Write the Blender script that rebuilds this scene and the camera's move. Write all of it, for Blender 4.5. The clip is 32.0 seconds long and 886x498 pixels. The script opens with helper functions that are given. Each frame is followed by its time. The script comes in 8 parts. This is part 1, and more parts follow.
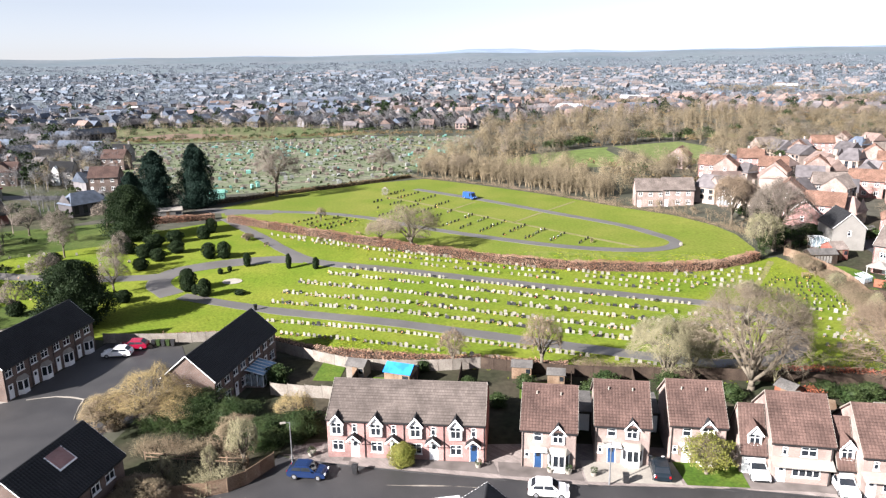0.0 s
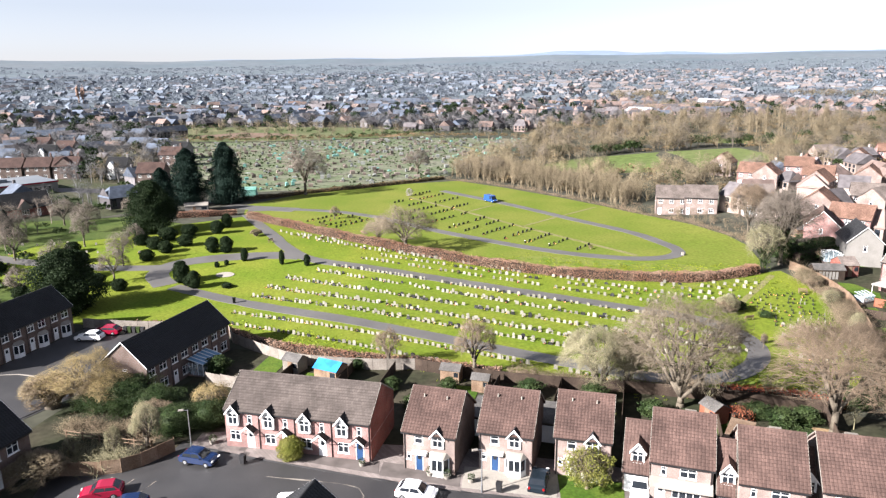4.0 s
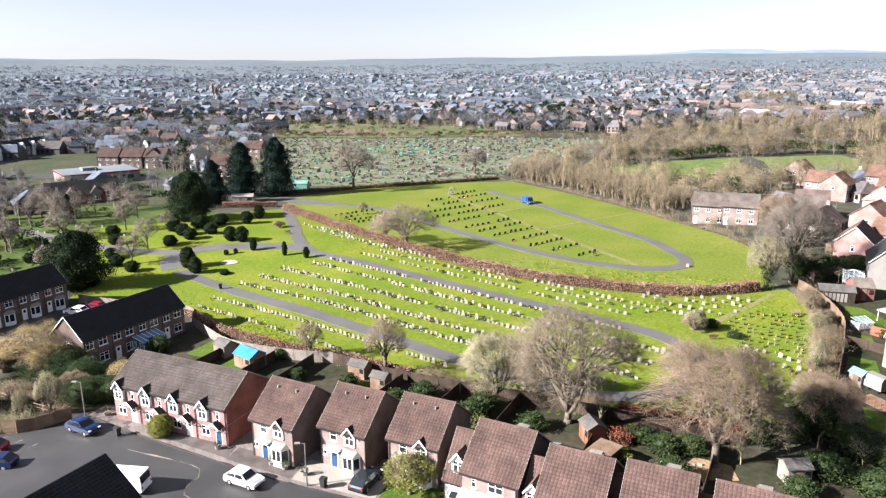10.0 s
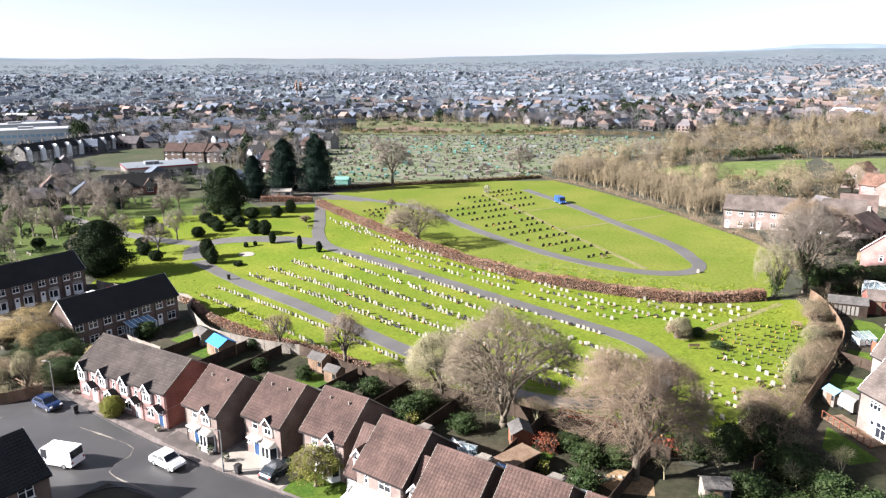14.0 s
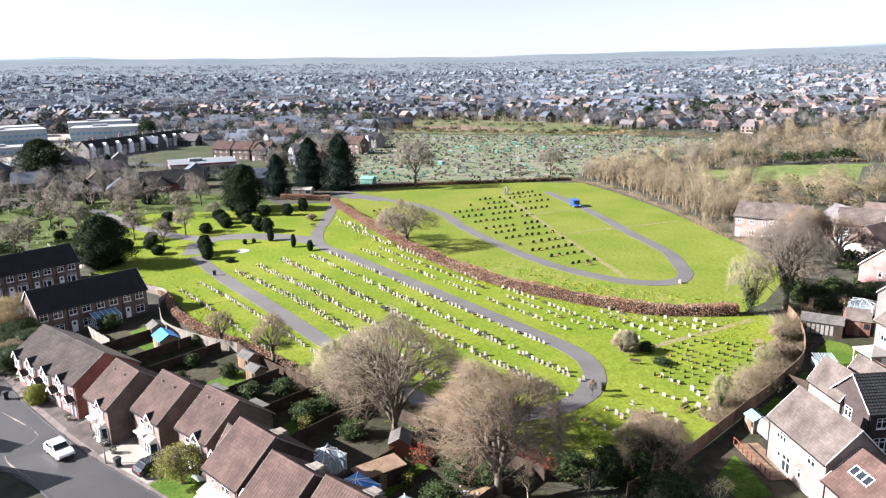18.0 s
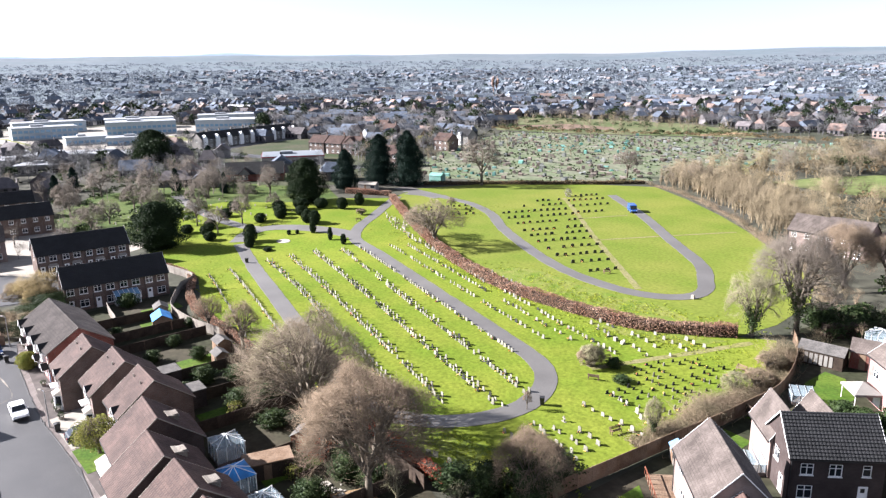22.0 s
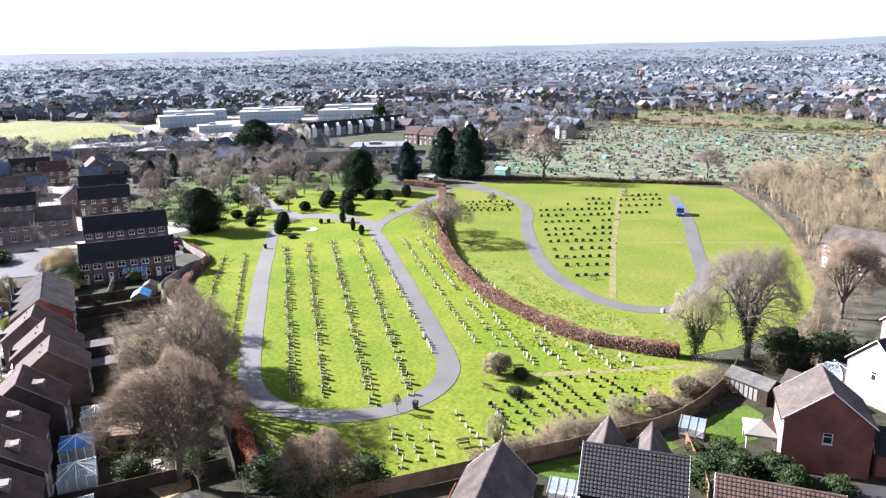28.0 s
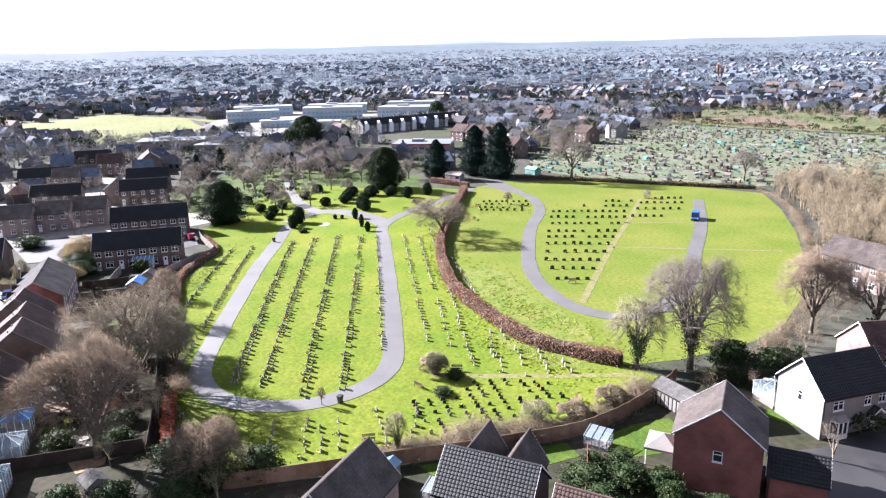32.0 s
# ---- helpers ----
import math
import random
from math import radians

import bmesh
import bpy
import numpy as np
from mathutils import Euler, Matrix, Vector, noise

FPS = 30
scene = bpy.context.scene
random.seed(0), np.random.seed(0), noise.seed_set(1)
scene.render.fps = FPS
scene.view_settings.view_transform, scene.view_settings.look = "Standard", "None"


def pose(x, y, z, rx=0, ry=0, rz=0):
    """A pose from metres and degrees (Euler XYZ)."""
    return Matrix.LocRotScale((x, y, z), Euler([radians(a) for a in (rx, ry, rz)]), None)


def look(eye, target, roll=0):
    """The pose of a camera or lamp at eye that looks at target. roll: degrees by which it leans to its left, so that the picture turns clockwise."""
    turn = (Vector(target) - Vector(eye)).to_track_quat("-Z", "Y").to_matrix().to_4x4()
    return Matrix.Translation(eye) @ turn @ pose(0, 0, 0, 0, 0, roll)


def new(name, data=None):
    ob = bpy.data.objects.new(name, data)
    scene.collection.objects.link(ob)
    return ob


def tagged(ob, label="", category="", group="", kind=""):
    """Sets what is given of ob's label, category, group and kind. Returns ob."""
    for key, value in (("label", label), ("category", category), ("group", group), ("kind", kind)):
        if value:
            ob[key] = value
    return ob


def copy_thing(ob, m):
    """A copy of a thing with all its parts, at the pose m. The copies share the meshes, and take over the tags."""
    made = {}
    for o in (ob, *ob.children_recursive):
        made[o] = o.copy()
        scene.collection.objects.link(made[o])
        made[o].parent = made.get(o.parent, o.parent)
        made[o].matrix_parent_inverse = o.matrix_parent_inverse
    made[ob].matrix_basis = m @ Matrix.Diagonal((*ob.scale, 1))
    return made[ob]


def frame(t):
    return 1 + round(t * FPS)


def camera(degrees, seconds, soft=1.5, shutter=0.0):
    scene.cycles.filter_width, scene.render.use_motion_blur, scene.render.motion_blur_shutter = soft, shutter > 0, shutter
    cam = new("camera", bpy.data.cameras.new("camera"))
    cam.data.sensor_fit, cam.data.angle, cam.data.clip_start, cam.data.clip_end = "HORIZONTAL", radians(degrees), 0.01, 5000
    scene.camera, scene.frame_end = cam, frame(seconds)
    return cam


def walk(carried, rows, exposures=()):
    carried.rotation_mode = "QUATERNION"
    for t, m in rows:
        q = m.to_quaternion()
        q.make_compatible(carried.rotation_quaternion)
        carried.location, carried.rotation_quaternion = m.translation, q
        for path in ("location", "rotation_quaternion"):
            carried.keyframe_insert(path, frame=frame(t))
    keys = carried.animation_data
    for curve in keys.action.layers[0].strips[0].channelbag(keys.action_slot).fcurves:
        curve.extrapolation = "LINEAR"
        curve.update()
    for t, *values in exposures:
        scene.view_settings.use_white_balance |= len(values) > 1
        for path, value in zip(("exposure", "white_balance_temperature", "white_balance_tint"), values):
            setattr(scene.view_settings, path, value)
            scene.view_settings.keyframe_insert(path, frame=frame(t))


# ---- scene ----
cam = camera(64.6, 32.0, soft=1.3)
METRES, EYE, TILT, LEAN, TURN = 165.0, 39.27, 0.0, 0.0, 0.0
ROWS = [
    (0.0, 0.0, 0.0, 0.0, -0.18, -14.38, 0.72),
    (0.5, 0.0159, -0.0003, -0.0004, 0.59, -14.32, 0.73),
    (1.0, 0.0316, -0.0004, -0.0007, 1.44, -14.29, 0.7),
    (1.5, 0.0473, -0.0002, -0.0008, 2.33, -14.27, 0.67),
    (2.0, 0.0629, 0.0001, -0.0009, 3.31, -14.22, 0.64),
    (2.5, 0.0782, 0.0006, -0.0009, 4.23, -14.19, 0.63),
    (3.0, 0.0935, 0.0015, -0.0008, 5.14, -14.16, 0.61),
    (3.5, 0.1083, 0.0026, -0.0007, 6.06, -14.15, 0.57),
    (5.5, 0.1677, 0.011, -0.001, 9.7, -14.13, 0.51),
    (6.0, 0.1819, 0.0136, -0.001, 10.58, -14.13, 0.5),
    (6.5, 0.1958, 0.0166, -0.001, 11.47, -14.13, 0.5),
    (7.0, 0.2101, 0.0199, -0.0009, 12.41, -14.15, 0.51),
    (7.5, 0.2244, 0.0237, -0.001, 13.35, -14.15, 0.47),
    (8.0, 0.2388, 0.0275, -0.0012, 14.29, -14.15, 0.45),
    (8.5, 0.2533, 0.0311, -0.0014, 15.19, -14.15, 0.43),
    (9.0, 0.2677, 0.0345, -0.0017, 16.06, -14.13, 0.44),
    (9.5, 0.2807, 0.0378, -0.0017, 16.88, -14.11, 0.41),
    (10.0, 0.2941, 0.0412, -0.0018, 17.76, -14.14, 0.37),
    (10.5, 0.307, 0.0446, -0.0018, 18.72, -14.15, 0.37),
    (11.0, 0.3195, 0.0486, -0.0019, 19.76, -14.15, 0.39),
    (11.5, 0.3318, 0.0528, -0.0018, 20.78, -14.17, 0.39),
    (12.0, 0.3441, 0.0573, -0.002, 21.7, -14.15, 0.4),
    (12.5, 0.3565, 0.0622, -0.0019, 22.59, -14.16, 0.43),
    (13.0, 0.3685, 0.0676, -0.002, 23.43, -14.21, 0.44),
    (13.5, 0.38, 0.0729, -0.0022, 24.21, -14.24, 0.5),
    (14.0, 0.3917, 0.0789, -0.0022, 25.0, -14.27, 0.59),
    (14.5, 0.404, 0.0856, -0.0021, 25.86, -14.29, 0.65),
    (16.5, 0.458, 0.1188, -0.0009, 29.25, -14.32, 0.78),
    (17.0, 0.4726, 0.1281, -0.0005, 30.03, -14.31, 0.84),
    (17.5, 0.4876, 0.1378, -0.0005, 30.93, -14.31, 0.84),
    (18.0, 0.5032, 0.1479, -0.0004, 31.97, -14.32, 0.85),
    (18.5, 0.5188, 0.1586, -0.0, 33.14, -14.32, 0.84),
    (19.0, 0.5344, 0.17, 0.0003, 34.37, -14.31, 0.84),
    (19.5, 0.5494, 0.1819, 0.0005, 35.93, -14.3, 0.78),
    (20.0, 0.5639, 0.194, 0.0006, 37.56, -14.32, 0.72),
    (20.5, 0.5783, 0.2055, 0.0005, 39.16, -14.34, 0.67),
    (21.0, 0.5918, 0.2161, 0.0007, 40.45, -14.38, 0.66),
    (21.5, 0.6046, 0.2269, 0.0008, 41.77, -14.42, 0.67),
    (22.0, 0.617, 0.2381, 0.0011, 43.13, -14.45, 0.67),
    (22.5, 0.6293, 0.2501, 0.0015, 44.41, -14.49, 0.68),
    (23.0, 0.6413, 0.2621, 0.0017, 45.5, -14.53, 0.69),
    (23.5, 0.6526, 0.2742, 0.0021, 46.52, -14.57, 0.71),
    (24.0, 0.6637, 0.2863, 0.0021, 47.65, -14.63, 0.74),
    (24.5, 0.6745, 0.2987, 0.0024, 48.9, -14.68, 0.77),
    (25.0, 0.6886, 0.3159, 0.0023, 50.39, -14.7, 0.79),
    (25.5, 0.6993, 0.3294, 0.0024, 51.37, -14.75, 0.85),
    (27.5, 0.736, 0.3841, 0.0031, 55.16, -14.94, 1.05),
    (28.0, 0.7446, 0.3975, 0.0033, 56.15, -15.01, 1.09),
    (28.5, 0.7528, 0.4103, 0.0036, 57.16, -15.08, 1.11),
    (29.0, 0.761, 0.4222, 0.0037, 58.16, -15.12, 1.13),
    (29.5, 0.7697, 0.4341, 0.0039, 59.08, -15.15, 1.11),
    (30.0, 0.7776, 0.4455, 0.0048, 59.88, -15.13, 1.12),
    (30.5, 0.7851, 0.457, 0.0052, 60.72, -15.13, 1.12),
    (31.0, 0.7929, 0.4689, 0.0058, 61.53, -15.13, 1.13),
    (31.5, 0.8012, 0.481, 0.0062, 62.29, -15.13, 1.14),
    (32.0, 0.8098, 0.4926, 0.0069, 62.97, -15.2, 1.16),
]
walk(cam, [(t, pose(0, 0, EYE, TILT, LEAN, TURN) @ pose(METRES * x, METRES * y, METRES * z, 90 + pitch, roll, yaw)) for t, x, y, z, yaw, pitch, roll in ROWS],
     [(0.0, 2.22, 6300, 13), (9.0, 2.28, 6290, 13), (20.0, 2.46, 6150, 14), (26.0, 2.57, 5980, 16), (32.0, 2.69, 5850, 19)])

# ---- light ----
SUN_ELEV, SUN_AZ = 28.0, 237.0
world = bpy.data.worlds.new("sky")
scene.world = world
world.use_nodes = True
wn = world.node_tree.nodes
sky = wn.new("ShaderNodeTexSky")
sky.sky_type = "NISHITA"
sky.sun_disc = False
sky.sun_elevation, sky.sun_rotation = radians(SUN_ELEV), radians(SUN_AZ)
sky.air_density, sky.dust_density, sky.ozone_density = 1.0, 0.4, 1.3
wn["Background"].inputs["Strength"].default_value = 0.0345
pale_sky = wn.new("ShaderNodeHueSaturation")
pale_sky.inputs["Saturation"].default_value = 0.36
world.node_tree.links.new(sky.outputs["Color"], pale_sky.inputs["Color"])
cool = wn.new("ShaderNodeMix")
cool.data_type, cool.blend_type = "RGBA", "MULTIPLY"
cool.inputs[0].default_value = 1.0
cool.inputs[7].default_value = (0.96, 0.985, 1.10, 1)
world.node_tree.links.new(pale_sky.outputs["Color"], cool.inputs[6])
world.node_tree.links.new(cool.outputs[2], wn["Background"].inputs["Color"])
sun_data = bpy.data.lights.new("sun", "SUN")
sun_data.energy, sun_data.angle, sun_data.color = 5.0, radians(0.5), (1.0, 0.95, 0.90)
sun = new("sun", sun_data)
_a = radians(SUN_AZ)
SUN_DIR = Vector((math.sin(_a) * math.cos(radians(SUN_ELEV)), math.cos(_a) * math.cos(radians(SUN_ELEV)), math.sin(radians(SUN_ELEV))))
sun.matrix_world = look(SUN_DIR * 300, (0, 0, 0))


# ---- materials ----
KEY = 0.63


def deep(c):
    """Base colours of all but white paint, a little below the catalogue values."""
    return c if max(c) > 0.58 else tuple(v * KEY for v in c)


def mat(name, c1, c2, rough=0.8, s1=0.4, s2=6.0, bump=0.15, metal=0.0, fine=0.35, rand=0.0, island=0.0, dist=0.05):
    """Two colours mixed by a broad noise, broken by a fine one, with relief of the fine one."""
    c1, c2 = deep(c1), deep(c2)
    m = bpy.data.materials.new(name)
    m.use_nodes = True
    n, l = m.node_tree.nodes, m.node_tree.links
    p = n["Principled BSDF"]
    p.inputs["Roughness"].default_value, p.inputs["Metallic"].default_value = rough, metal
    if rough >= 0.84:
        p.inputs["Specular IOR Level"].default_value = 0.12
    pos = n.new("ShaderNodeNewGeometry")
    a, b = n.new("ShaderNodeTexNoise"), n.new("ShaderNodeTexNoise")
    a.inputs["Scale"].default_value, b.inputs["Scale"].default_value = s1, s2
    a.inputs["Detail"].default_value, b.inputs["Detail"].default_value = 4, 3
    for t in (a, b):
        l.new(pos.outputs["Position"], t.inputs["Vector"])
    ramp = n.new("ShaderNodeMapRange")
    ramp.inputs["From Min"].default_value, ramp.inputs["From Max"].default_value = 0.35, 0.65
    l.new(a.outputs["Fac"], ramp.inputs["Value"])
    mix = n.new("ShaderNodeMix")
    mix.data_type = "RGBA"
    mix.inputs[6].default_value, mix.inputs[7].default_value = (*c1, 1), (*c2, 1)
    l.new(ramp.outputs["Result"], mix.inputs[0])
    gain = n.new("ShaderNodeMapRange")
    gain.inputs["From Min"].default_value, gain.inputs["From Max"].default_value = 0.25, 0.75
    gain.inputs["To Min"].default_value, gain.inputs["To Max"].default_value = 1 - fine, 1 + fine
    l.new(b.outputs["Fac"], gain.inputs["Value"])
    hsv = n.new("ShaderNodeHueSaturation")
    l.new(mix.outputs[2], hsv.inputs["Color"])
    value = gain.outputs["Result"]
    for amount, source in ((rand, "object"), (island, "island")):
        if amount:
            if source == "object":
                info = n.new("ShaderNodeObjectInfo").outputs["Random"]
            else:
                info = pos.outputs["Random Per Island"]
            r = n.new("ShaderNodeMapRange")
            r.inputs["To Min"].default_value, r.inputs["To Max"].default_value = 1 - amount, 1 + amount
            l.new(info, r.inputs["Value"])
            mul = n.new("ShaderNodeMath")
            mul.operation = "MULTIPLY"
            l.new(value, mul.inputs[0])
            l.new(r.outputs["Result"], mul.inputs[1])
            value = mul.outputs[0]
    l.new(value, hsv.inputs["Value"])
    l.new(hsv.outputs["Color"], p.inputs["Base Color"])
    if bump:
        bn = n.new("ShaderNodeBump")
        bn.inputs["Strength"].default_value, bn.inputs["Distance"].default_value = bump, dist
        l.new(b.outputs["Fac"], bn.inputs["Height"])
        l.new(bn.outputs["Normal"], p.inputs["Normal"])
    return m


def leafy(m, amount=0.3):
    """Lets part of the light through thin leaves."""
    p = m.node_tree.nodes["Principled BSDF"]
    p.inputs["Specular IOR Level"].default_value = 0.12
    tr = m.node_tree.nodes.new("ShaderNodeBsdfTranslucent")
    mx = m.node_tree.nodes.new("ShaderNodeMixShader")
    mx.inputs[0].default_value = amount
    link = p.inputs["Base Color"].links[0]
    m.node_tree.links.new(link.from_socket, tr.inputs["Color"])
    m.node_tree.links.new(p.outputs[0], mx.inputs[1])
    m.node_tree.links.new(tr.outputs[0], mx.inputs[2])
    m.node_tree.links.new(mx.outputs[0], m.node_tree.nodes["Material Output"].inputs["Surface"])
    return m


def coursed(name, c1, c2, mortar, wide, high, rough=0.85, slope=1.0, gap=0.012, bump=0.4, dirt=(0.5, 0.3)):
    """Bricks or tiles in courses, by the object's own axes; slope stretches the height for a pitched roof."""
    c1, c2, mortar = deep(c1), deep(c2), deep(mortar)
    m = bpy.data.materials.new(name)
    m.use_nodes = True
    n, l = m.node_tree.nodes, m.node_tree.links
    p = n["Principled BSDF"]
    p.inputs["Roughness"].default_value = rough
    p.inputs["Diffuse Roughness"].default_value = 0.35
    p.inputs["Specular IOR Level"].default_value = 0.08
    tc = n.new("ShaderNodeTexCoord")
    sep, com = n.new("ShaderNodeSeparateXYZ"), n.new("ShaderNodeCombineXYZ")
    l.new(tc.outputs["Object"], sep.inputs[0])
    add = n.new("ShaderNodeMath")
    l.new(sep.outputs["X"], add.inputs[0])
    if slope == 1.0:
        l.new(sep.outputs["Y"], add.inputs[1])
    else:
        add.inputs[1].default_value = 0.0
    mul = n.new("ShaderNodeMath")
    mul.operation = "MULTIPLY"
    mul.inputs[1].default_value = slope
    l.new(sep.outputs["Z"], mul.inputs[0])
    l.new(add.outputs[0], com.inputs["X"])
    l.new(mul.outputs[0], com.inputs["Y"])
    br = n.new("ShaderNodeTexBrick")
    br.inputs["Scale"].default_value = 1.0
    br.inputs["Brick Width"].default_value, br.inputs["Row Height"].default_value = wide, high
    br.inputs["Mortar Size"].default_value = gap
    br.inputs["Color1"].default_value, br.inputs["Color2"].default_value, br.inputs["Mortar"].default_value = (*c1, 1), (*c2, 1), (*mortar, 1)
    l.new(com.outputs[0], br.inputs["Vector"])
    no = n.new("ShaderNodeTexNoise")
    no.inputs["Scale"].default_value, no.inputs["Detail"].default_value = dirt[0], 6
    geo = n.new("ShaderNodeNewGeometry")
    l.new(geo.outputs["Position"], no.inputs["Vector"])
    g = n.new("ShaderNodeMapRange")
    g.inputs["From Min"].default_value, g.inputs["From Max"].default_value = 0.3, 0.7
    g.inputs["To Min"].default_value, g.inputs["To Max"].default_value = 1 - dirt[1], 1 + dirt[1]
    l.new(no.outputs["Fac"], g.inputs["Value"])
    hsv = n.new("ShaderNodeHueSaturation")
    l.new(br.outputs["Color"], hsv.inputs["Color"])
    l.new(g.outputs["Result"], hsv.inputs["Value"])
    l.new(hsv.outputs["Color"], p.inputs["Base Color"])
    bn = n.new("ShaderNodeBump")
    bn.inputs["Strength"].default_value, bn.inputs["Distance"].default_value = bump, 0.02
    bn.invert = True
    l.new(br.outputs["Fac"], bn.inputs["Height"])
    l.new(bn.outputs["Normal"], p.inputs["Normal"])
    return m


M_GROUND = mat("rough_grass", (0.058, 0.064, 0.042), (0.09, 0.085, 0.068), 0.95, 0.012, 0.35, 0.4, dist=0.2)
M_LAWN = mat("mown_lawn", (0.13, 0.19, 0.02), (0.19, 0.222, 0.031), 0.95, 0.09, 2.2, 0.6, fine=0.3, dist=0.09)
M_UPLAWN = mat("mown_field", (0.132, 0.182, 0.026), (0.188, 0.208, 0.042), 0.95, 0.06, 1.6, 0.5, fine=0.24, dist=0.08)
M_GARDEN = mat("garden_lawn", (0.055, 0.115, 0.012), (0.10, 0.15, 0.02), 0.95, 0.3, 3.0, 0.5)
M_ROUGH = mat("rough_graveyard_grass", (0.05, 0.085, 0.014), (0.095, 0.125, 0.03), 0.95, 0.12, 1.5, 0.5)
M_FIELD = mat("playing_field", (0.17, 0.19, 0.055), (0.21, 0.21, 0.075), 0.95, 0.02, 0.4, 0.3)
M_MEADOW = mat("meadow_grass", (0.12, 0.165, 0.045), (0.165, 0.19, 0.07), 0.95, 0.02, 0.4, 0.3)
for _m in (M_LAWN, M_UPLAWN):
    _m.node_tree.nodes["Principled BSDF"].inputs["Specular IOR Level"].default_value = 0.04
# Soil tone is kept very dark: the gardens' shade is put into it.
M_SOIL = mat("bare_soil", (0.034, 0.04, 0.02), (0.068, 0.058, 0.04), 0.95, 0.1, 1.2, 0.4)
M_PLAY = mat("trodden_earth", (0.30, 0.20, 0.11), (0.38, 0.27, 0.16), 0.95, 0.5, 3.0, 0.3)
M_PLOT = mat("allotment_soil", (0.13, 0.165, 0.085), (0.185, 0.19, 0.135), 0.95, 0.06, 0.4, 0.4)
M_SCRUB = mat("brown_scrub_twigs", (0.30, 0.225, 0.155), (0.21, 0.175, 0.11), 0.9, 0.3, 5.0, 0.0, island=0.3)
M_HAZEL = mat("tan_hazel_twigs", (0.40, 0.31, 0.15), (0.30, 0.235, 0.12), 0.9, 0.5, 5.0, 0.0, island=0.25)
M_ASPHALT = mat("worn_asphalt", (0.026, 0.025, 0.026), (0.043, 0.041, 0.041), 0.6, 0.25, 9.0, 0.25, fine=0.18)
M_PATH = mat("cemetery_tarmac", (0.084, 0.077, 0.068), (0.112, 0.104, 0.093), 0.62, 0.2, 5.0, 0.25, fine=0.15)
M_WORN = mat("worn_grass_path", (0.19, 0.19, 0.06), (0.23, 0.21, 0.10), 0.95, 0.3, 2.5, 0.3)
for _m, _i in ((M_ASPHALT, 1.55), (M_PATH, 1.75)):
    _m.node_tree.nodes["Principled BSDF"].inputs["Specular IOR Level"].default_value = 0.6
    _m.node_tree.nodes["Principled BSDF"].inputs["IOR"].default_value = _i
M_PAVE = coursed("block_paving", (0.31, 0.265, 0.245), (0.24, 0.205, 0.19), (0.15, 0.13, 0.12), 0.22, 0.11)
M_PALE = mat("pale_concrete", (0.40, 0.37, 0.32), (0.33, 0.30, 0.26), 0.9, 0.6, 7.0, 0.15, fine=0.15)
M_WHITE = mat("white_upvc", (0.78, 0.78, 0.77), (0.70, 0.70, 0.68), 0.35, 0.8, 6.0, 0.02, fine=0.06)
M_RENDER = mat("cream_render", (0.31, 0.295, 0.27), (0.26, 0.248, 0.226), 0.85, 0.5, 5.0, 0.1, fine=0.1)
M_PINK = coursed("pink_brick", (0.46, 0.225, 0.20), (0.385, 0.18, 0.158), (0.43, 0.35, 0.33), 0.225, 0.075)
M_BUFF = coursed("buff_brick", (0.35, 0.25, 0.218), (0.29, 0.205, 0.178), (0.37, 0.325, 0.295), 0.225, 0.075)
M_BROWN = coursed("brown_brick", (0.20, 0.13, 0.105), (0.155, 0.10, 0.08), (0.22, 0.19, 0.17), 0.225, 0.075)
# Near-black brick: part of its tone is wall shade put into the colour.
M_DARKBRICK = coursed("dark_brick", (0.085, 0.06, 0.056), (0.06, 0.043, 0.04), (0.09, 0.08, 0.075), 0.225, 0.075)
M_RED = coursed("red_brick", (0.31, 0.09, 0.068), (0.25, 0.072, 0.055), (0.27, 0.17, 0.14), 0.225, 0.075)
M_ROOF = {
    "grey": coursed("grey_brown_tiles", (0.20, 0.168, 0.15), (0.152, 0.127, 0.113), (0.10, 0.083, 0.074), 0.30, 0.34, 0.8, 1.6, 0.012, 0.35),
    "brown": coursed("red_brown_tiles", (0.148, 0.092, 0.076), (0.108, 0.067, 0.056), (0.08, 0.052, 0.043), 0.30, 0.34, 0.8, 1.6, 0.012, 0.35),
    "dark": coursed("dark_slate_tiles", (0.027, 0.027, 0.029), (0.019, 0.019, 0.021), (0.010, 0.012, 0.012), 0.30, 0.30, 0.75, 1.6, 0.022, 0.6),
    "russet": coursed("russet_tiles", (0.30, 0.185, 0.14), (0.23, 0.135, 0.10), (0.1, 0.06, 0.045), 0.30, 0.30, 0.8, 1.6, 0.022, 0.6),
}
M_ROOF["dark"].node_tree.nodes["Principled BSDF"].inputs["Specular IOR Level"].default_value = 0.35
M_ROOF["dark"].node_tree.nodes["Principled BSDF"].inputs["Roughness"].default_value = 0.68
M_ROOF["grey"].node_tree.nodes["Principled BSDF"].inputs["Diffuse Roughness"].default_value = 1.0
M_ROOF["brown"].node_tree.nodes["Principled BSDF"].inputs["Specular IOR Level"].default_value = 0.22
M_BULBS = mat("bulb_greens", (0.115, 0.175, 0.018), (0.20, 0.215, 0.05), 0.9, 0.35, 3.0, 0.6, fine=0.3, dist=0.12)
M_GLASS = mat("window_glass", (0.02, 0.025, 0.03), (0.03, 0.035, 0.045), 0.06, 0.5, 1.0, 0.0, fine=0.1)
M_CLEAR = bpy.data.materials.new("conservatory_glass")
M_CLEAR.use_nodes = True
_p = M_CLEAR.node_tree.nodes["Principled BSDF"]
_p.inputs["Base Color"].default_value = (0.45, 0.55, 0.6, 1)
_p.inputs["Roughness"].default_value = 0.08
_p.inputs["Alpha"].default_value = 0.3
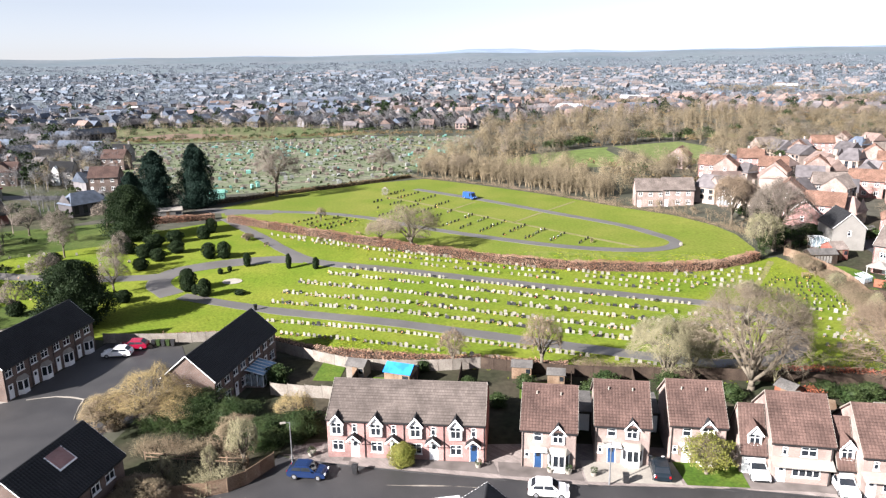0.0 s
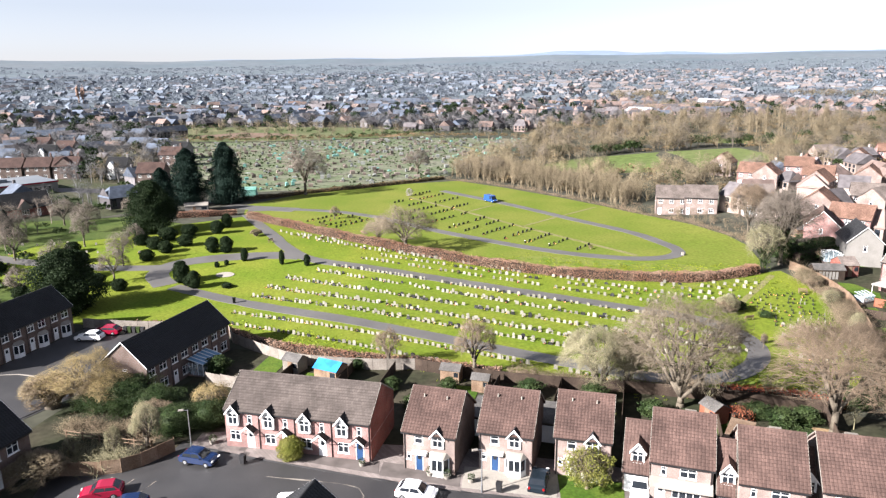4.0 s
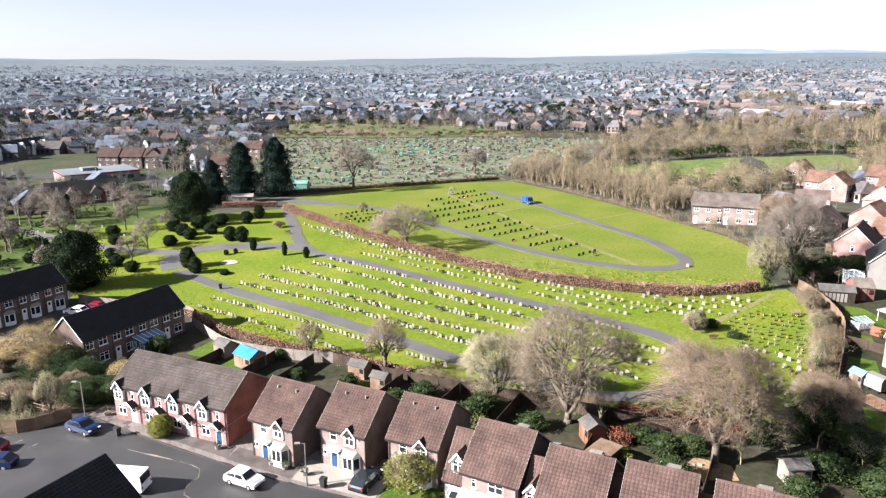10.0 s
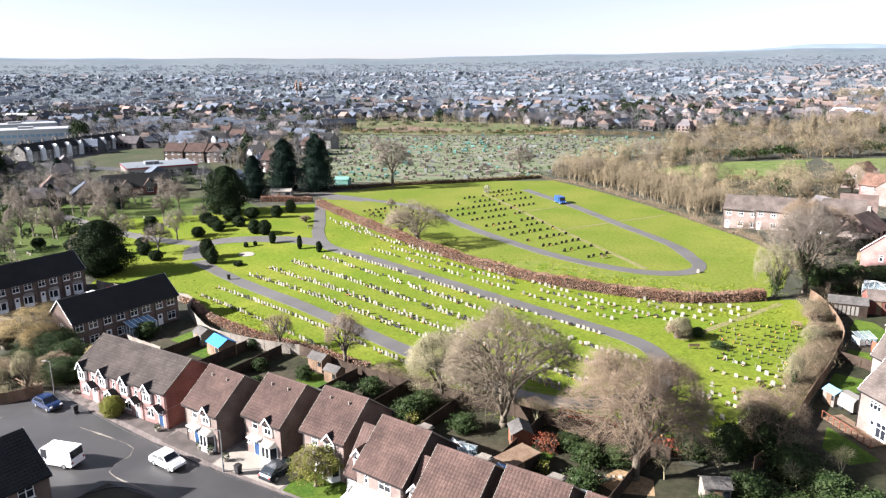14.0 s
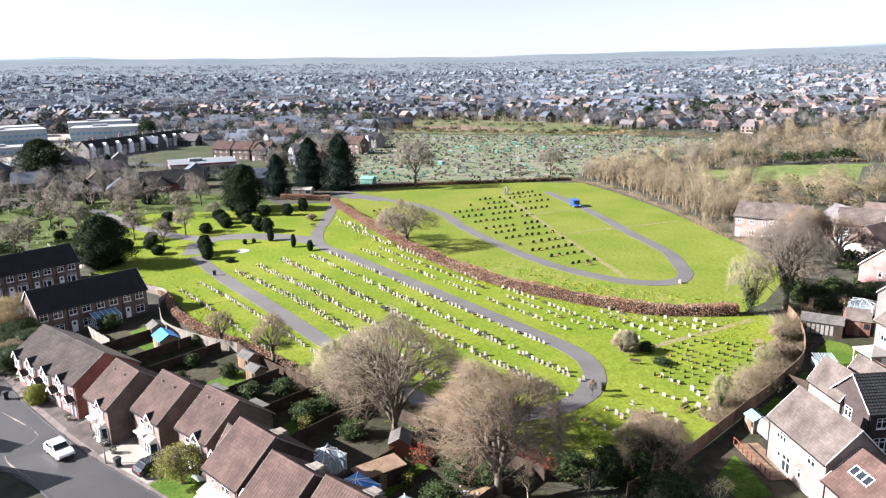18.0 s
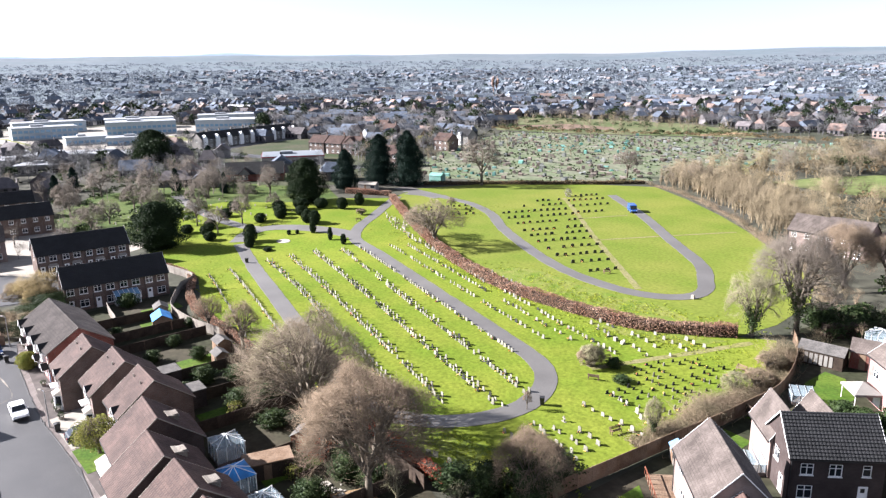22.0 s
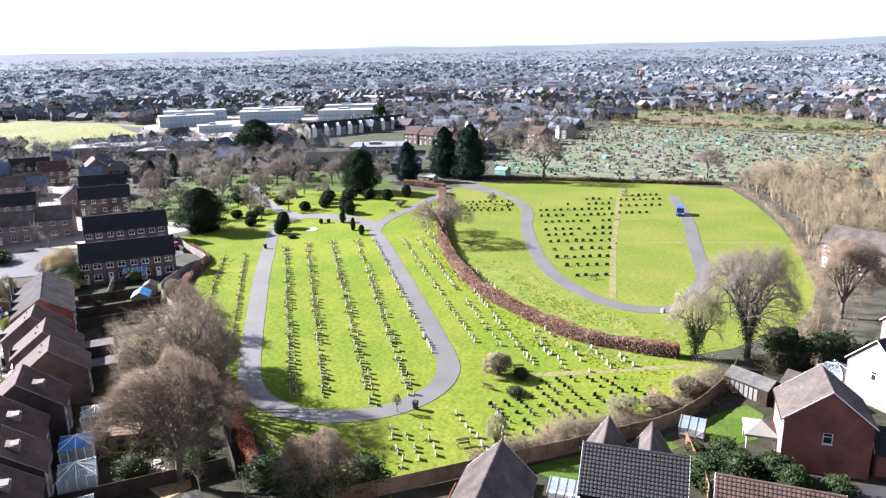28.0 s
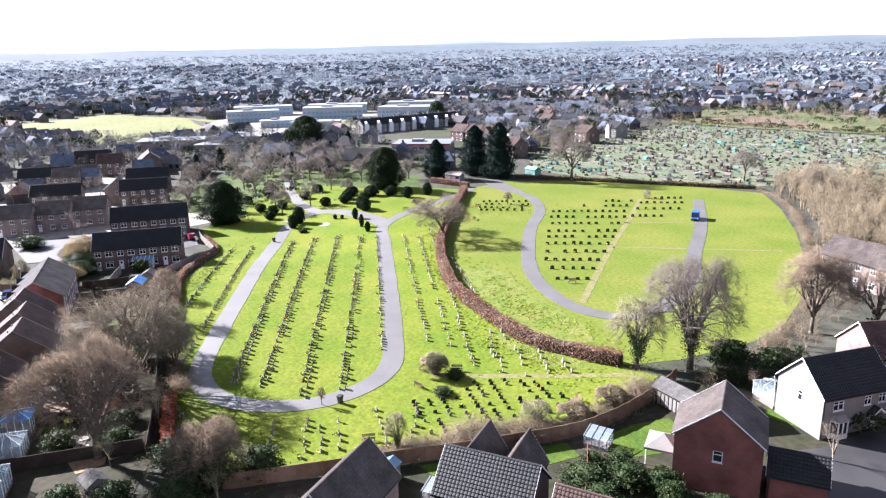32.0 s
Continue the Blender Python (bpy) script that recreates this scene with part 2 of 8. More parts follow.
M_BLUEDOOR = mat("blue_paint", (0.03, 0.09, 0.22), (0.025, 0.07, 0.18), 0.4, 1, 8, 0.03, fine=0.1)
M_BLACK = mat("black_plastic", (0.015, 0.015, 0.016), (0.025, 0.025, 0.027), 0.5, 1, 8, 0.03)
M_WOOD = mat("weathered_boards", (0.20, 0.13, 0.085), (0.28, 0.20, 0.14), 0.85, 0.7, 9.0, 0.2, rand=0.18)
# Darker copy of the boards; shade on garden fences is put into its colour.
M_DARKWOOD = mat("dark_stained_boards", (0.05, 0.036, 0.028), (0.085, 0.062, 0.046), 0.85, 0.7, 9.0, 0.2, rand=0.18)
M_GREYWOOD = mat("grey_boards", (0.24, 0.21, 0.18), (0.32, 0.29, 0.25), 0.85, 0.7, 9.0, 0.2, rand=0.18)
M_REDWOOD = mat("red_stained_boards", (0.24, 0.085, 0.05), (0.30, 0.12, 0.075), 0.85, 0.7, 9.0, 0.2, rand=0.15)
M_FELT = mat("roofing_felt", (0.10, 0.095, 0.09), (0.16, 0.15, 0.14), 0.9, 0.8, 6, 0.2)
M_BLUEFELT = mat("blue_sheet_roof", (0.02, 0.24, 0.62), (0.015, 0.20, 0.55), 0.5, 0.8, 6, 0.1, fine=0.1)
M_BARK = mat("bark", (0.20, 0.17, 0.13), (0.14, 0.118, 0.09), 0.9, 1.0, 12.0, 0.4)
M_TWIG = mat("bare_twigs", (0.28, 0.23, 0.165), (0.21, 0.17, 0.122), 0.9, 0.5, 5.0, 0.0, island=0.2)
M_TWIG_RED = mat("budding_twigs", (0.285, 0.215, 0.15), (0.215, 0.163, 0.115), 0.9, 0.5, 5.0, 0.0, island=0.2)
M_TWIG_PALE = mat("pale_catkin_twigs", (0.34, 0.31, 0.19), (0.27, 0.25, 0.15), 0.9, 0.5, 5.0, 0.0, island=0.2)
M_TWIG_TAN = mat("willow_stems", (0.255, 0.205, 0.132), (0.185, 0.152, 0.10), 0.9, 0.08, 1.0, 0.0, island=0.25)
M_WOODS = mat("winter_woods", (0.24, 0.195, 0.125), (0.16, 0.14, 0.10), 0.9, 0.02, 0.4, 0.0, island=0.25)
# Bluish distance haze is put into these twig tones; translucency lifts their shadows.
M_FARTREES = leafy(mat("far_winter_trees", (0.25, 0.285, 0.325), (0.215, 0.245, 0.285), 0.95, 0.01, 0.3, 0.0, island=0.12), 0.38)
M_GREYTWIG = mat("grey_bare_twigs", (0.23, 0.195, 0.16), (0.17, 0.145, 0.12), 0.9, 0.5, 5.0, 0.0, island=0.2)
# Town trees carry a lighter share of haze in their grey tone.
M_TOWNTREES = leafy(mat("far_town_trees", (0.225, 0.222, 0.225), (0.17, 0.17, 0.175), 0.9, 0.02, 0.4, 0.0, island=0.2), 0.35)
M_YEW = leafy(mat("yew_leaves", (0.018, 0.034, 0.013), (0.03, 0.05, 0.018), 0.75, 0.6, 4.0, 0.0, island=0.3), 0.15)
M_CONIFER = leafy(mat("conifer_needles", (0.011, 0.027, 0.02), (0.018, 0.04, 0.028), 0.75, 0.6, 4.0, 0.0, island=0.22), 0.1)
M_SHRUB = leafy(mat("evergreen_leaves", (0.035, 0.062, 0.02), (0.06, 0.085, 0.03), 0.6, 0.6, 4.0, 0.0, island=0.4), 0.2)
M_LIME = leafy(mat("lime_leaves", (0.235, 0.255, 0.05), (0.31, 0.30, 0.085), 0.7, 0.8, 4.0, 0.0, island=0.3), 0.3)
M_BEECH = leafy(mat("russet_beech_leaves", (0.37, 0.20, 0.135), (0.45, 0.30, 0.215), 0.8, 0.25, 3.0, 0.0, island=0.35), 0.2)
M_REDHEDGE = leafy(mat("red_hedge_leaves", (0.40, 0.085, 0.05), (0.33, 0.13, 0.07), 0.8, 0.4, 3.0, 0.0, island=0.35), 0.25)
M_BRAMBLE = leafy(mat("brown_bramble", (0.22, 0.15, 0.085), (0.17, 0.14, 0.07), 0.85, 0.2, 3.0, 0.0, island=0.35), 0.2)
M_TUFT = leafy(mat("spring_leaf_tufts", (0.22, 0.31, 0.02), (0.34, 0.38, 0.03), 0.7, 0.15, 2.0, 0.0, island=0.3), 0.3)
M_STONE = mat("pale_headstone", (0.32, 0.30, 0.24), (0.15, 0.145, 0.11), 0.8, 0.5, 7.0, 0.15, island=0.25, rand=0.25)
M_GRANITE = mat("black_granite", (0.02, 0.02, 0.022), (0.04, 0.04, 0.043), 0.25, 1.0, 15.0, 0.03, rand=0.3, island=0.3)
M_FLOWER = mat("cut_flowers", (0.65, 0.10, 0.12), (0.75, 0.6, 0.12), 0.7, 2.5, 9.0, 0.0, island=0.4)
M_STEEL = mat("galvanised_steel", (0.45, 0.46, 0.47), (0.38, 0.39, 0.40), 0.45, 1, 8, 0.03, metal=0.7)
M_TYRE = mat("tyre_rubber", (0.018, 0.018, 0.018), (0.028, 0.028, 0.028), 0.85, 2, 15, 0.1)
M_PAINT = {k: mat(k + "_car_paint", c, tuple(v * 0.85 for v in c), 0.22, 1, 5, 0.0, fine=0.05) for k, c in {
    "blue": (0.006, 0.024, 0.09), "white": (0.75, 0.75, 0.74), "red": (0.36, 0.012, 0.045), "black": (0.014, 0.022, 0.03), "van": (0.03, 0.10, 0.34)}.items()}
M_LAMP = mat("lamp_lens", (0.7, 0.7, 0.68), (0.6, 0.6, 0.58), 0.15, 2, 8, 0.0)
M_TAIL = mat("red_lens", (0.4, 0.01, 0.01), (0.3, 0.01, 0.01), 0.15, 2, 8, 0.0)
M_SKYBLUE = mat("pale_blue_glazing", (0.22, 0.40, 0.57), (0.18, 0.34, 0.52), 0.2, 1, 4, 0.0, fine=0.1)
M_SCHOOL = mat("pale_blue_panels", (0.46, 0.52, 0.56), (0.38, 0.44, 0.48), 0.7, 0.1, 2, 0.0, fine=0.1)
M_TEAL = mat("teal_sheet", (0.08, 0.26, 0.19), (0.17, 0.34, 0.30), 0.6, 0.3, 3, 0.1, island=0.3)


# ---- mesh helpers ----
class B:
    """Gathers vertices and faces of one mesh."""

    def __init__(self):
        self.v, self.f = [], []

    def add(self, v, f):
        o = len(self.v)
        self.v += [tuple(p) for p in v]
        self.f += [tuple(i + o for i in q) for q in f]
        return self

    def box(self, x0, x1, y0, y1, z0, z1, top=0.0):
        t = top
        return self.add([(x0, y0, z0), (x1, y0, z0), (x1, y1, z0), (x0, y1, z0), (x0 + t, y0 + t, z1), (x1 - t, y0 + t, z1), (x1 - t, y1 - t, z1), (x0 + t, y1 - t, z1)],
                        [(3, 2, 1, 0), (4, 5, 6, 7), (0, 1, 5, 4), (1, 2, 6, 5), (2, 3, 7, 6), (3, 0, 4, 7)])

    def prism(self, outline, axis, a, b):
        """An outline of (u, w) pushed from a to b along x, y or z."""
        def at(u, w, d):
            return {"x": (d, u, w), "y": (u, d, w), "z": (u, w, d)}[axis]
        n = len(outline)
        v = [at(u, w, a) for u, w in outline] + [at(u, w, b) for u, w in outline]
        return self.add(v, [tuple(range(n))[::-1], tuple(range(n, 2 * n))] + [(i, (i + 1) % n, n + (i + 1) % n, n + i) for i in range(n)])

    def tube(self, p, q, r0, r1, n=8):
        p, q = Vector(p), Vector(q)
        d = (q - p).normalized()
        s = d.cross(Vector((0, 0, 1)) if abs(d.z) < 0.9 else Vector((1, 0, 0))).normalized()
        t = d.cross(s)
        ring = [(math.cos(2 * math.pi * i / n), math.sin(2 * math.pi * i / n)) for i in range(n)]
        v = [p + (s * c + t * e) * r0 for c, e in ring] + [q + (s * c + t * e) * r1 for c, e in ring]
        return self.add(v, [(i, (i + 1) % n, n + (i + 1) % n, n + i) for i in range(n)] + [tuple(range(n))[::-1], tuple(range(n, 2 * n))])


def mesh_of(name, v, f, material, smooth=False):
    me = bpy.data.meshes.new(name)
    if isinstance(v, np.ndarray):
        v = v.tolist()
    if isinstance(f, np.ndarray):
        f = f.tolist()
    me.from_pydata(v, [], f)
    me.materials.append(material)
    if smooth:
        me.polygons.foreach_set("use_smooth", [True] * len(me.polygons))
    me.update()
    return me


def part(name, b, material, parent=None, label="", smooth=False):
    v, f = (b.v, b.f) if isinstance(b, B) else b
    me = mesh_of(name, v, f, material, smooth)
    if not smooth:
        bm = bmesh.new()
        bm.from_mesh(me)
        bmesh.ops.remove_doubles(bm, verts=bm.verts, dist=0.0005)
        bmesh.ops.recalc_face_normals(bm, faces=bm.faces)
        bm.to_mesh(me)
        bm.free()
    ob = new(name, me)
    if parent:
        ob.parent = parent
    return tagged(ob, label)


def thing(name, label, category, m=None, group="", kind=""):
    ob = new(name)
    ob.empty_display_size = 0.3
    if m is not None:
        ob.matrix_world = m
    return tagged(ob, label, category, group, kind)


# ---- the lie of the land ----
def smooth(a):
    a = np.clip(a, 0, 1)
    return a * a * (3 - 2 * a)


def gz(x, y):
    x, y = np.asarray(x, float), np.asarray(y, float)
    up = smooth((y - 122) / 34)
    z = -1.2 + 1.2 * up - 1.0 * smooth((-x - 5) / 30) * (1 - up) + 1.8 * smooth((x - 45) / 40) * smooth((y - 150) / 50)
    r = np.hypot(x, y - 100)
    az = np.arctan2(x, y - 100)
    far = np.clip((r - 450) / 2700, 0, 1.0)
    lift = 101 + 3 * np.sin(az * 3.1 + 0.6) + 2.5 * np.sin(az * 7.3 + 2) + 2 * np.sin(az * 17 + 1) + 1.5 * np.sin(az * 41)
    return z + (lift - 10 * smooth((-az - 1.15) / 0.5)) * far ** 1.7


def gp(x, y, h=0.0):
    return Vector((x, y, float(gz(x, y)) + h))


def place(x, y, turn=0.0, h=0.0):
    return pose(x, y, float(gz(x, y)) + h, 0, 0, turn)


axis_far = [155 * 1.075 ** i for i in range(1, 47)]
gx = np.array([-v for v in axis_far[::-1]] + list(np.arange(-155, 156, 3.1)) + axis_far)
gy = np.array([-v for v in axis_far[::-1]] + list(np.arange(-155, 156, 3.1)) + axis_far) + 130
XX, YY = np.meshgrid(gx, gy)
GV = np.stack([XX.ravel(), YY.ravel(), gz(XX, YY).ravel()], 1)
NX, NY = len(gx), len(gy)
ij = (np.arange(NY - 1)[:, None] * NX + np.arange(NX - 1)[None]).ravel()
GF = np.stack([ij, ij + 1, ij + NX + 1, ij + NX], 1)
ground = tagged(new("ground", mesh_of("ground", GV, GF, M_GROUND, True)), "rough grass and soil rising to far hills", "ground", kind="structure")


def curve(pts, step=1.5, closed=False):
    """Points along a smooth line through pts, and the directions there."""
    p = np.array(pts, float)
    if closed:
        p = np.vstack([p[-1], p, p[0], p[1]])
    else:
        p = np.vstack([2 * p[0] - p[1], p, 2 * p[-1] - p[-2]])
    out = []
    for i in range(1, len(p) - 2):
        n = max(1, int(np.linalg.norm(p[i + 1] - p[i]) / step))
        for k in range(n):
            t = k / n
            out.append(0.5 * (2 * p[i] + (p[i + 1] - p[i - 1]) * t + (2 * p[i - 1] - 5 * p[i] + 4 * p[i + 1] - p[i + 2]) * t * t + (3 * p[i] - p[i - 1] - 3 * p[i + 1] + p[i + 2]) * t ** 3))
    if not closed:
        out.append(p[-2])
    out = np.array(out)
    d = np.gradient(out, axis=0)
    return out, d / np.linalg.norm(d, axis=1)[:, None]


def strip(name, pts, width, material, label, category="path", h=0.06, kerb=0.0, closed=False):
    """A road or path laid on the land, with thick edges."""
    c, d = curve(pts, closed=closed)
    nrm = np.stack([-d[:, 1], d[:, 0]], 1)
    rng = np.random.default_rng(len(pts))
    wob = width / 2 + rng.normal(0, 0.05, len(c))
    cols = [c + nrm * wob[:, None] * s for s in (1, 0.5, 0, -0.5, -1)]
    v, f = [], []
    for col in cols:
        v.append(np.column_stack([col, gz(col[:, 0], col[:, 1]) + h]))
    low = [np.column_stack([col, gz(col[:, 0], col[:, 1]) - 0.2]) for col in (cols[0], cols[-1])]
    v = [low[0]] + v + [low[1]]
    n = len(c)
    for k in range(len(v) - 1):
        for i in range(n if closed else n - 1):
            j = (i + 1) % n
            f.append((k * n + i, (k + 1) * n + i, (k + 1) * n + j, k * n + j))
    return tagged(new(name, mesh_of(name, np.vstack(v), f, material)), label, category, kind="structure")


def patch(name, outline, material, label, category="ground", h=0.03, cell=4.0, kind="structure"):
    """A flat area of another surface, draped over the land."""
    bm = bmesh.new()
    bm.faces.new([bm.verts.new((x, y, 0)) for x, y in outline])
    xs, ys = [p[0] for p in outline], [p[1] for p in outline]
    for axis, lo, hi in ((0, min(xs), max(xs)), (1, min(ys), max(ys))):
        k = math.ceil(lo / cell) * cell
        while k < hi:
            co, no = [0, 0, 0], [0, 0, 0]
            co[axis], no[axis] = k, 1
            bmesh.ops.bisect_plane(bm, geom=bm.verts[:] + bm.edges[:] + bm.faces[:], plane_co=co, plane_no=no)
            k += cell
    bmesh.ops.triangulate(bm, faces=bm.faces[:])
    for vert in bm.verts:
        vert.co.z = float(gz(vert.co.x, vert.co.y)) + h
    bmesh.ops.recalc_face_normals(bm, faces=bm.faces[:])
    if bm.faces and sum(f.normal.z for f in bm.faces) < 0:
        bmesh.ops.reverse_faces(bm, faces=bm.faces[:])
    me = bpy.data.meshes.new(name)
    bm.to_mesh(me)
    bm.free()
    me.materials.append(material)
    return tagged(new(name, me), label, category, kind=kind)

# ---- cemetery ground, roads and paths ----
HEDGE_MAIN = [(-57.5, 185.5), (-41, 174), (-22.5, 161.5), (-1, 148.4), (18, 140.2), (31, 137), (46, 136), (54, 136.6), (66, 142)]
patch("lawn", [(-60, 187), (-35, 169), (-1, 148.4), (18, 140), (46, 136), (66, 142), (71, 144), (74.5, 134), (76, 127), (74.4, 119), (72.5, 108), (70, 97), (67, 88), (56, 87), (40, 88), (14, 91), (-9, 95), (-31, 106),
      (-46, 104), (-58, 106), (-66, 118), (-84, 124), (-100, 135), (-96, 150), (-80, 160), (-72, 176)], M_LAWN, "bright mown cemetery lawn", "lawn", 0.03)
patch("upper_lawn", [(-60, 187), (-35, 169), (-1, 148.4), (18, 140), (46, 136), (66, 142), (69, 150), (70, 163), (68, 172), (62, 184), (54, 195), (43, 210), (30, 225), (12, 243), (-6, 258), (-30, 247), (-55, 226), (-66, 205)], M_UPLAWN, "mown grass of the upper cemetery field", "lawn", 0.03)
LOOP = [(-50, 127.3), (-18, 113.2), (8.4, 102.3), (24, 96), (36, 91.6), (43.3, 91), (48.8, 93.2), (52.6, 97.4), (54.4, 102), (54.4, 106), (52.6, 111.2), (48, 115.8), (38, 120.3), (26.5, 124.9), (11, 130.8), (-14.5, 140.4), (-27.5, 145.4), (-35.5, 153.5), (-43, 165), (-53, 179.5), (-60, 190)]
strip("cemetery_road", LOOP, 3.1, M_PATH, "grey tarmac loop road through the graves", "road", 0.08)
strip("cemetery_road_link", [(-52, 128), (-57, 134), (-56, 140), (-48.5, 144.4), (-38, 147), (-30, 147)], 4.6, M_PATH, "wide grey tarmac junction", "road", 0.075)
strip("cemetery_road_west", [(-56, 138), (-70, 137), (-90, 139), (-120, 146)], 3.2, M_PATH, "grey tarmac path into the old graveyard", "road", 0.07)
OVAL = [(-62, 196), (-50, 198.5), (-38, 197), (-29, 193.5), (-18.5, 187), (-6.5, 176.3), (8, 165.7), (21, 157.3), (32, 152.3), (43, 150.2), (50, 151.7), (53.3, 155.4), (53.3, 160), (51.2, 165), (45.6, 175.5), (31, 192), (20, 205), (10, 216), (-1, 227), (-9, 235)]
strip("oval_road", OVAL, 3.0, M_PATH, "grey tarmac loop round the newer graves", "road", 0.08)
strip("entrance_apron", [(-72, 203), (-60, 200), (-48, 198)], 6.0, M_PATH, "pale tarmac apron by the gate", "road", 0.07)
strip("worn_strip", [(-18, 221.5), (-3, 205), (19, 179.8), (44, 152.6)], 1.3, M_WORN, "worn pale grass strip", "path", 0.05)
strip("worn_cross_path", [(1.2, 196.3), (9.9, 210.3)], 0.8, M_WORN, "worn pale grass strip", "path", 0.05)
strip("worn_long_path", [(18.8, 180.5), (29, 194.5), (40, 209)], 0.9, M_WORN, "worn pale grass strip", "path", 0.05)
strip("footpath", [(54.8, 118.8), (59.3, 126.6), (64, 134), (68.5, 141)], 1.2, M_WORN, "narrow trodden footpath in the grass", "path", 0.05)

# ---- streets and gardens ----
patch("street", [(-30, 62), (-20.5, 70), (-17, 68.2), (-8, 65.7), (3, 63.6), (14, 61.9), (30, 60.6), (48, 57), (60, 54), (60, 46), (40, 50), (24, 54), (14, 55.5), (7, 55.5), (5.5, 50), (-14, 50), (-28, 55)], M_ASPHALT, "grey asphalt street and parking court", "road", 0.05)
patch("parking_court", [(-57, 84), (-53.5, 104), (-41, 102.5), (-34, 88), (-34, 81), (-40, 77), (-44, 66), (-62, 62), (-70, 76)], M_ASPHALT, "dark asphalt parking court", "road", 0.05)
patch("pavement", [(-17, 68.1), (-8, 65.7), (3, 63.6), (14, 61.9), (30, 60.6), (46, 57.4), (58, 54.6), (58, 60), (46, 62), (30, 68), (14, 70), (4, 70), (-12, 71.5), (-17, 71)], M_PAVE, "grey-pink paved fronts and drives", "pavement", 0.07)
patch("front_paving", [(-18, 69), (-13, 69), (5, 66.5), (5.5, 64), (-8, 66.4)], M_PAVE, "block paved front gardens", "pavement", 0.09)
patch("front_paving", [(5.5, 66.4), (14, 65.2), (14, 62.6), (5.5, 63.8)], M_PAVE, "block paved front garden", "pavement", 0.09)
patch("driveway", [(14.2, 66.4), (24, 66.4), (23.6, 61.7), (14.2, 62.5)], M_PALE, "pale paved driveway", "pavement", 0.09)
patch("driveway", [(28, 66), (48, 60), (47, 57.6), (36, 60.2), (28, 61)], M_PAVE, "paved driveway", "pavement", 0.09)
patch("front_lawn", [(23.8, 65.9), (30.4, 65), (30, 61), (24, 61.6)], M_GARDEN, "small front lawn", "lawn", 0.12)
patch("shrub_border_soil", [(-39, 68), (-33, 63), (-22, 63), (-18.6, 67.6), (-17.4, 76), (-25, 80), (-38, 81)], M_SOIL, "dark leaf-strewn soil under the shrubs, shade in its tone", "ground", 0.06)
patch("old_graveyard", [(-66, 118), (-84, 124), (-100, 135), (-96, 150), (-80, 160), (-72, 176), (-90, 186), (-130, 170), (-150, 130), (-120, 104), (-84, 104)], M_ROUGH, "rough grass of the old graveyard", "lawn", 0.035)
patch("back_gardens", [(-24, 97), (-10, 92.6), (2, 91.6), (14, 89), (40, 86.4), (56, 84), (66, 80), (66, 64), (46, 62), (30, 66), (4, 70), (-14, 72), (-24, 74), (-26, 84)], M_SOIL, "bare and leaf-strewn back gardens, darkened to stand for shade", "ground", 0.04)
patch("wild_corner", [(58, 64), (66.2, 64), (66.2, 80), (67.6, 87.6), (76, 84), (88, 74), (82, 56), (60, 54.5)], M_SOIL, "rough ground beside the last house, shade in its colour", "ground", 0.035)
patch("estate_drive", [(97.2, 135), (93.5, 129.6), (98, 119), (114, 126), (114, 139), (104.2, 139.8)], M_ASPHALT, "dark asphalt drive beside the brick house", "road", 0.085)
patch("estate_drive", [(90.5, 141.5), (92.6, 146.2), (93.4, 158), (104, 158), (104, 140), (97, 135)], M_ASPHALT, "asphalt turning area between the estate houses", "road", 0.09)
for x, y, w, d in ((9.4, 81, 4.4, 4.6), (-10.5, 84.5, 4, 3), (26.5, 75, 4, 5), (42, 73, 4, 7), (-18, 88, 3.6, 6)):
    patch("garden_lawn", [(x, y), (x + w, y - 0.8), (x + w + 0.6, y + d), (x + 0.6, y + d + 0.6)], M_GARDEN, "small green lawn in a back garden", "lawn", 0.09)
patch("estate_ground", [(77, 144), (77.5, 127), (75.5, 117), (72.5, 105), (70, 92), (76, 84), (100, 84), (130, 100), (130, 170), (110, 178), (90, 170), (76, 160), (72, 150)], M_SOIL, "soil and paths of the estate gardens, shade in their colour", "ground", 0.04)
for o in ([(78.6, 127.4), (78.4, 133), (79.4, 137.6), (82, 137), (84.5, 132), (83, 127.6)], [(84.4, 146.8), (84, 152), (88.6, 152.6), (89.6, 148)], [(73.4, 97.6), (72.6, 92), (75, 89.4), (78, 91.6), (75.6, 95)], [(73.6, 108), (75.2, 114.4), (78.6, 113.6), (78, 109)], [(76, 118.6), (77.5, 124.4), (80.4, 124), (80, 119.4)]):
    patch("garden_lawn", o, M_GARDEN, "small green lawn in an estate garden", "lawn", 0.07)

# ---- plants ----
def cones(p0, p1, r):
    """Three-sided tapering twigs from p0 to p1, all at once."""
    p0, p1 = np.asarray(p0, float), np.asarray(p1, float)
    r = np.broadcast_to(np.asarray(r, float), (len(p0),))
    d = p1 - p0
    d /= np.linalg.norm(d, axis=1)[:, None] + 1e-9
    s = np.cross(d, np.where(np.abs(d[:, 2:3]) < 0.9, [[0, 0, 1.0]], [[1.0, 0, 0]]))
    s /= np.linalg.norm(s, axis=1)[:, None] + 1e-9
    t = np.cross(d, s)
    ring = [p0 + r[:, None] * (s * math.cos(a) + t * math.sin(a)) for a in (0, 2.094, 4.189)]
    v = np.stack(ring + [p1], 1).reshape(-1, 3)
    k = np.arange(len(p0))[:, None] * 4
    f = np.concatenate([k + np.array([[0, 1, 3]]), k + np.array([[1, 2, 3]]), k + np.array([[2, 0, 3]])])
    return v, f


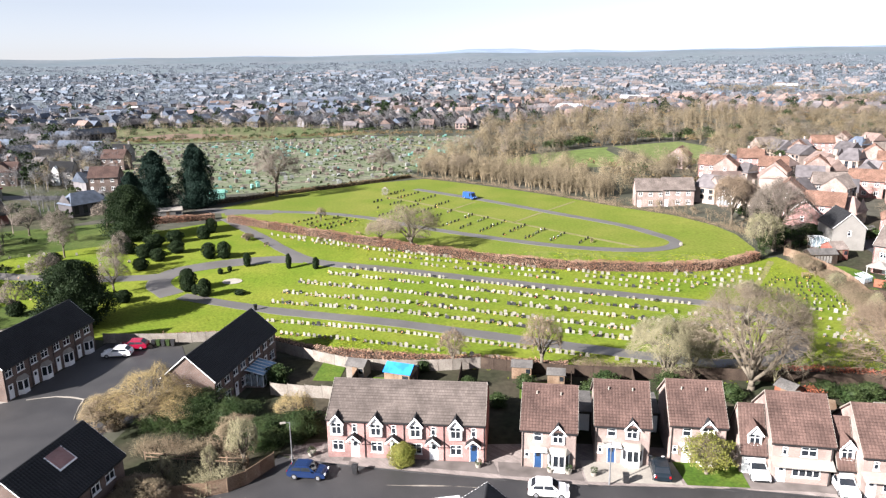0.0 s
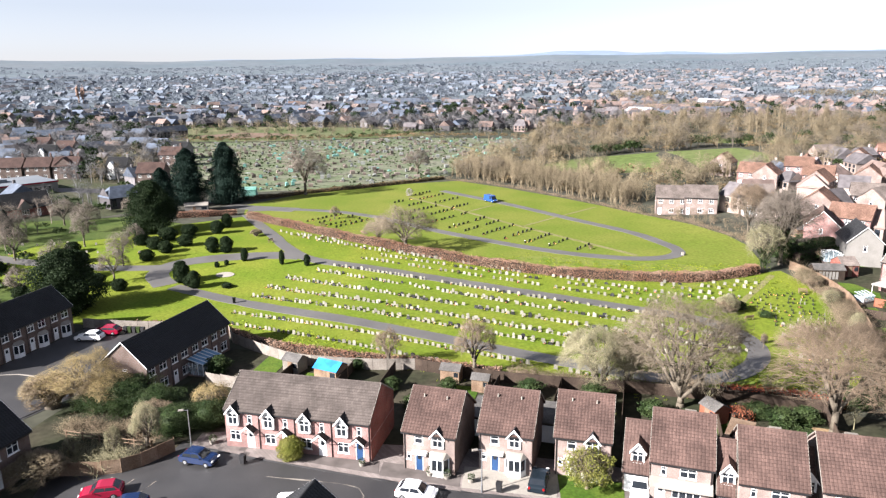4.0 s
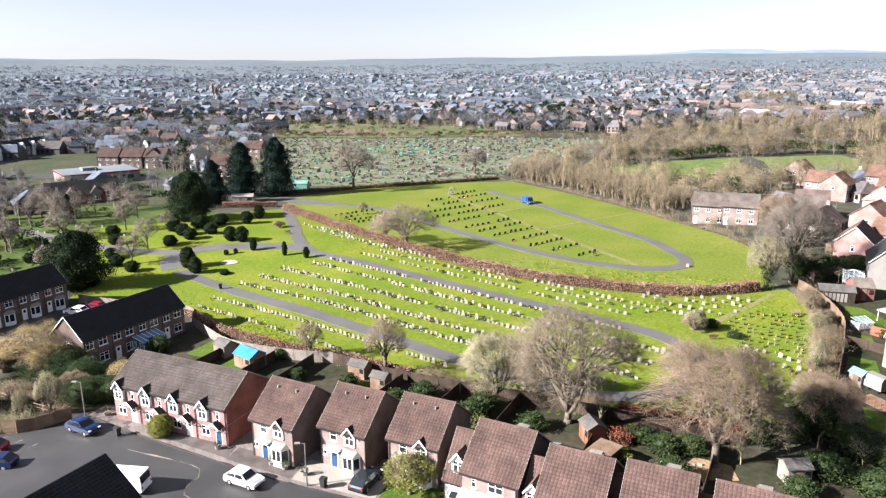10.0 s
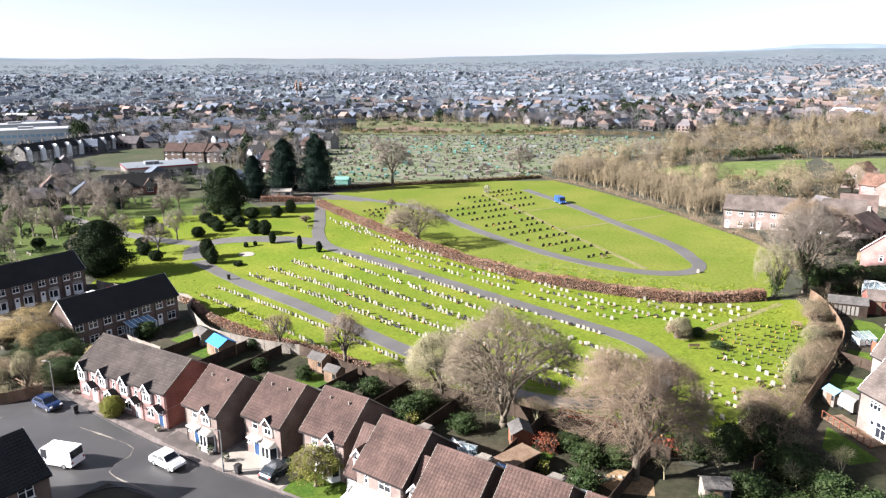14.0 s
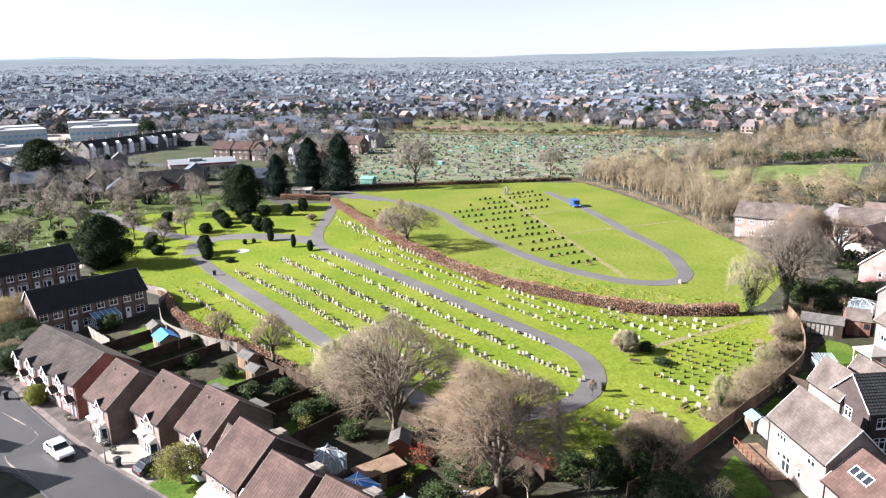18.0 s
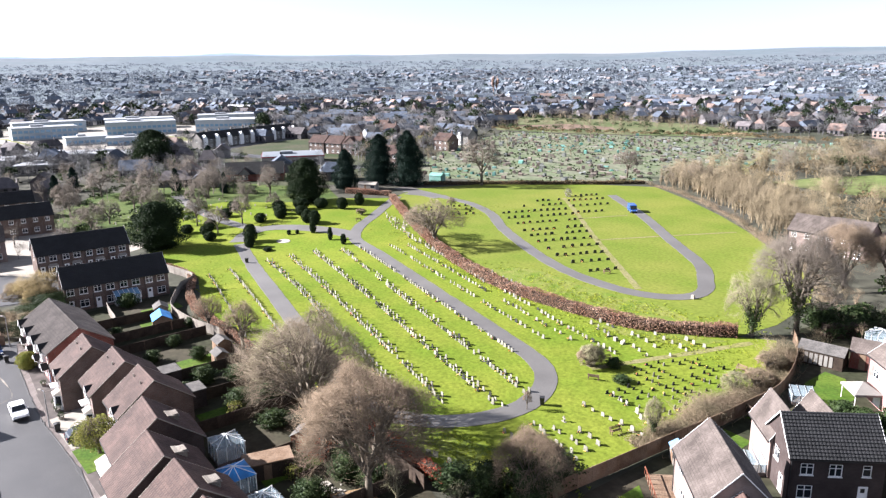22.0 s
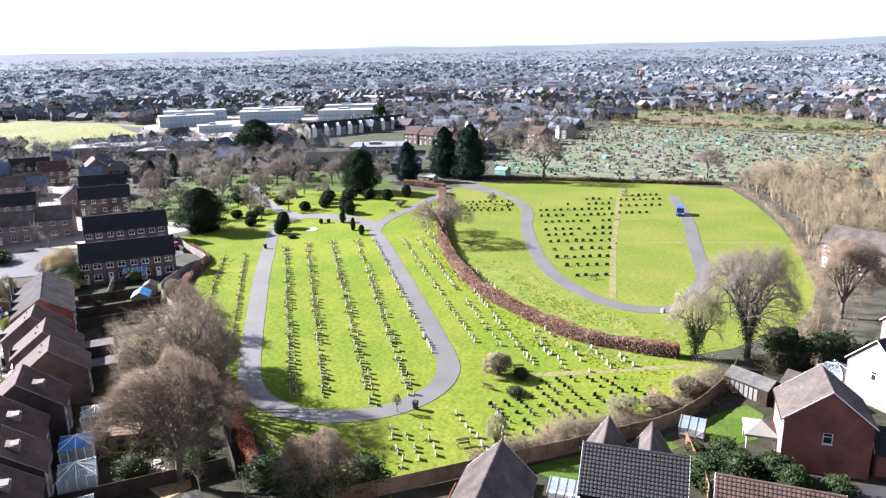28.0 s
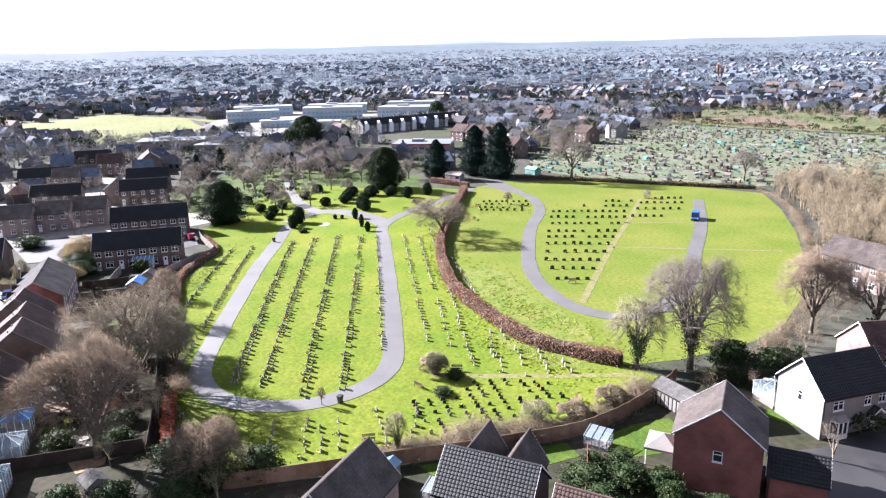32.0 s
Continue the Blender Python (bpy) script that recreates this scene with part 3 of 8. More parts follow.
def leaves(c, size, rng, n=None):
    """Small bent leaf clumps: two triangles folded along an edge, each turned at random."""
    c = np.asarray(c, float)
    m = len(c)
    size = np.broadcast_to(np.asarray(size, float), (m,))[:, None]
    a = rng.normal(size=(m, 3))
    a /= np.linalg.norm(a, axis=1)[:, None]
    b = np.cross(a, rng.normal(size=(m, 3)))
    b /= np.linalg.norm(b, axis=1)[:, None] + 1e-9
    q = np.cross(a, b)
    v = np.stack([c - a * size, c + b * size * 0.7 + q * size * 0.3, c + a * size, c - b * size * 0.7 + q * size * 0.3], 1).reshape(-1, 3)
    k = np.arange(m)[:, None] * 4
    return v, np.concatenate([k + np.array([[0, 1, 2]]), k + np.array([[0, 2, 3]])])


def joined(pieces):
    v, f, o = [], [], 0
    for a, b in pieces:
        v.append(np.asarray(a))
        f += (np.asarray(b) + o).tolist()
        o += len(a)
    return np.vstack(v), f


def limb_tubes(segs, n):
    b = B()
    for p, q, r0, r1 in segs:
        b.tube(p, q, r0, r1, n)
    return b.v, b.f


def bare_tree(label, height, spread, seed, twig, bole=0.25, limbs=8, twigs=7, low=-0.02, ivy=None, thin=0.02, lean=0.0, rise=1.0):
    """A leafless tree: limbs fork again and again towards the skin of a domed, uneven crown."""
    rng = np.random.default_rng(seed)
    segs, fine0, fine1, finer = [], [], [], []
    r = 0.026 * height + 0.08
    fork = np.array([lean, 0.0, height * bole])
    mid_c = np.array([lean * 1.5, 0.0, height * 0.46])
    bumps = rng.uniform(0, 6.28, 6)

    def skin(d, k):
        a = math.atan2(d[1], d[0])
        lump = 1 + 0.11 * math.sin(3 * a + bumps[0] + 2 * d[2]) + 0.08 * math.sin(5 * a + bumps[1] - 4 * d[2]) + 0.06 * math.sin(9 * a + bumps[2])
        side = spread * (1 + 1.2 * min(d[2], 0.0)) if rise > 1 else spread
        return mid_c + np.array([d[0] * side, d[1] * side, d[2] * height * (0.54 if d[2] > 0 else 0.42)]) * lump * k

    def turned(d, by):
        q = d + rng.normal(0, by, 3)
        q /= np.linalg.norm(q)
        q[2] = max(q[2], low)
        return q / np.linalg.norm(q)

    def bough(p, q, sag, n):
        m = p + (q - p) * 0.5 + np.array([rng.normal(0, 0.1), rng.normal(0, 0.1), sag]) * np.linalg.norm(q - p)
        return [(1 - t) ** 2 * p + 2 * t * (1 - t) * m + t * t * q for t in np.linspace(0, 1, n + 1)]

    segs.append(((0, 0, -0.3), (lean * 0.2, 0, 0.5), r * 1.5, r * 1.05))
    segs.append(((lean * 0.2, 0, 0.5), tuple(fork), r * 1.05, r * 0.85))
    for i in range(limbs):
        a = 2 * math.pi * (i + rng.uniform(-0.35, 0.35)) / limbs
        up = (0.4, 0.8, 1.4, 0.55)[i % 4] * rise + rng.uniform(-0.15, 0.2)
        d1 = np.array([math.cos(a), math.sin(a), up])
        d1 /= np.linalg.norm(d1)
        start = fork * rng.uniform(0.75, 1.0)
        path1 = bough(start, skin(d1, 0.62), 0.15, 5)
        for k in range(5):
            segs.append((tuple(path1[k]), tuple(path1[k + 1]), r * (0.6 - 0.08 * k), r * (0.52 - 0.08 * k)))
        for j in range(8):
            d2 = turned(d1, 0.42)
            k = int(rng.integers(2, 6))
            path2 = bough(path1[k], skin(d2, 0.80), 0.1, 3)
            for m in range(3):
                segs.append((tuple(path2[m]), tuple(path2[m + 1]), r * (0.2 - 0.045 * m), r * (0.155 - 0.045 * m)))
            for l in range(8):
                d3 = turned(d2, 0.2)
                b = path2[int(rng.integers(1, 4))]
                path3 = bough(b, skin(d3, rng.uniform(0.8, 0.93)), 0.05, 2)
                for m in range(2):
                    fine0.append(path3[m]), fine1.append(path3[m + 1] + (path3[m + 1] - path3[m]) * 0.2), finer.append(thin * (2.4 - 0.8 * m))
                for t in range(twigs):
                    d4 = turned(d3, 0.13)
                    fine0.append(path3[1] + (path3[2] - path3[1]) * rng.random()), finer.append(thin)
                    fine1.append(skin(d4, rng.uniform(0.88, 1.04)))
    tree = thing("tree", label, "tree")
    part("trunk", limb_tubes(segs, 5), M_BARK, tree, smooth=True)
    part("crown", cones(fine0, fine1, finer), twig, tree, smooth=True)
    if ivy:
        c = []
        for p, q, r0, r1 in segs:
            if r0 > 0.1 and p[2] < height * 0.42:
                p, q = np.array(p), np.array(q)
                for k in range(int(ivy * np.linalg.norm(q - p))):
                    c.append(p + (q - p) * rng.random() + rng.normal(0, 0.2 + r0, 3))
        part("ivy", leaves(c, 0.12, rng), M_SHRUB, tree, "dark ivy round the trunk", smooth=True)
    return tree


def bush(name, label, shape, count, size, material, seed, category="bush", lumps=0.18, core=True):
    """A leafy crown filling shape(u, v) -> radius scale, unit height; scaled by the copies."""
    rng = np.random.default_rng(seed)
    z = rng.random(count)
    a = rng.random(count) * 2 * math.pi
    lump = 1 + lumps * (np.sin(a * 3 + z * 9 + seed) * 0.6 + np.sin(a * 5 - z * 17) * 0.5 + rng.normal(0, 0.35, count))
    rad = shape(z) * lump * np.sqrt(rng.uniform(0.55, 1, count))
    c = np.stack([rad * np.cos(a), rad * np.sin(a), z], 1)
    ob = thing(name, label, category)
    part("crown", leaves(c, size, rng), material, ob, smooth=True)
    if core:
        b = B()
        zs = np.linspace(0.02, 0.95, 9)
        ring = [[(0.68 * shape(np.array([k]))[0] * math.cos(2 * math.pi * j / 10), 0.68 * shape(np.array([k]))[0] * math.sin(2 * math.pi * j / 10), k) for j in range(10)] for k in zs]
        v = [p for q in ring for p in q]
        f = [(i * 10 + j, i * 10 + (j + 1) % 10, (i + 1) * 10 + (j + 1) % 10, (i + 1) * 10 + j) for i in range(8) for j in range(10)]
        part("core", (v, f + [tuple(range(10))[::-1], tuple(range(80, 90))]), material, ob, smooth=True)
    return ob


def set_at(ob, x, y, sx, sz, turn, used, label=""):
    """The thing itself the first time, a copy after that."""
    size = (sx / ob.scale.x, sx / ob.scale.y, sz / ob.scale.z) if used else (sx, sx, sz)
    m = Matrix.LocRotScale(gp(x, y, -0.05), Euler((0, 0, radians(turn))), size)
    if used:
        ob = copy_thing(ob, m)
    else:
        ob.matrix_world = m
    return tagged(ob, label)


def scatter(ob, spots):
    """spots: x, y, width scale, height scale, turn."""
    return [set_at(ob, *s, used=i > 0) for i, s in enumerate(spots)]


def oval_shape(z):
    return 0.5 * np.sqrt(np.clip(1 - (2 * z - 1) ** 2, 0, 1)) * 1.0 + 0.04


def yew_shape(z):
    return 0.5 * np.clip(1 - z ** 2.2, 0, 1) ** 0.5 * np.clip(z / 0.18, 0.62, 1)


def flame_shape(z):
    return 0.5 * np.clip(1 - z, 0, 1) ** 0.5 * np.clip(0.45 + z / 0.22, 0, 1) * (1 + 0.12 * np.sin(z * 38))


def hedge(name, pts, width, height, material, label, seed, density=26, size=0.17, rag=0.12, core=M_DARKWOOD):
    """A hedge along a line: leaf clumps on a stem core darkened for inner shade."""
    c, d = curve(pts, 0.8)
    nrm = np.stack([-d[:, 1], d[:, 0]], 1)
    rng = np.random.default_rng(seed)
    length = 0.8 * len(c)
    n = int(length * (2 * height + width) * density)
    i = rng.random(n) * (len(c) - 1.001)
    k = i.astype(int)
    p = c[k] + (c[k + 1] - c[k]) * (i - k)[:, None]
    top = height * (1 + 0.10 * np.sin(i * 0.31) + 0.06 * np.sin(i * 1.1 + 2))
    u = rng.random(n) * (2 * height + width)
    side = np.where(u < height, -1.0, np.where(u < 2 * height, 1.0, rng.uniform(-1, 1, n)))
    z = np.where(u < height, u / height, np.where(u < 2 * height, (u - height) / height, 1.0)) * top
    wide = width / 2 * (1 + 0.12 * np.sin(i * 0.7 + 1)) * np.where(z > 0.85 * top, 0.88, 1)
    q = p + nrm[k] * (side * wide)[:, None] + rng.normal(0, rag, (n, 2))
    cen = np.column_stack([q, gz(q[:, 0], q[:, 1]) + z + rng.normal(0, rag * 0.7, n)])
    ob = thing(name, label, "hedge")
    part("foliage", leaves(cen, size * rng.uniform(0.7, 1.3, n), rng), material, ob, smooth=True)
    # Solid filler under the leaves; its dark colour paints the shade inside.
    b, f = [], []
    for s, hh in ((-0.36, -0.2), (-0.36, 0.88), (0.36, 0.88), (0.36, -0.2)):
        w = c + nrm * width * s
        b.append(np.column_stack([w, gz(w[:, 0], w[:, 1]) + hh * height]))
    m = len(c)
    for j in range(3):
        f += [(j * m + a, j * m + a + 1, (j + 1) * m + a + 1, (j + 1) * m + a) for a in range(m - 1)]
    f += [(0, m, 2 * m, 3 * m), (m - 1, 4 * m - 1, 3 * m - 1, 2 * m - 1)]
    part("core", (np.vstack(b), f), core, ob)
    return ob


def twig_bank(name, pts, width, height, material, label, seed, density=26):
    """Tangled leafless scrub along a line: leaning stems with side twigs, patchy in height."""
    c, d = curve(pts, 0.8)
    nrm = np.stack([-d[:, 1], d[:, 0]], 1)
    rng = np.random.default_rng(seed)
    n = int(0.8 * len(c) * width * density)
    i = rng.random(n) * (len(c) - 1.001)
    k = i.astype(int)
    p = c[k] + (c[k + 1] - c[k]) * (i - k)[:, None] + nrm[k] * rng.normal(0, width * 0.3, n)[:, None]
    high = height * np.clip(0.65 + 0.4 * np.sin(i * 0.23 + seed) + 0.25 * np.sin(i * 0.71), 0.2, 1.3) * rng.uniform(0.5, 1.0, n)
    a = np.column_stack([p, gz(p[:, 0], p[:, 1]) - 0.05])
    b = a + np.column_stack([rng.normal(0, 0.45, (n, 2)) * high[:, None], high])
    s0, s1, r = [a], [b], [np.full(n, 0.02)]
    for j in range(4):
        q = a + (b - a) * rng.uniform(0.3, 0.9, (n, 1))
        s0.append(q)
        s1.append(q + np.column_stack([rng.normal(0, 0.3, (n, 2)), rng.uniform(-0.1, 0.3, n)]))
        r.append(np.full(n, 0.016))
    ob = thing(name, label, "scrub")
    part("tangle", cones(np.vstack(s0), np.vstack(s1), np.concatenate(r)), material, ob, smooth=True)
    return ob


twig_bank("twiggy_bank", [(-35, 71.5), (-28, 71), (-21.5, 69.4)], 3.0, 1.6, M_SCRUB, "low brown winter scrub behind the rail fence", 13, 24)
hedge("garden_hedge", [(75.8, 149.4), (80, 153), (86.5, 157.4)], 2.2, 2.3, M_SHRUB, "tall dark evergreen hedge behind the gardens", 17, 40, 0.11, 0.16)
twig_bank("twiggy_shrubs", [(-31, 64.2), (-27, 65), (-22.8, 63.4)], 4.2, 2.3, M_TWIG_PALE, "pale leafless twiggy shrubs by the parking", 12, 22)
hedge("red_shrub", [(44.4, 79.2), (45.4, 79.6), (46.6, 79.8)], 1.6, 1.5, M_REDHEDGE, "low shrub with dark red leaves", 14, 45, 0.1, 0.25)
hedge("golden_shrub", [(29.2, 78.0), (29.7, 78.3), (30.2, 78.6)], 1.2, 1.4, M_LIME, "low garden shrub with yellow-green leaves", 15, 45, 0.1, 0.2)
hedge("yellow_shrub", [(46.2, 74.8), (46.6, 75), (47.0, 75.2)], 0.6, 1.3, M_LIME, "slim yellow flowering shrub", 16, 45, 0.08, 0.15)
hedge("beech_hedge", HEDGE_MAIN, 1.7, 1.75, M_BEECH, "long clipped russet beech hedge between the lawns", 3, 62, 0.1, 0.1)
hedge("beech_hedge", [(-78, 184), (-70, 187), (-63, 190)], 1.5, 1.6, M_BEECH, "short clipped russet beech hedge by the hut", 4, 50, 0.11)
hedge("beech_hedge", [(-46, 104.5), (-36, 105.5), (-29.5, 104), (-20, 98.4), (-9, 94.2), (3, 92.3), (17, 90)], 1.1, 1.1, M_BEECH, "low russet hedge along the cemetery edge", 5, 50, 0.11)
hedge("garden_hedge", [(45, 86.5), (52, 85.5), (60, 84.5)], 1.2, 1.5, M_REDHEDGE, "red-leaved hedge behind the gardens", 6, 55, 0.1)
twig_bank("shrub_border", [(18, 90), (30, 88.8), (44, 88)], 2.4, 1.6, M_SCRUB, "straggling brown shrubs along the boundary", 7, 30)
twig_bank("bramble_bank", [(73.5, 140), (75, 133), (75, 127), (73.4, 120), (71.6, 112), (69.6, 104)], 3.0, 2.7, M_SCRUB, "brown leafless brambles against the fence", 8, 80)
twig_bank("field_hedge", [(-12, 263), (8, 250), (26, 232), (40, 216), (52, 199), (62, 186), (69, 172), (73, 160), (76, 147)], 2.4, 1.9, M_SCRUB, "patchy brown scrub hedge along the field", 9, 15)
hedge("field_hedge", [(-70, 212), (-52, 228), (-30, 246), (-12, 262)], 1.6, 1.1, M_BRAMBLE, "brown-green hedge along the allotments", 10, 22, 0.16, 0.25)

# single trees by the lawns
oak = bare_tree("wide bare oak with pale sunlit limbs", 11.5, 7.3, 11, M_TWIG, 0.1, 11, 8, thin=0.0115, low=-0.32)
scatter(oak, [(39.4, 82.8, 1.14, 1.24, 20)])
ash = bare_tree("broad bare tree with reddish budding twigs", 12.4, 7.8, 23, M_TWIG_RED, 0.24, 13, 11, thin=0.0125, low=-0.3, rise=1.7)
scatter(ash, [(55.3, 77.8, 1.03, 1.08, 0)])
set_at(ash, 72.5, 172, 0.76, 1.0, 130, True, "bare brown tree at the field edge")
set_at(ash, 67.2, 87.8, 0.56, 0.6, 210, True, "rounded bare brown tree by the fence")
mid = bare_tree("rounded bare tree beside the russet hedge", 9.4, 6.0, 31, M_TWIG, 0.22, 8, 6, lean=-0.8, thin=0.012)
scatter(mid, [(-6.2, 152, 1.3, 1.12, 0)])
set_at(mid, -15, 157.5, 0.72, 0.72, 200, True, "small bare tree beside the russet hedge")
set_at(mid, 8, 262, 0.9, 1.0, 40, True, "bare tree at the allotments")
slim = bare_tree("grey bare tree in the old graveyard", 9.4, 5.4, 37, M_GREYTWIG, 0.3, 6, 5, thin=0.017)
for k, (x, y, sx, sz) in enumerate([(-111, 128, 0.8, 0.95), (-100.5, 129.5, 0.75, 0.95), (-77, 130.4, 0.62, 0.9), (-63.5, 129, 0.6, 0.8), (-67.2, 138.5, 0.6, 0.85), (-89, 107, 0.8, 0.9), (-94, 140, 0.7, 0.9), (-84, 150.5, 0.6, 0.85), (-106, 150, 0.8, 0.95), (-120, 158, 0.8, 0.9),
                                    (-92, 164, 0.7, 0.9), (-131, 142, 0.8, 0.95), (-118, 112, 0.8, 0.9), (-134, 116, 0.8, 0.9), (-104, 172, 0.7, 0.8), (-146, 132, 0.9, 1.0), (-76, 118, 0.5, 0.7), (-100, 116, 0.7, 0.8), (-88, 180, 0.7, 0.8), (-72, 152, 0.4, 0.6)]):
    set_at(slim, x, y, sx, sz, 67 * k, k > 0)
set_at(slim, -53.5, 224, 1.5, 1.8, 70, True, "tall grey bare tree beyond the gate")
set_at(slim, -23, 270, 1.05, 1.15, 130, True, "grey bare tree at the allotments")
young = bare_tree("young bare tree on the verge", 8.2, 3.2, 41, M_TWIG_RED, 0.26, 6, 6, thin=0.011)
scatter(young, [(13.4, 89.6, 1.0, 1.0, 0), (1.2, 90.8, 0.8, 0.72, 80), (78, 178, 1.5, 1.2, 10), (-33, 186, 0.5, 0.45, 0), (55.4, 103.2, 0.2, 0.32, 0)])
willow = bare_tree("pale shrub willow in catkin", 8.2, 5.4, 53, M_TWIG_PALE, 0.04, 11, 11, low=-0.75, thin=0.0135)
scatter(willow, [(29.8, 86.6, 0.98, 1.06, 0), (33.8, 88.4, 0.7, 0.8, 120), (54.6, 119.4, 0.35, 0.42, 50)])
ivied = bare_tree("bare twisted tree wrapped in dark ivy", 15.2, 7.6, 61, M_GREYTWIG, 0.24, 13, 9, ivy=42, thin=0.012, low=-0.35, rise=1.4)
scatter(ivied, [(72.3, 148.2, 0.95, 1.05, 0)])
pale = bare_tree("pale leaning bare tree with ivy at its foot", 8.0, 4.2, 67, M_TWIG_PALE, 0.2, 7, 6, ivy=80, low=-0.4, thin=0.013)
scatter(pale, [(67.5, 143.5, 1.0, 1.25, 0), (70.0, 107.2, 0.34, 0.62, 60), (72.8, 123.7, 0.5, 0.42, 30)])

# clipped evergreens and conifers
topiary = bush("clipped_yew", "dark green clipped oval yew", oval_shape, 3000, 0.036, M_YEW, 71)
scatter(topiary, [(-49.5, 130, 3.0, 4.6, 0), (-45.5, 127.2, 2.4, 3.6, 40), (-47.6, 128.4, 1.4, 2.0, 10), (-51.3, 148.6, 2.8, 3.6, 70), (-48.0, 148.6, 2.8, 3.8, 20), (-41.5, 143.2, 1.5, 3.0, 0), (-32.4, 141.6, 1.1, 3.3, 0),
                  (-26.6, 141, 1.3, 2.6, 0), (-59.8, 124.6, 2.8, 2.4, 0), (-66, 127, 3.0, 2.6, 30), (-72, 124.8, 3.0, 2.4, 10), (-71, 131, 2.8, 2.6, 80), (-63.6, 142, 3.0, 2.6, 0), (-62, 147.4, 3.0, 2.8, 0),
                  (-66, 150, 3.4, 3.0, 0), (-60, 153, 3.2, 2.8, 50), (-58, 166, 3.0, 3.4, 0), (-58.5, 173, 2.6, 3.8, 0), (-87, 124, 3.0, 2.4, 0), (-78, 140, 3.0, 2.6, 0), (-84, 146, 3.2, 2.6, 0), (-39, 128, 2.0, 1.0, 0),
                  (-67, 158, 4.2, 3.2, 0), (-71, 153, 3.6, 2.8, 0), (-64, 163, 3.6, 3.0, 0), (-46, 139, 1.0, 1.3, 0), (-44.5, 140.5, 0.9, 1.2, 0), (-76, 118, 3.0, 2.6, 0), (-92, 132, 3.2, 2.8, 0), (-96, 122, 3.0, 2.6, 0)])
yew = bush("yew_tree", "broad dark green yew tree", yew_shape, 24000, 0.0135, M_YEW, 73, "tree", 0.34)
scatter(yew, [(-62.5, 112.5, 11.5, 11.5, 0), (-75.5, 166, 11.5, 13.5, 40), (-205, 178, 17, 15, 0)])
conifer = bush("conifer", "tall dark green conifer tree", flame_shape, 20000, 0.0135, M_CONIFER, 79, "tree", 0.36)
scatter(conifer, [(-84.5, 204.5, 11.5, 17.5, 0), (-73.6, 208, 12, 19, 60), (-85, 189.5, 9.0, 13.5, 100), (-147, 118, 4.2, 9.5, 0), (-128, 150, 3.6, 8.0, 0), (-110, 158, 3.0, 7.0, 0), (-165, 130, 4.4, 9.0, 0), (-178, 190, 5.0, 9.0, 20)])
hazel = bare_tree("tan many-stemmed hazel bush", 6.4, 4.2, 71, M_HAZEL, 0.05, 10, 4, low=0.12, thin=0.009)
scatter(hazel, [(-35.4, 78.2, 1.25, 1.1, 0), (-40.2, 76.2, 0.8, 0.72, 90), (-17.5, 75.5, 0.62, 0.7, 200), (-31.6, 76.4, 0.8, 0.85, 300)])
birch = bare_tree("slim young birch with pale twigs", 6.4, 2.0, 77, M_TWIG_PALE, 0.2, 6, 6, low=-0.1, thin=0.012)
scatter(birch, [(-21.5, 66.8, 0.9, 0.95, 0), (-24.6, 65.5, 0.5, 0.6, 60), (-29, 64.4, 0.5, 0.5, 130)])
mass = bush("evergreen_shrub", "broad dark evergreen shrub by the court", oval_shape, 15000, 0.014, M_SHRUB, 85, lumps=0.42)
scatter(mass, [(-30, 77.2, 7.5, 4.2, 0), (-25.6, 76, 5.5, 3.4, 60), (-34, 77, 5.0, 2.8, 0), (-20.5, 71.5, 5.4, 3.0, 0), (-16.8, 72.6, 4.0, 3.2, 100)])
shrub = bush("shrub", "rounded dark evergreen garden shrub", oval_shape, 2200, 0.037, M_SHRUB, 83, lumps=0.34)
scatter(shrub, [(-16.5, 74, 4.2, 2.8, 0), (-22.8, 88, 3.2, 2.6, 0), (57, 121.3, 2.0, 1.5, 0), (60.2, 117.8, 2.2, 1.0, 0),
                (74.5, 153, 5, 4, 0), (79, 157, 6, 3.4, 0), (86, 160, 6, 3, 0), (60, 85, 4, 2.4, 0), (48, 81, 3, 1.8, 0), (69.5, 84.5, 4.6, 3.4, 0), (72.5, 81, 4.4, 3.0, 50), (66, 79, 3.8, 2.6, 0), (70, 77, 4, 2.4, 20), (63, 74.5, 3, 2, 0), (76, 79, 4.5, 3, 0), (74, 75, 3.6, 2.4, 0), (6.5, 79, 2.2, 1.8, 0), (18.5, 80.5, 3.0, 2.4, 30), (19.5, 77, 2.2, 1.6, 0), (28.5, 80, 3.4, 2.6, 10), (29, 83.5, 3, 2.2, 0), (50.2, 79, 3.2, 2.2, 0), (53, 80, 3.0, 2.0, 40), (35.6, 80, 3.0, 2.0, 70), (45, 76, 2.6, 1.8, 0), (51, 74, 3.2, 2.2, 0), (66.9, 88, 4.6, 4.8, 20), (63.6, 86, 3.6, 3.8, 0), (-7, 79.5, 1.8, 1.8, 0), (3, 84, 2, 1.8, 0), (10.5, 84, 2.2, 2, 0), (21, 84, 3, 2.2, 0), (85, 121, 4.5, 2.2, 0), (84.5, 126, 3, 2.2, 0), (87, 125, 3.4, 2.4, 30), (89.5, 127, 3, 2.6, 60), (92, 126, 2.6, 3, 0), (82.4, 124, 2.2, 1.6, 0), (95, 128.5, 2.6, 2.4, 0), (86.5, 153, 4, 2, 0), (82, 146, 2.4, 1.6, 0), (88, 120.5, 3.6, 2.0, 0), (67, 93, 4, 3, 0), (90, 133, 2.5, 2.5, 0), (-3, 90, 2, 1.7, 0), (-60, 66, 6, 3, 0), (-45, 60, 4, 3, 0)])
limebush = bush("golden_bush", "bright yellow-green clipped bush", oval_shape, 7000, 0.02, M_LIME, 89)
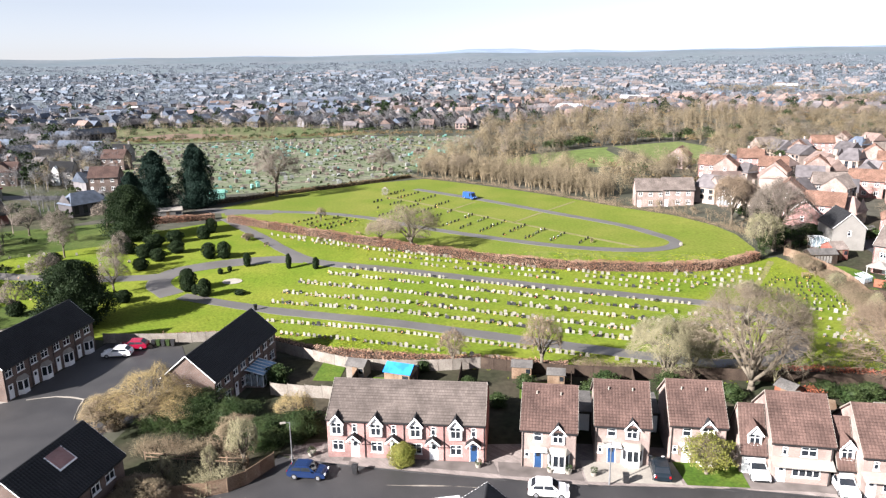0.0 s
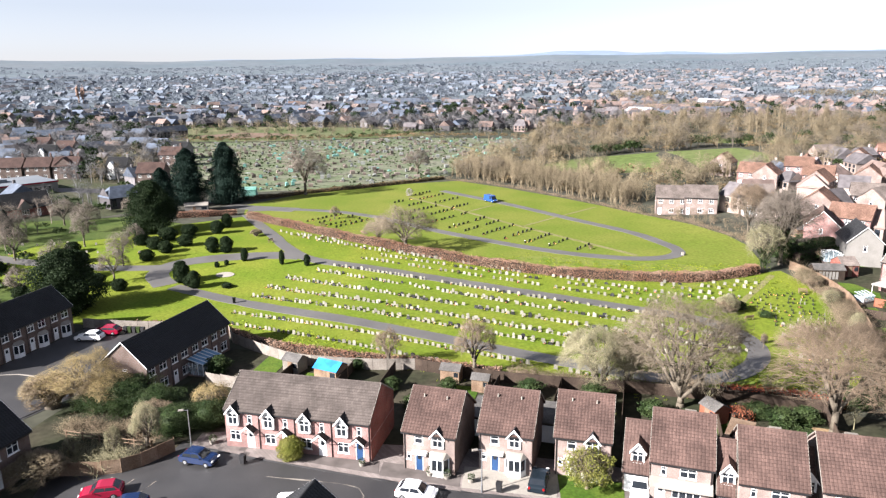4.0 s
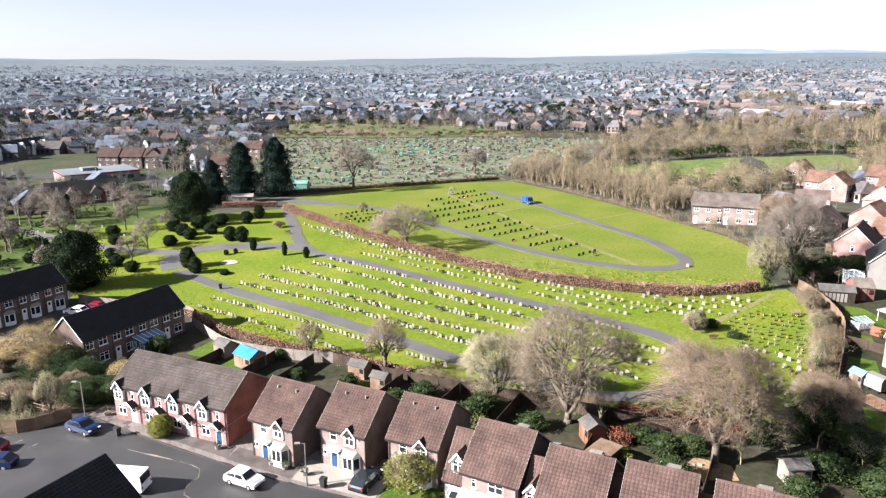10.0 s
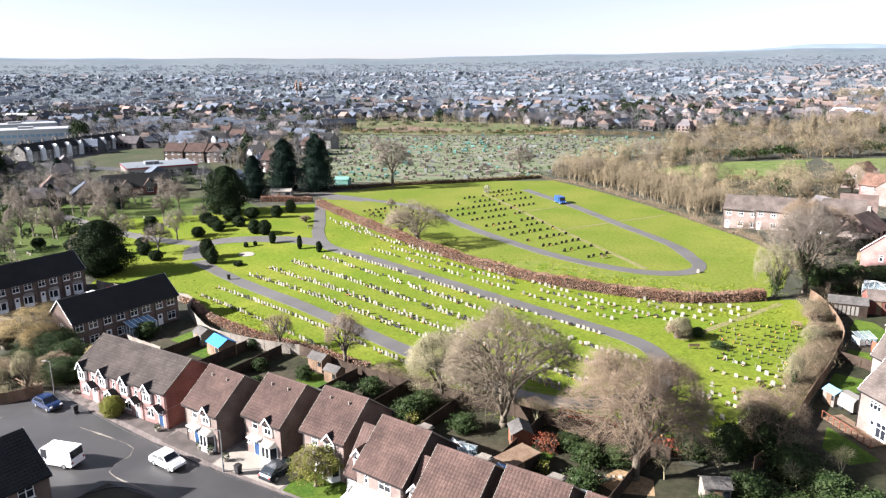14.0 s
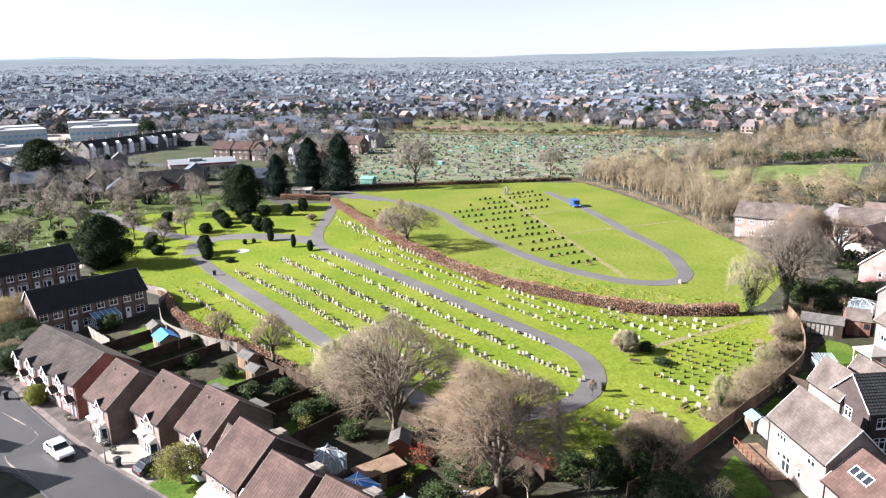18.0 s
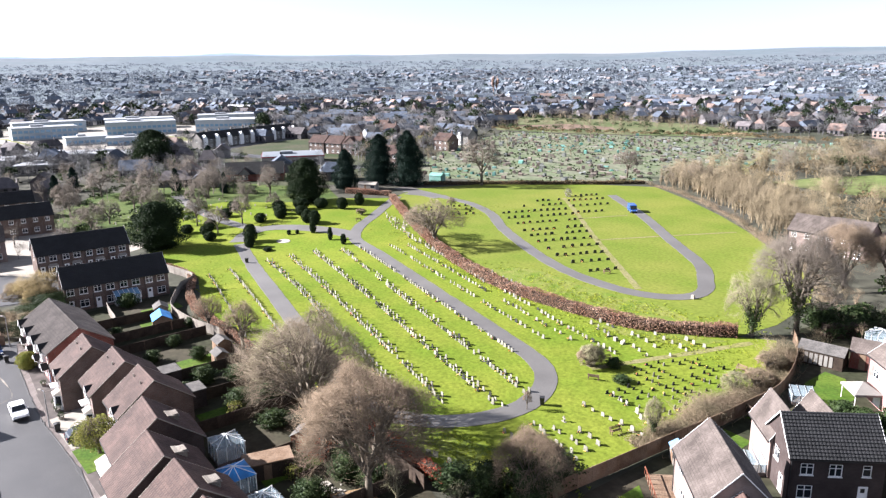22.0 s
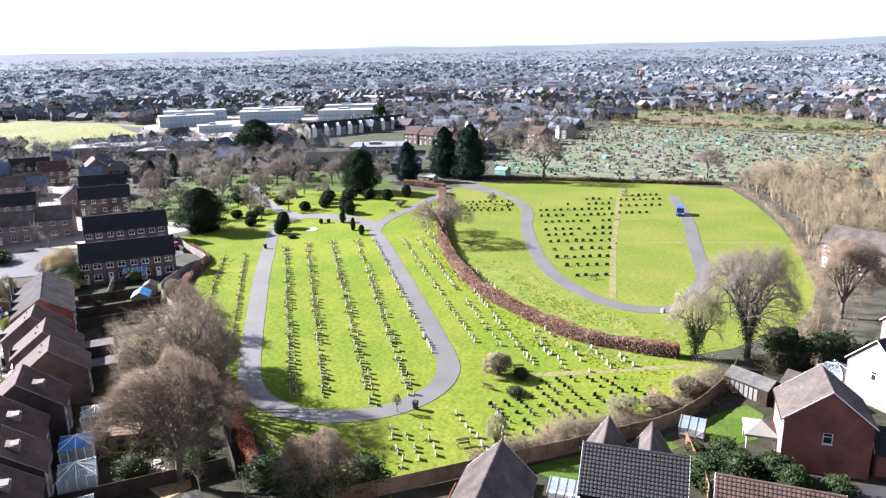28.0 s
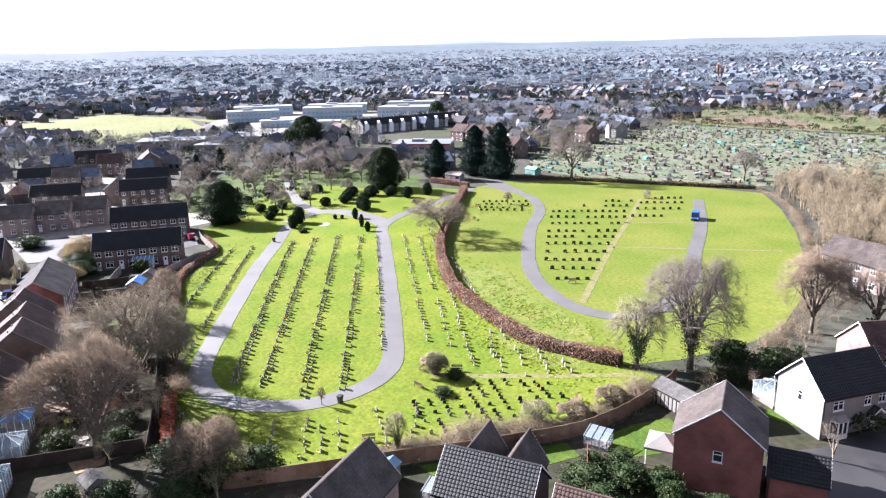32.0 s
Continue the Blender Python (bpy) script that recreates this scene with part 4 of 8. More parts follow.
scatter(limebush, [(-4.6, 66.0, 2.7, 2.6, 0)])
limetree = bare_tree("small yellow-green tree on the front lawn", 4.3, 2.5, 91, M_TWIG, 0.3, 7, 2, low=-0.25, thin=0.012)
lr = np.random.default_rng(92)
lq = lr.normal(0, 1, (5200, 3))
lq /= np.linalg.norm(lq, axis=1)[:, None]
lump = 1 + 0.16 * np.sin(5 * np.arctan2(lq[:, 1], lq[:, 0]) + 3 * lq[:, 2]) + 0.12 * np.sin(9 * lq[:, 2] + 4 * lq[:, 0])
lq = lq * [2.45, 2.45, 1.6] * (lump * lr.uniform(0.5, 1.0, 5200) ** 0.5)[:, None] + [0, 0, 2.6]
part("leaves", leaves(lq, 0.085, lr), M_LIME, limetree, "yellow-green new leaves", smooth=True)
scatter(limetree, [(26.6, 63.6, 1.0, 1.0, 0)])
brownbush = bare_tree("rounded leafless brown shrub", 1.0, 0.55, 93, M_SCRUB, 0.06, 8, 9, low=-0.3, thin=0.0032)
scatter(brownbush, [(54.2, 119.6, 4.0, 2.6, 0), (-40, 76.5, 7, 4.5, 0), (-34, 77.5, 6, 4.6, 40), (73, 115, 4, 2.2, 0), (74, 128, 4, 2.4, 0), (73.5, 134, 4, 2.6, 0), (-47, 164, 3, 1.8, 0), (-24, 73, 5.0, 3.0, 10), (-30, 60, 6, 3.4, 0)])
blossom = bush("blossom_bush", "small white flowering bush", oval_shape, 420, 0.06, M_PALE, 97, lumps=0.4, core=False)
scatter(blossom, [(-18.5, 224.5, 2.0, 2.6, 0)])

# ---- houses ----
def wall_panel(b, a, c, z0, z1, holes, deep=0.12):
    """A wall from a to c (plan points, outside on the right), z0 to z1, with real openings (u0, u1, w0, w1)."""
    a, c = Vector((a[0], a[1], 0)), Vector((c[0], c[1], 0))
    e = (c - a).normalized()
    inn = Vector((-e.y, e.x, 0))
    us = sorted({0.0, (c - a).length, *[h[0] for h in holes], *[h[1] for h in holes]})
    ws = sorted({z0, z1, *[h[2] for h in holes], *[h[3] for h in holes]})

    def at(u, w, d=0.0):
        p = a + e * u + inn * d
        return (p.x, p.y, w)
    for u0, u1 in zip(us, us[1:]):
        for w0, w1 in zip(ws, ws[1:]):
            m = ((u0 + u1) / 2, (w0 + w1) / 2)
            if not any(h[0] < m[0] < h[1] and h[2] < m[1] < h[3] for h in holes):
                b.add([at(u0, w0), at(u1, w0), at(u1, w1), at(u0, w1)], [(0, 1, 2, 3)])
    for u0, u1, w0, w1 in holes:
        o, i = [at(u0, w0), at(u1, w0), at(u1, w1), at(u0, w1)], [at(u0, w0, deep), at(u1, w0, deep), at(u1, w1, deep), at(u0, w1, deep)]
        b.add(o + i, [(k, k + 4, (k + 1) % 4 + 4, (k + 1) % 4) for k in range(4)])
    return at


def opening(at, hole, parent, kind, material=None):
    """A window or door set in an opening."""
    u0, u1, w0, w1 = hole

    def slab(b, p0, p1, q0, q1, d0, d1):
        v = [at(u, w, d) for d in (d0, d1) for u, w in ((p0, q0), (p1, q0), (p1, q1), (p0, q1))]
        b.add(v, [(0, 1, 2, 3), (7, 6, 5, 4), (0, 4, 5, 1), (1, 5, 6, 2), (2, 6, 7, 3), (3, 7, 4, 0)])
    t = 0.075
    if kind == "door":
        b = B()
        slab(b, u0, u1, w0, w1, 0.05, 0.11)
        door = part("door", b, material or M_WHITE, parent)
        b = B()
        for p, q in ((u0, u0 + t), (u1 - t, u1)):
            slab(b, p, q, w0, w1, 0.01, 0.05)
        slab(b, u0, u1, w1 - t, w1, 0.012, 0.05)
        part("door_frame", b, M_WHITE, door)
        b = B()
        slab(b, u0 + 0.25, u1 - 0.25, w0 + 1.3, w1 - 0.25, 0.035, 0.05)
        part("door_light", b, M_GLASS, door)
        return door
    n = max(1, round((u1 - u0) / 0.62))
    us = [u0] + [u0 + (u1 - u0) * i / n for i in range(1, n)] + [u1]
    h = w0 + (w1 - w0) * 0.66
    lights = []
    for i in range(n):
        p0, p1 = us[i] + (t if i == 0 else 0.035), us[i + 1] - (t if i == n - 1 else 0.035)
        lights += [(p0, p1, w0 + t, h - 0.025), (p0, p1, h + 0.025, w1 - t)]
    b = B()
    cu = sorted({u0, u1, *[q for li in lights for q in li[:2]]})
    cw = sorted({w0, w1, *[q for li in lights for q in li[2:]]})
    for p0, p1 in zip(cu, cu[1:]):
        for q0, q1 in zip(cw, cw[1:]):
            m = ((p0 + p1) / 2, (q0 + q1) / 2)
            if not any(li[0] < m[0] < li[1] and li[2] < m[1] < li[3] for li in lights):
                b.add([at(p0, q0, 0.03), at(p1, q0, 0.03), at(p1, q1, 0.03), at(p0, q1, 0.03)], [(0, 1, 2, 3)])
    for p0, p1, q0, q1 in lights:
        c = [(p0, q0), (p1, q0), (p1, q1), (p0, q1)]
        b.add([at(*k, 0.03) for k in c] + [at(*k, 0.09) for k in c], [(k, k + 4, (k + 1) % 4 + 4, (k + 1) % 4) for k in range(4)])
    win = part("window", b, M_WHITE, parent)
    b = B()
    slab(b, u0 + 0.02, u1 - 0.02, w0 + 0.02, w1 - 0.02, 0.08, 0.115)
    part("pane", b, M_GLASS, win)
    b = B()
    slab(b, u0 - 0.06, u1 + 0.06, w0 - 0.07, w0, -0.06, 0.08)
    part("sill", b, M_WHITE, win)
    return win


def gable_roof(parent, x0, x1, y0, y1, eave, ridge, material, over=0.25, side=0.2, verge=M_WHITE, gutter=True, courses=0.33, label="", ends=(True, True), ribs=True):
    """A pitched roof of lapped courses with the ridge along x."""
    ym = (y0 + y1) / 2
    up, down = [], []
    for s, ye, line in ((-1, y0, up), (1, y1, down)):
        run = abs(ym - ye)
        k = (ridge - eave) / run
        ye2, ze2 = ye + s * over, eave - k * over
        length = math.hypot(run + over, ridge - ze2)
        n = max(4, int(length / courses))
        ny, nz = s * (ridge - ze2) / length, (run + over) / length
        line.append((ye2, ze2))
        for i in range(n):
            for a, lift in ((i / n, 0.11), ((i + 1) / n, 0.035)):
                line.append((ye2 + (ym - ye2) * a + ny * lift, ze2 + (ridge - ze2) * a + nz * lift))
    under = [(down[0][0], down[0][1] - 0.06), (ym, ridge - 0.08), (up[0][0], up[0][1] - 0.06)]
    b = B()
    b.prism(up[:-1] + [(ym, ridge + 0.06)] + down[::-1][1:] + under, "x", x0 - side, x1 + side)
    if ribs and material is not M_ROOF["grey"]:
        # rolled tiles: each course rises and falls across the slope
        n = int((x1 - x0 + 2 * side) / 0.11)
        for line, s in ((up[1:], -1), (down[1:], 1)):
            d = Vector((ym - line[0][0], ridge - line[0][1])).normalized()
            nrm = Vector((-d.y, d.x)) if s < 0 else Vector((d.y, -d.x))
            o = len(line)
            v = [(x0 - side + (x1 - x0 + 2 * side) * j / n, p[0] + nrm.x * r, p[1] + nrm.y * r) for j in range(n + 1) for r in (0.012 if j % 3 == 0 else 0.04,) for p in line]
            b.add(v, [(j * o + i, (j + 1) * o + i, (j + 1) * o + i + 1, j * o + i + 1) for j in range(n) for i in range(o - 1)])
    roof = part("roof", b, material, parent, label)
    b = B()
    b.prism([(ym + 0.14 * math.cos(a), ridge + 0.02 + 0.11 * math.sin(a)) for a in [math.pi * i / 6 for i in range(7)]], "x", x0 - side, x1 + side)
    part("ridge_cap", b, material, roof)
    if verge:
        for xa, xb in [((x0 - side - 0.03, x0 - side), (x1 + side, x1 + side + 0.03))[q] for q in (0, 1) if ends[q]]:
            b = B()
            k = (ridge - eave) / (ym - y0)
            for s, ye in ((-1, y0 - over), (1, y1 + over)):
                ze = eave - k * over
                b.prism([(ye, ze + 0.15), (ym, ridge + 0.15), (ym, ridge + 0.02), (ye, ze + 0.02)], "x", xa, xb)
            part("bargeboard", b, verge, roof)
    if gutter:
        k = (ridge - eave) / (ym - y0)
        for s, ye in ((-1, y0 - over), (1, y1 + over)):
            b = B()
            ze = eave - k * over
            b.box(x0 - side, x1 + side, *(sorted((ye + s * 0.1, ye - s * 0.01))), ze - 0.12, ze - 0.01)
            part("gutter", b, M_BLACK, parent)
    return roof


def wall_shell(parent, x0, x1, y0, y1, eave, ridge, material, front=(), back=(), left=(), right=(), gable=True, door_paint=None):
    """Four walls with gables, their windows and doors. Openings: (kind, u0, u1, w0, w1)."""
    b = B()
    sides = (((x0, y0), (x1, y0), front), ((x1, y0), (x1, y1), right), ((x1, y1), (x0, y1), back), ((x0, y1), (x0, y0), left))
    todo = []
    for a, c, ops in sides:
        at = wall_panel(b, a, c, 0 if not ops or True else 0, eave, [o[1:] for o in ops])
        todo += [(at, o) for o in ops]
    b.add([(x0, y0, -0.8), (x1, y0, -0.8), (x1, y1, -0.8), (x0, y1, -0.8), (x0, y0, 0), (x1, y0, 0), (x1, y1, 0), (x0, y1, 0)], [(0, 1, 5, 4), (1, 2, 6, 5), (2, 3, 7, 6), (3, 0, 4, 7)])
    ym = (y0 + y1) / 2
    if gable:
        for x in (x0, x1):
            b.add([(x, y0, eave), (x, y1, eave), (x, ym, ridge)], [(0, 1, 2)])
    wall = part("wall", b, material, parent)
    for at, o in todo:
        opening(at, o[1:], parent, o[0], door_paint)
    return wall


def chimney(parent, x, y, z, material, h=1.3):
    b = B()
    b.box(x - 0.35, x + 0.35, y - 0.3, y + 0.3, z - 1.0, z + h)
    b.box(x - 0.42, x + 0.42, y - 0.37, y + 0.37, z + h - 0.25, z + h - 0.1)
    st = part("chimney", b, material, parent)
    b = B()
    for dx in (-0.15, 0.15):
        b.tube((x + dx, y, z + h), (x + dx, y, z + h + 0.35), 0.11, 0.09, 8)
    part("chimney_pot", b, M_REDWOOD, st)


def dormer(parent, x, w, y, z0, eave_z, top, depth, roofm):
    """A gabled window bay that breaks the eaves: white front, cheeks, small tiled roof."""
    b = B()
    at = wall_panel(b, (x, y), (x + w, y), z0, eave_z, [(0.12, w - 0.12, z0 + 0.1, eave_z - 0.05)])
    b.add([(x, y, eave_z), (x + w, y, eave_z), (x + w / 2, y, top - 0.12)], [(0, 1, 2)])
    for xx in (x, x + w):
        b.add([(xx, y, z0), (xx, y + depth, z0), (xx, y + depth, eave_z), (xx, y, eave_z)], [(0, 1, 2, 3)])
    b.add([(x, y, z0), (x + w, y, z0), (x + w, y + depth, z0), (x, y + depth, z0)], [(3, 2, 1, 0)])
    bay = part("dormer", b, M_WHITE, parent)
    opening(at, (0.12, w - 0.12, z0 + 0.1, eave_z - 0.05), parent, "window")
    b = B()
    xm = x + w / 2
    for s in (-1, 1):
        e = (xm + s * (w / 2 + 0.18), eave_z - 0.16)
        b.prism([e, (xm, top), (xm, top + 0.08), (e[0] + s * 0.02, e[1] + 0.09)], "y", y - 0.2, y + depth + 0.9)
    part("dormer_roof", b, roofm, bay)
    b = B()
    for s in (-1, 1):
        e = (xm + s * (w / 2 + 0.18), eave_z - 0.16)
        b.prism([(e[0], e[1] - 0.1), (xm, top - 0.12), (xm, top + 0.1), (e[0], e[1] + 0.11)], "y", y - 0.24, y - 0.2)
    part("dormer_bargeboard", b, M_WHITE, bay)


def porch(parent, x, w, y, z, roofm, out=0.9):
    """A small gabled canopy over a door, on brackets."""
    b = B()
    xm = x + w / 2
    for s in (-1, 1):
        e = (xm + s * w / 2, z)
        b.prism([e, (xm, z + w * 0.42), (xm, z + w * 0.42 + 0.09), (e[0] + s * 0.03, z + 0.08)], "y", y - out, y)
    can = part("porch_roof", b, roofm, parent)
    b = B()
    for s in (-1, 1):
        e = (xm + s * w / 2, z)
        b.prism([(e[0], z - 0.1), (xm, z + w * 0.42 - 0.12), (xm, z + w * 0.42 + 0.1), (e[0], z + 0.1)], "y", y - out - 0.04, y - out)
        b.tube((e[0] - s * 0.1, y - 0.02, z - 0.7), (e[0] - s * 0.1, y - out + 0.1, z - 0.02), 0.05, 0.05, 6)
    part("porch_trim", b, M_WHITE, can)


def bay_window(parent, x, w, y, h, out=0.75):
    """A white canted bay with panes between posts and a pale hipped roof."""
    pts = [(x, y), (x + 0.45, y - out), (x + w - 0.45, y - out), (x + w, y)]
    b, g = B(), B()
    for p, q in zip(pts, pts[1:]):
        d = (Vector(q) - Vector(p))
        wall_panel(b, p, q, 0, h, [(0.1, d.length - 0.1, 0.7, h - 0.15)] if d.length < 1.1 else [(0.1, d.length / 2 - 0.05, 0.7, h - 0.15), (d.length / 2 + 0.05, d.length - 0.1, 0.7, h - 0.15)])
        e = Vector((-d.y, d.x)).normalized() * 0.1
        a, c = Vector(p) + e, Vector(q) + e
        g.add([(a.x, a.y, 0.7), (c.x, c.y, 0.7), (c.x, c.y, h - 0.1), (a.x, a.y, h - 0.1)], [(0, 1, 2, 3)])
    bay = part("bay_window", b, M_WHITE, parent)
    part("pane", g, M_GLASS, bay)
    b = B()
    lo = [(x - 0.15, y, h), (x + 0.4, y - out - 0.15, h), (x + w - 0.4, y - out - 0.15, h), (x + w + 0.15, y, h)]
    hi = [(x + 0.3, y, h + 0.45), (x + 0.6, y - 0.15, h + 0.45), (x + w - 0.6, y - 0.15, h + 0.45), (x + w - 0.3, y, h + 0.45)]
    b.add(lo + hi, [(0, 1, 5, 4), (1, 2, 6, 5), (2, 3, 7, 6), (4, 5, 6, 7), (3, 2, 1, 0)])
    part("bay_roof", b, M_PALE, bay)


def downpipe(parent, x, y, z):
    b = B()
    b.tube((x, y - 0.07, 0.1), (x, y - 0.07, z), 0.045, 0.045, 6)
    part("downpipe", b, M_BLACK, parent)


W_, D_ = "window", "door"


def terrace_unit(label, ends):
    h = thing("terraced_house", label, "house", group="row of four pink brick houses")
    w, d, e, r = 4.25, 8.2, 4.6, 7.25
    wall_shell(h, 0, w, 0, d, e, r, M_PINK, front=[(W_, 0.5, 1.75, 0.75, 1.95), (D_, 2.55, 3.45, 0.05, 2.1), (W_, 2.7, 3.25, 2.95, 4.0)],
               back=[(W_, 0.6, 1.9, 0.9, 2.1), (W_, 2.6, 3.8, 0.3, 2.2), (W_, 0.7, 1.8, 3.0, 4.1), (W_, 2.6, 3.6, 3.0, 4.1)], door_paint=M_BLUEDOOR if ends == 1 else None)
    gable_roof(h, 0, w, 0, d, e, r, M_ROOF["grey"], side=0.0, verge=M_PALE if ends else None, ends=(ends == 2, ends == 1))
    dormer(h, 0.45, 1.35, -0.35, 2.75, 4.25, 5.15, 1.1, M_ROOF["dark"])
    porch(h, 2.2, 1.6, 0, 2.3, M_ROOF["dark"])
    downpipe(h, 4.1, 0, e - 0.1)
    return h


t0 = Vector((-12.7, 68.1))
for i in range(4):
    u = terrace_unit("pink brick terraced house with white dormer and porch, grey tiled roof", 1 if i == 3 else (2 if i == 0 else 0))
    a = radians(-6.2)
    x, y = t0.x + math.cos(a) * 4.25 * i, t0.y + math.sin(a) * 4.25 * i
    u.matrix_world = pose(x, y, float(gz(-4, 68)), 0, 0, -6.2)
    if i == 3:
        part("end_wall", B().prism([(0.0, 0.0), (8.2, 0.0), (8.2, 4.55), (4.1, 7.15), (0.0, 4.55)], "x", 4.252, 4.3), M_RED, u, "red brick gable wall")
        part("string_course", B().box(4.3, 4.33, 0.0, 8.2, 2.5, 2.58), M_PINK, u)


def detached_a(paint):
    """Small detached house with a dormer over a white bay."""
    h = thing("detached_house", "small buff brick detached house with brown tiled roof", "house", group="detached houses along the street")
    w, d, e, r = 5.5, 8.0, 4.55, 7.65
    wall_shell(h, 0, w, 0, d, e, r, M_BUFF, front=[(D_, 1.25, 2.15, 0.05, 2.1), (W_, 0.3, 0.8, 1.2, 2.0), (W_, 1.2, 2.1, 3.1, 4.05)],
               back=[(W_, 0.6, 1.9, 0.9, 2.1), (W_, 3.0, 4.8, 0.2, 2.2), (W_, 0.7, 1.9, 3.0, 4.1), (W_, 3.3, 4.5, 3.0, 4.1)], door_paint=paint)
    # Right gable only: a slab browner and darker than the front brick.
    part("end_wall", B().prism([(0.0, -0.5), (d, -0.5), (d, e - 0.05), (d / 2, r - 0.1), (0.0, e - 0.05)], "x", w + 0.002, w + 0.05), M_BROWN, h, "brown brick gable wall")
    gable_roof(h, 0, w, 0, d, e, r, M_ROOF["brown"], verge=M_PALE)
    dormer(h, 3.05, 1.35, -0.12, 2.95, 4.25, 5.1, 1.0, M_ROOF["dark"])
    bay_window(h, 2.75, 2.2, 0, 2.1)
    b = B()
    b.prism([(0.9, 2.25), (2.7, 2.25), (2.6, 2.4), (1.0, 2.4)], "y", -0.75, 0)
    part("door_canopy", b, M_WHITE, h)
    downpipe(h, 0.12, 0, e - 0.1)
    for x in (1.4, 3.9):
        b = B()
        b.tube((x, 3.0, 7.0), (x, 3.0, 7.35), 0.09, 0.07, 8)
        part("roof_vent", b, M_PALE, h)
    return h


for i, (x, y, turn, paint) in enumerate([(7.9, 65.5, -10, M_BLUEDOOR), (15.7, 66.2, -9, M_BLUEDOOR), (23.5, 66.0, -8, M_WHITE)]):
    detached_a(paint).matrix_world = place(x, y, turn)


def detached_b(ww):
    """Detached house with a lower garage wing, a wing dormer and a white canopy along the front."""
    h = thing("detached_house", "buff brick detached house with garage wing and brown roof", "house", group="detached houses along the street")
    w, d, e, r = 5.5, 8.4, 4.6, 7.9
    wall_shell(h, 0, w, 0, d, e, r, M_BUFF, front=[(D_, 0.5, 1.4, 0.05, 2.1), (W_, 2.0, 4.6, 0.8, 2.0), (W_, 0.9, 1.4, 3.1, 4.0), (W_, 2.6, 4.1, 3.1, 4.1)],
               back=[(W_, 0.6, 2.0, 0.9, 2.1), (W_, 3.0, 4.8, 0.2, 2.2), (W_, 0.7, 1.9, 3.0, 4.1), (W_, 3.3, 4.5, 3.0, 4.1)])
    part("end_wall", B().prism([(0.0, -0.5), (d, -0.5), (d, e - 0.05), (d / 2, r - 0.1), (0.0, e - 0.05)], "x", w + 0.002, w + 0.05), M_DARKBRICK, h, "dark brick gable wall, shade in its tone")
    gable_roof(h, 0, w, 0, d, e, r, M_ROOF["brown"], verge=M_PALE)
    b = B().box(2.9, 4.0, 5.6, 6.6, 5.9, 7.05)
    b.add([(2.75, 5.5, 7.05), (4.15, 5.5, 7.05), (4.15, 6.7, 6.75), (2.75, 6.7, 6.75), (2.75, 5.5, 7.15), (4.15, 5.5, 7.15), (4.15, 6.7, 6.85), (2.75, 6.7, 6.85)], [(0, 1, 2, 3), (4, 5, 6, 7), (0, 1, 5, 4), (1, 2, 6, 5), (2, 3, 7, 6), (3, 0, 4, 7)])
    part("rear_dormer", b, M_GREYWOOD, h, "small pale box dormer on the rear roof slope")
    b = B()
    b.prism([(0.0, 2.75), (-1.1, 2.3), (-1.1, 2.4), (0.0, 2.87)], "x", -0.1, w + 0.1)
    part("front_canopy", b, M_PALE, h)
    wing = thing("garage_wing", "", "")
    wing.parent = h
    b = B()
    b.box(-ww, -0.01, 1.2, 7.2, -0.6, 2.5)
    b.add([(-ww, 1.2, 2.5), (-ww, 7.2, 2.5), (-ww, 4.2, 6.3), (-0.01, 1.2, 2.5), (-0.01, 7.2, 2.5), (-0.01, 4.2, 6.3)], [(0, 1, 2), (3, 4, 5)])
    part("wing_wall", b, M_BUFF, wing)
    gable_roof(wing, -ww, -0.25, 1.2, 7.2, 2.5, 6.3, M_ROOF["brown"], side=0.12, verge=M_PALE)
    dormer(wing, -ww / 2 - 0.65, 1.3, 1.6, 3.0, 4.3, 5.2, 1.6, M_ROOF["brown"])
    b = B()
    b.box(-ww + 0.15, -0.2, 1.14, 1.19, 0.05, 2.1)
    for k in range(1, 5):
        b.box(-ww + 0.15, -0.2, 1.125, 1.14, 0.05 + 0.41 * k, 0.07 + 0.41 * k)
    part("garage_door", b, M_WHITE, wing)
    downpipe(h, 5.38, 0, e - 0.1)
    return h


def flatten_wing(h):
    """Hang the wing's parts one level below the house."""
    for c in list(h.children):
        if c.type == "EMPTY":
            for k in list(c.children):
                k.parent = h
            bpy.data.objects.remove(c)
    return h


DB = flatten_wing(detached_b(2.6))
DB.matrix_world = place(32.4, 62.2, -11)
DC = flatten_wing(detached_b(1.7))
DC.matrix_world = place(39.7, 59.3, -10)
for x, y, turn in ((46.6, 58.7, -8), (53.6, 57.6, -9)):
    copy_thing(DC, place(x, y, turn))


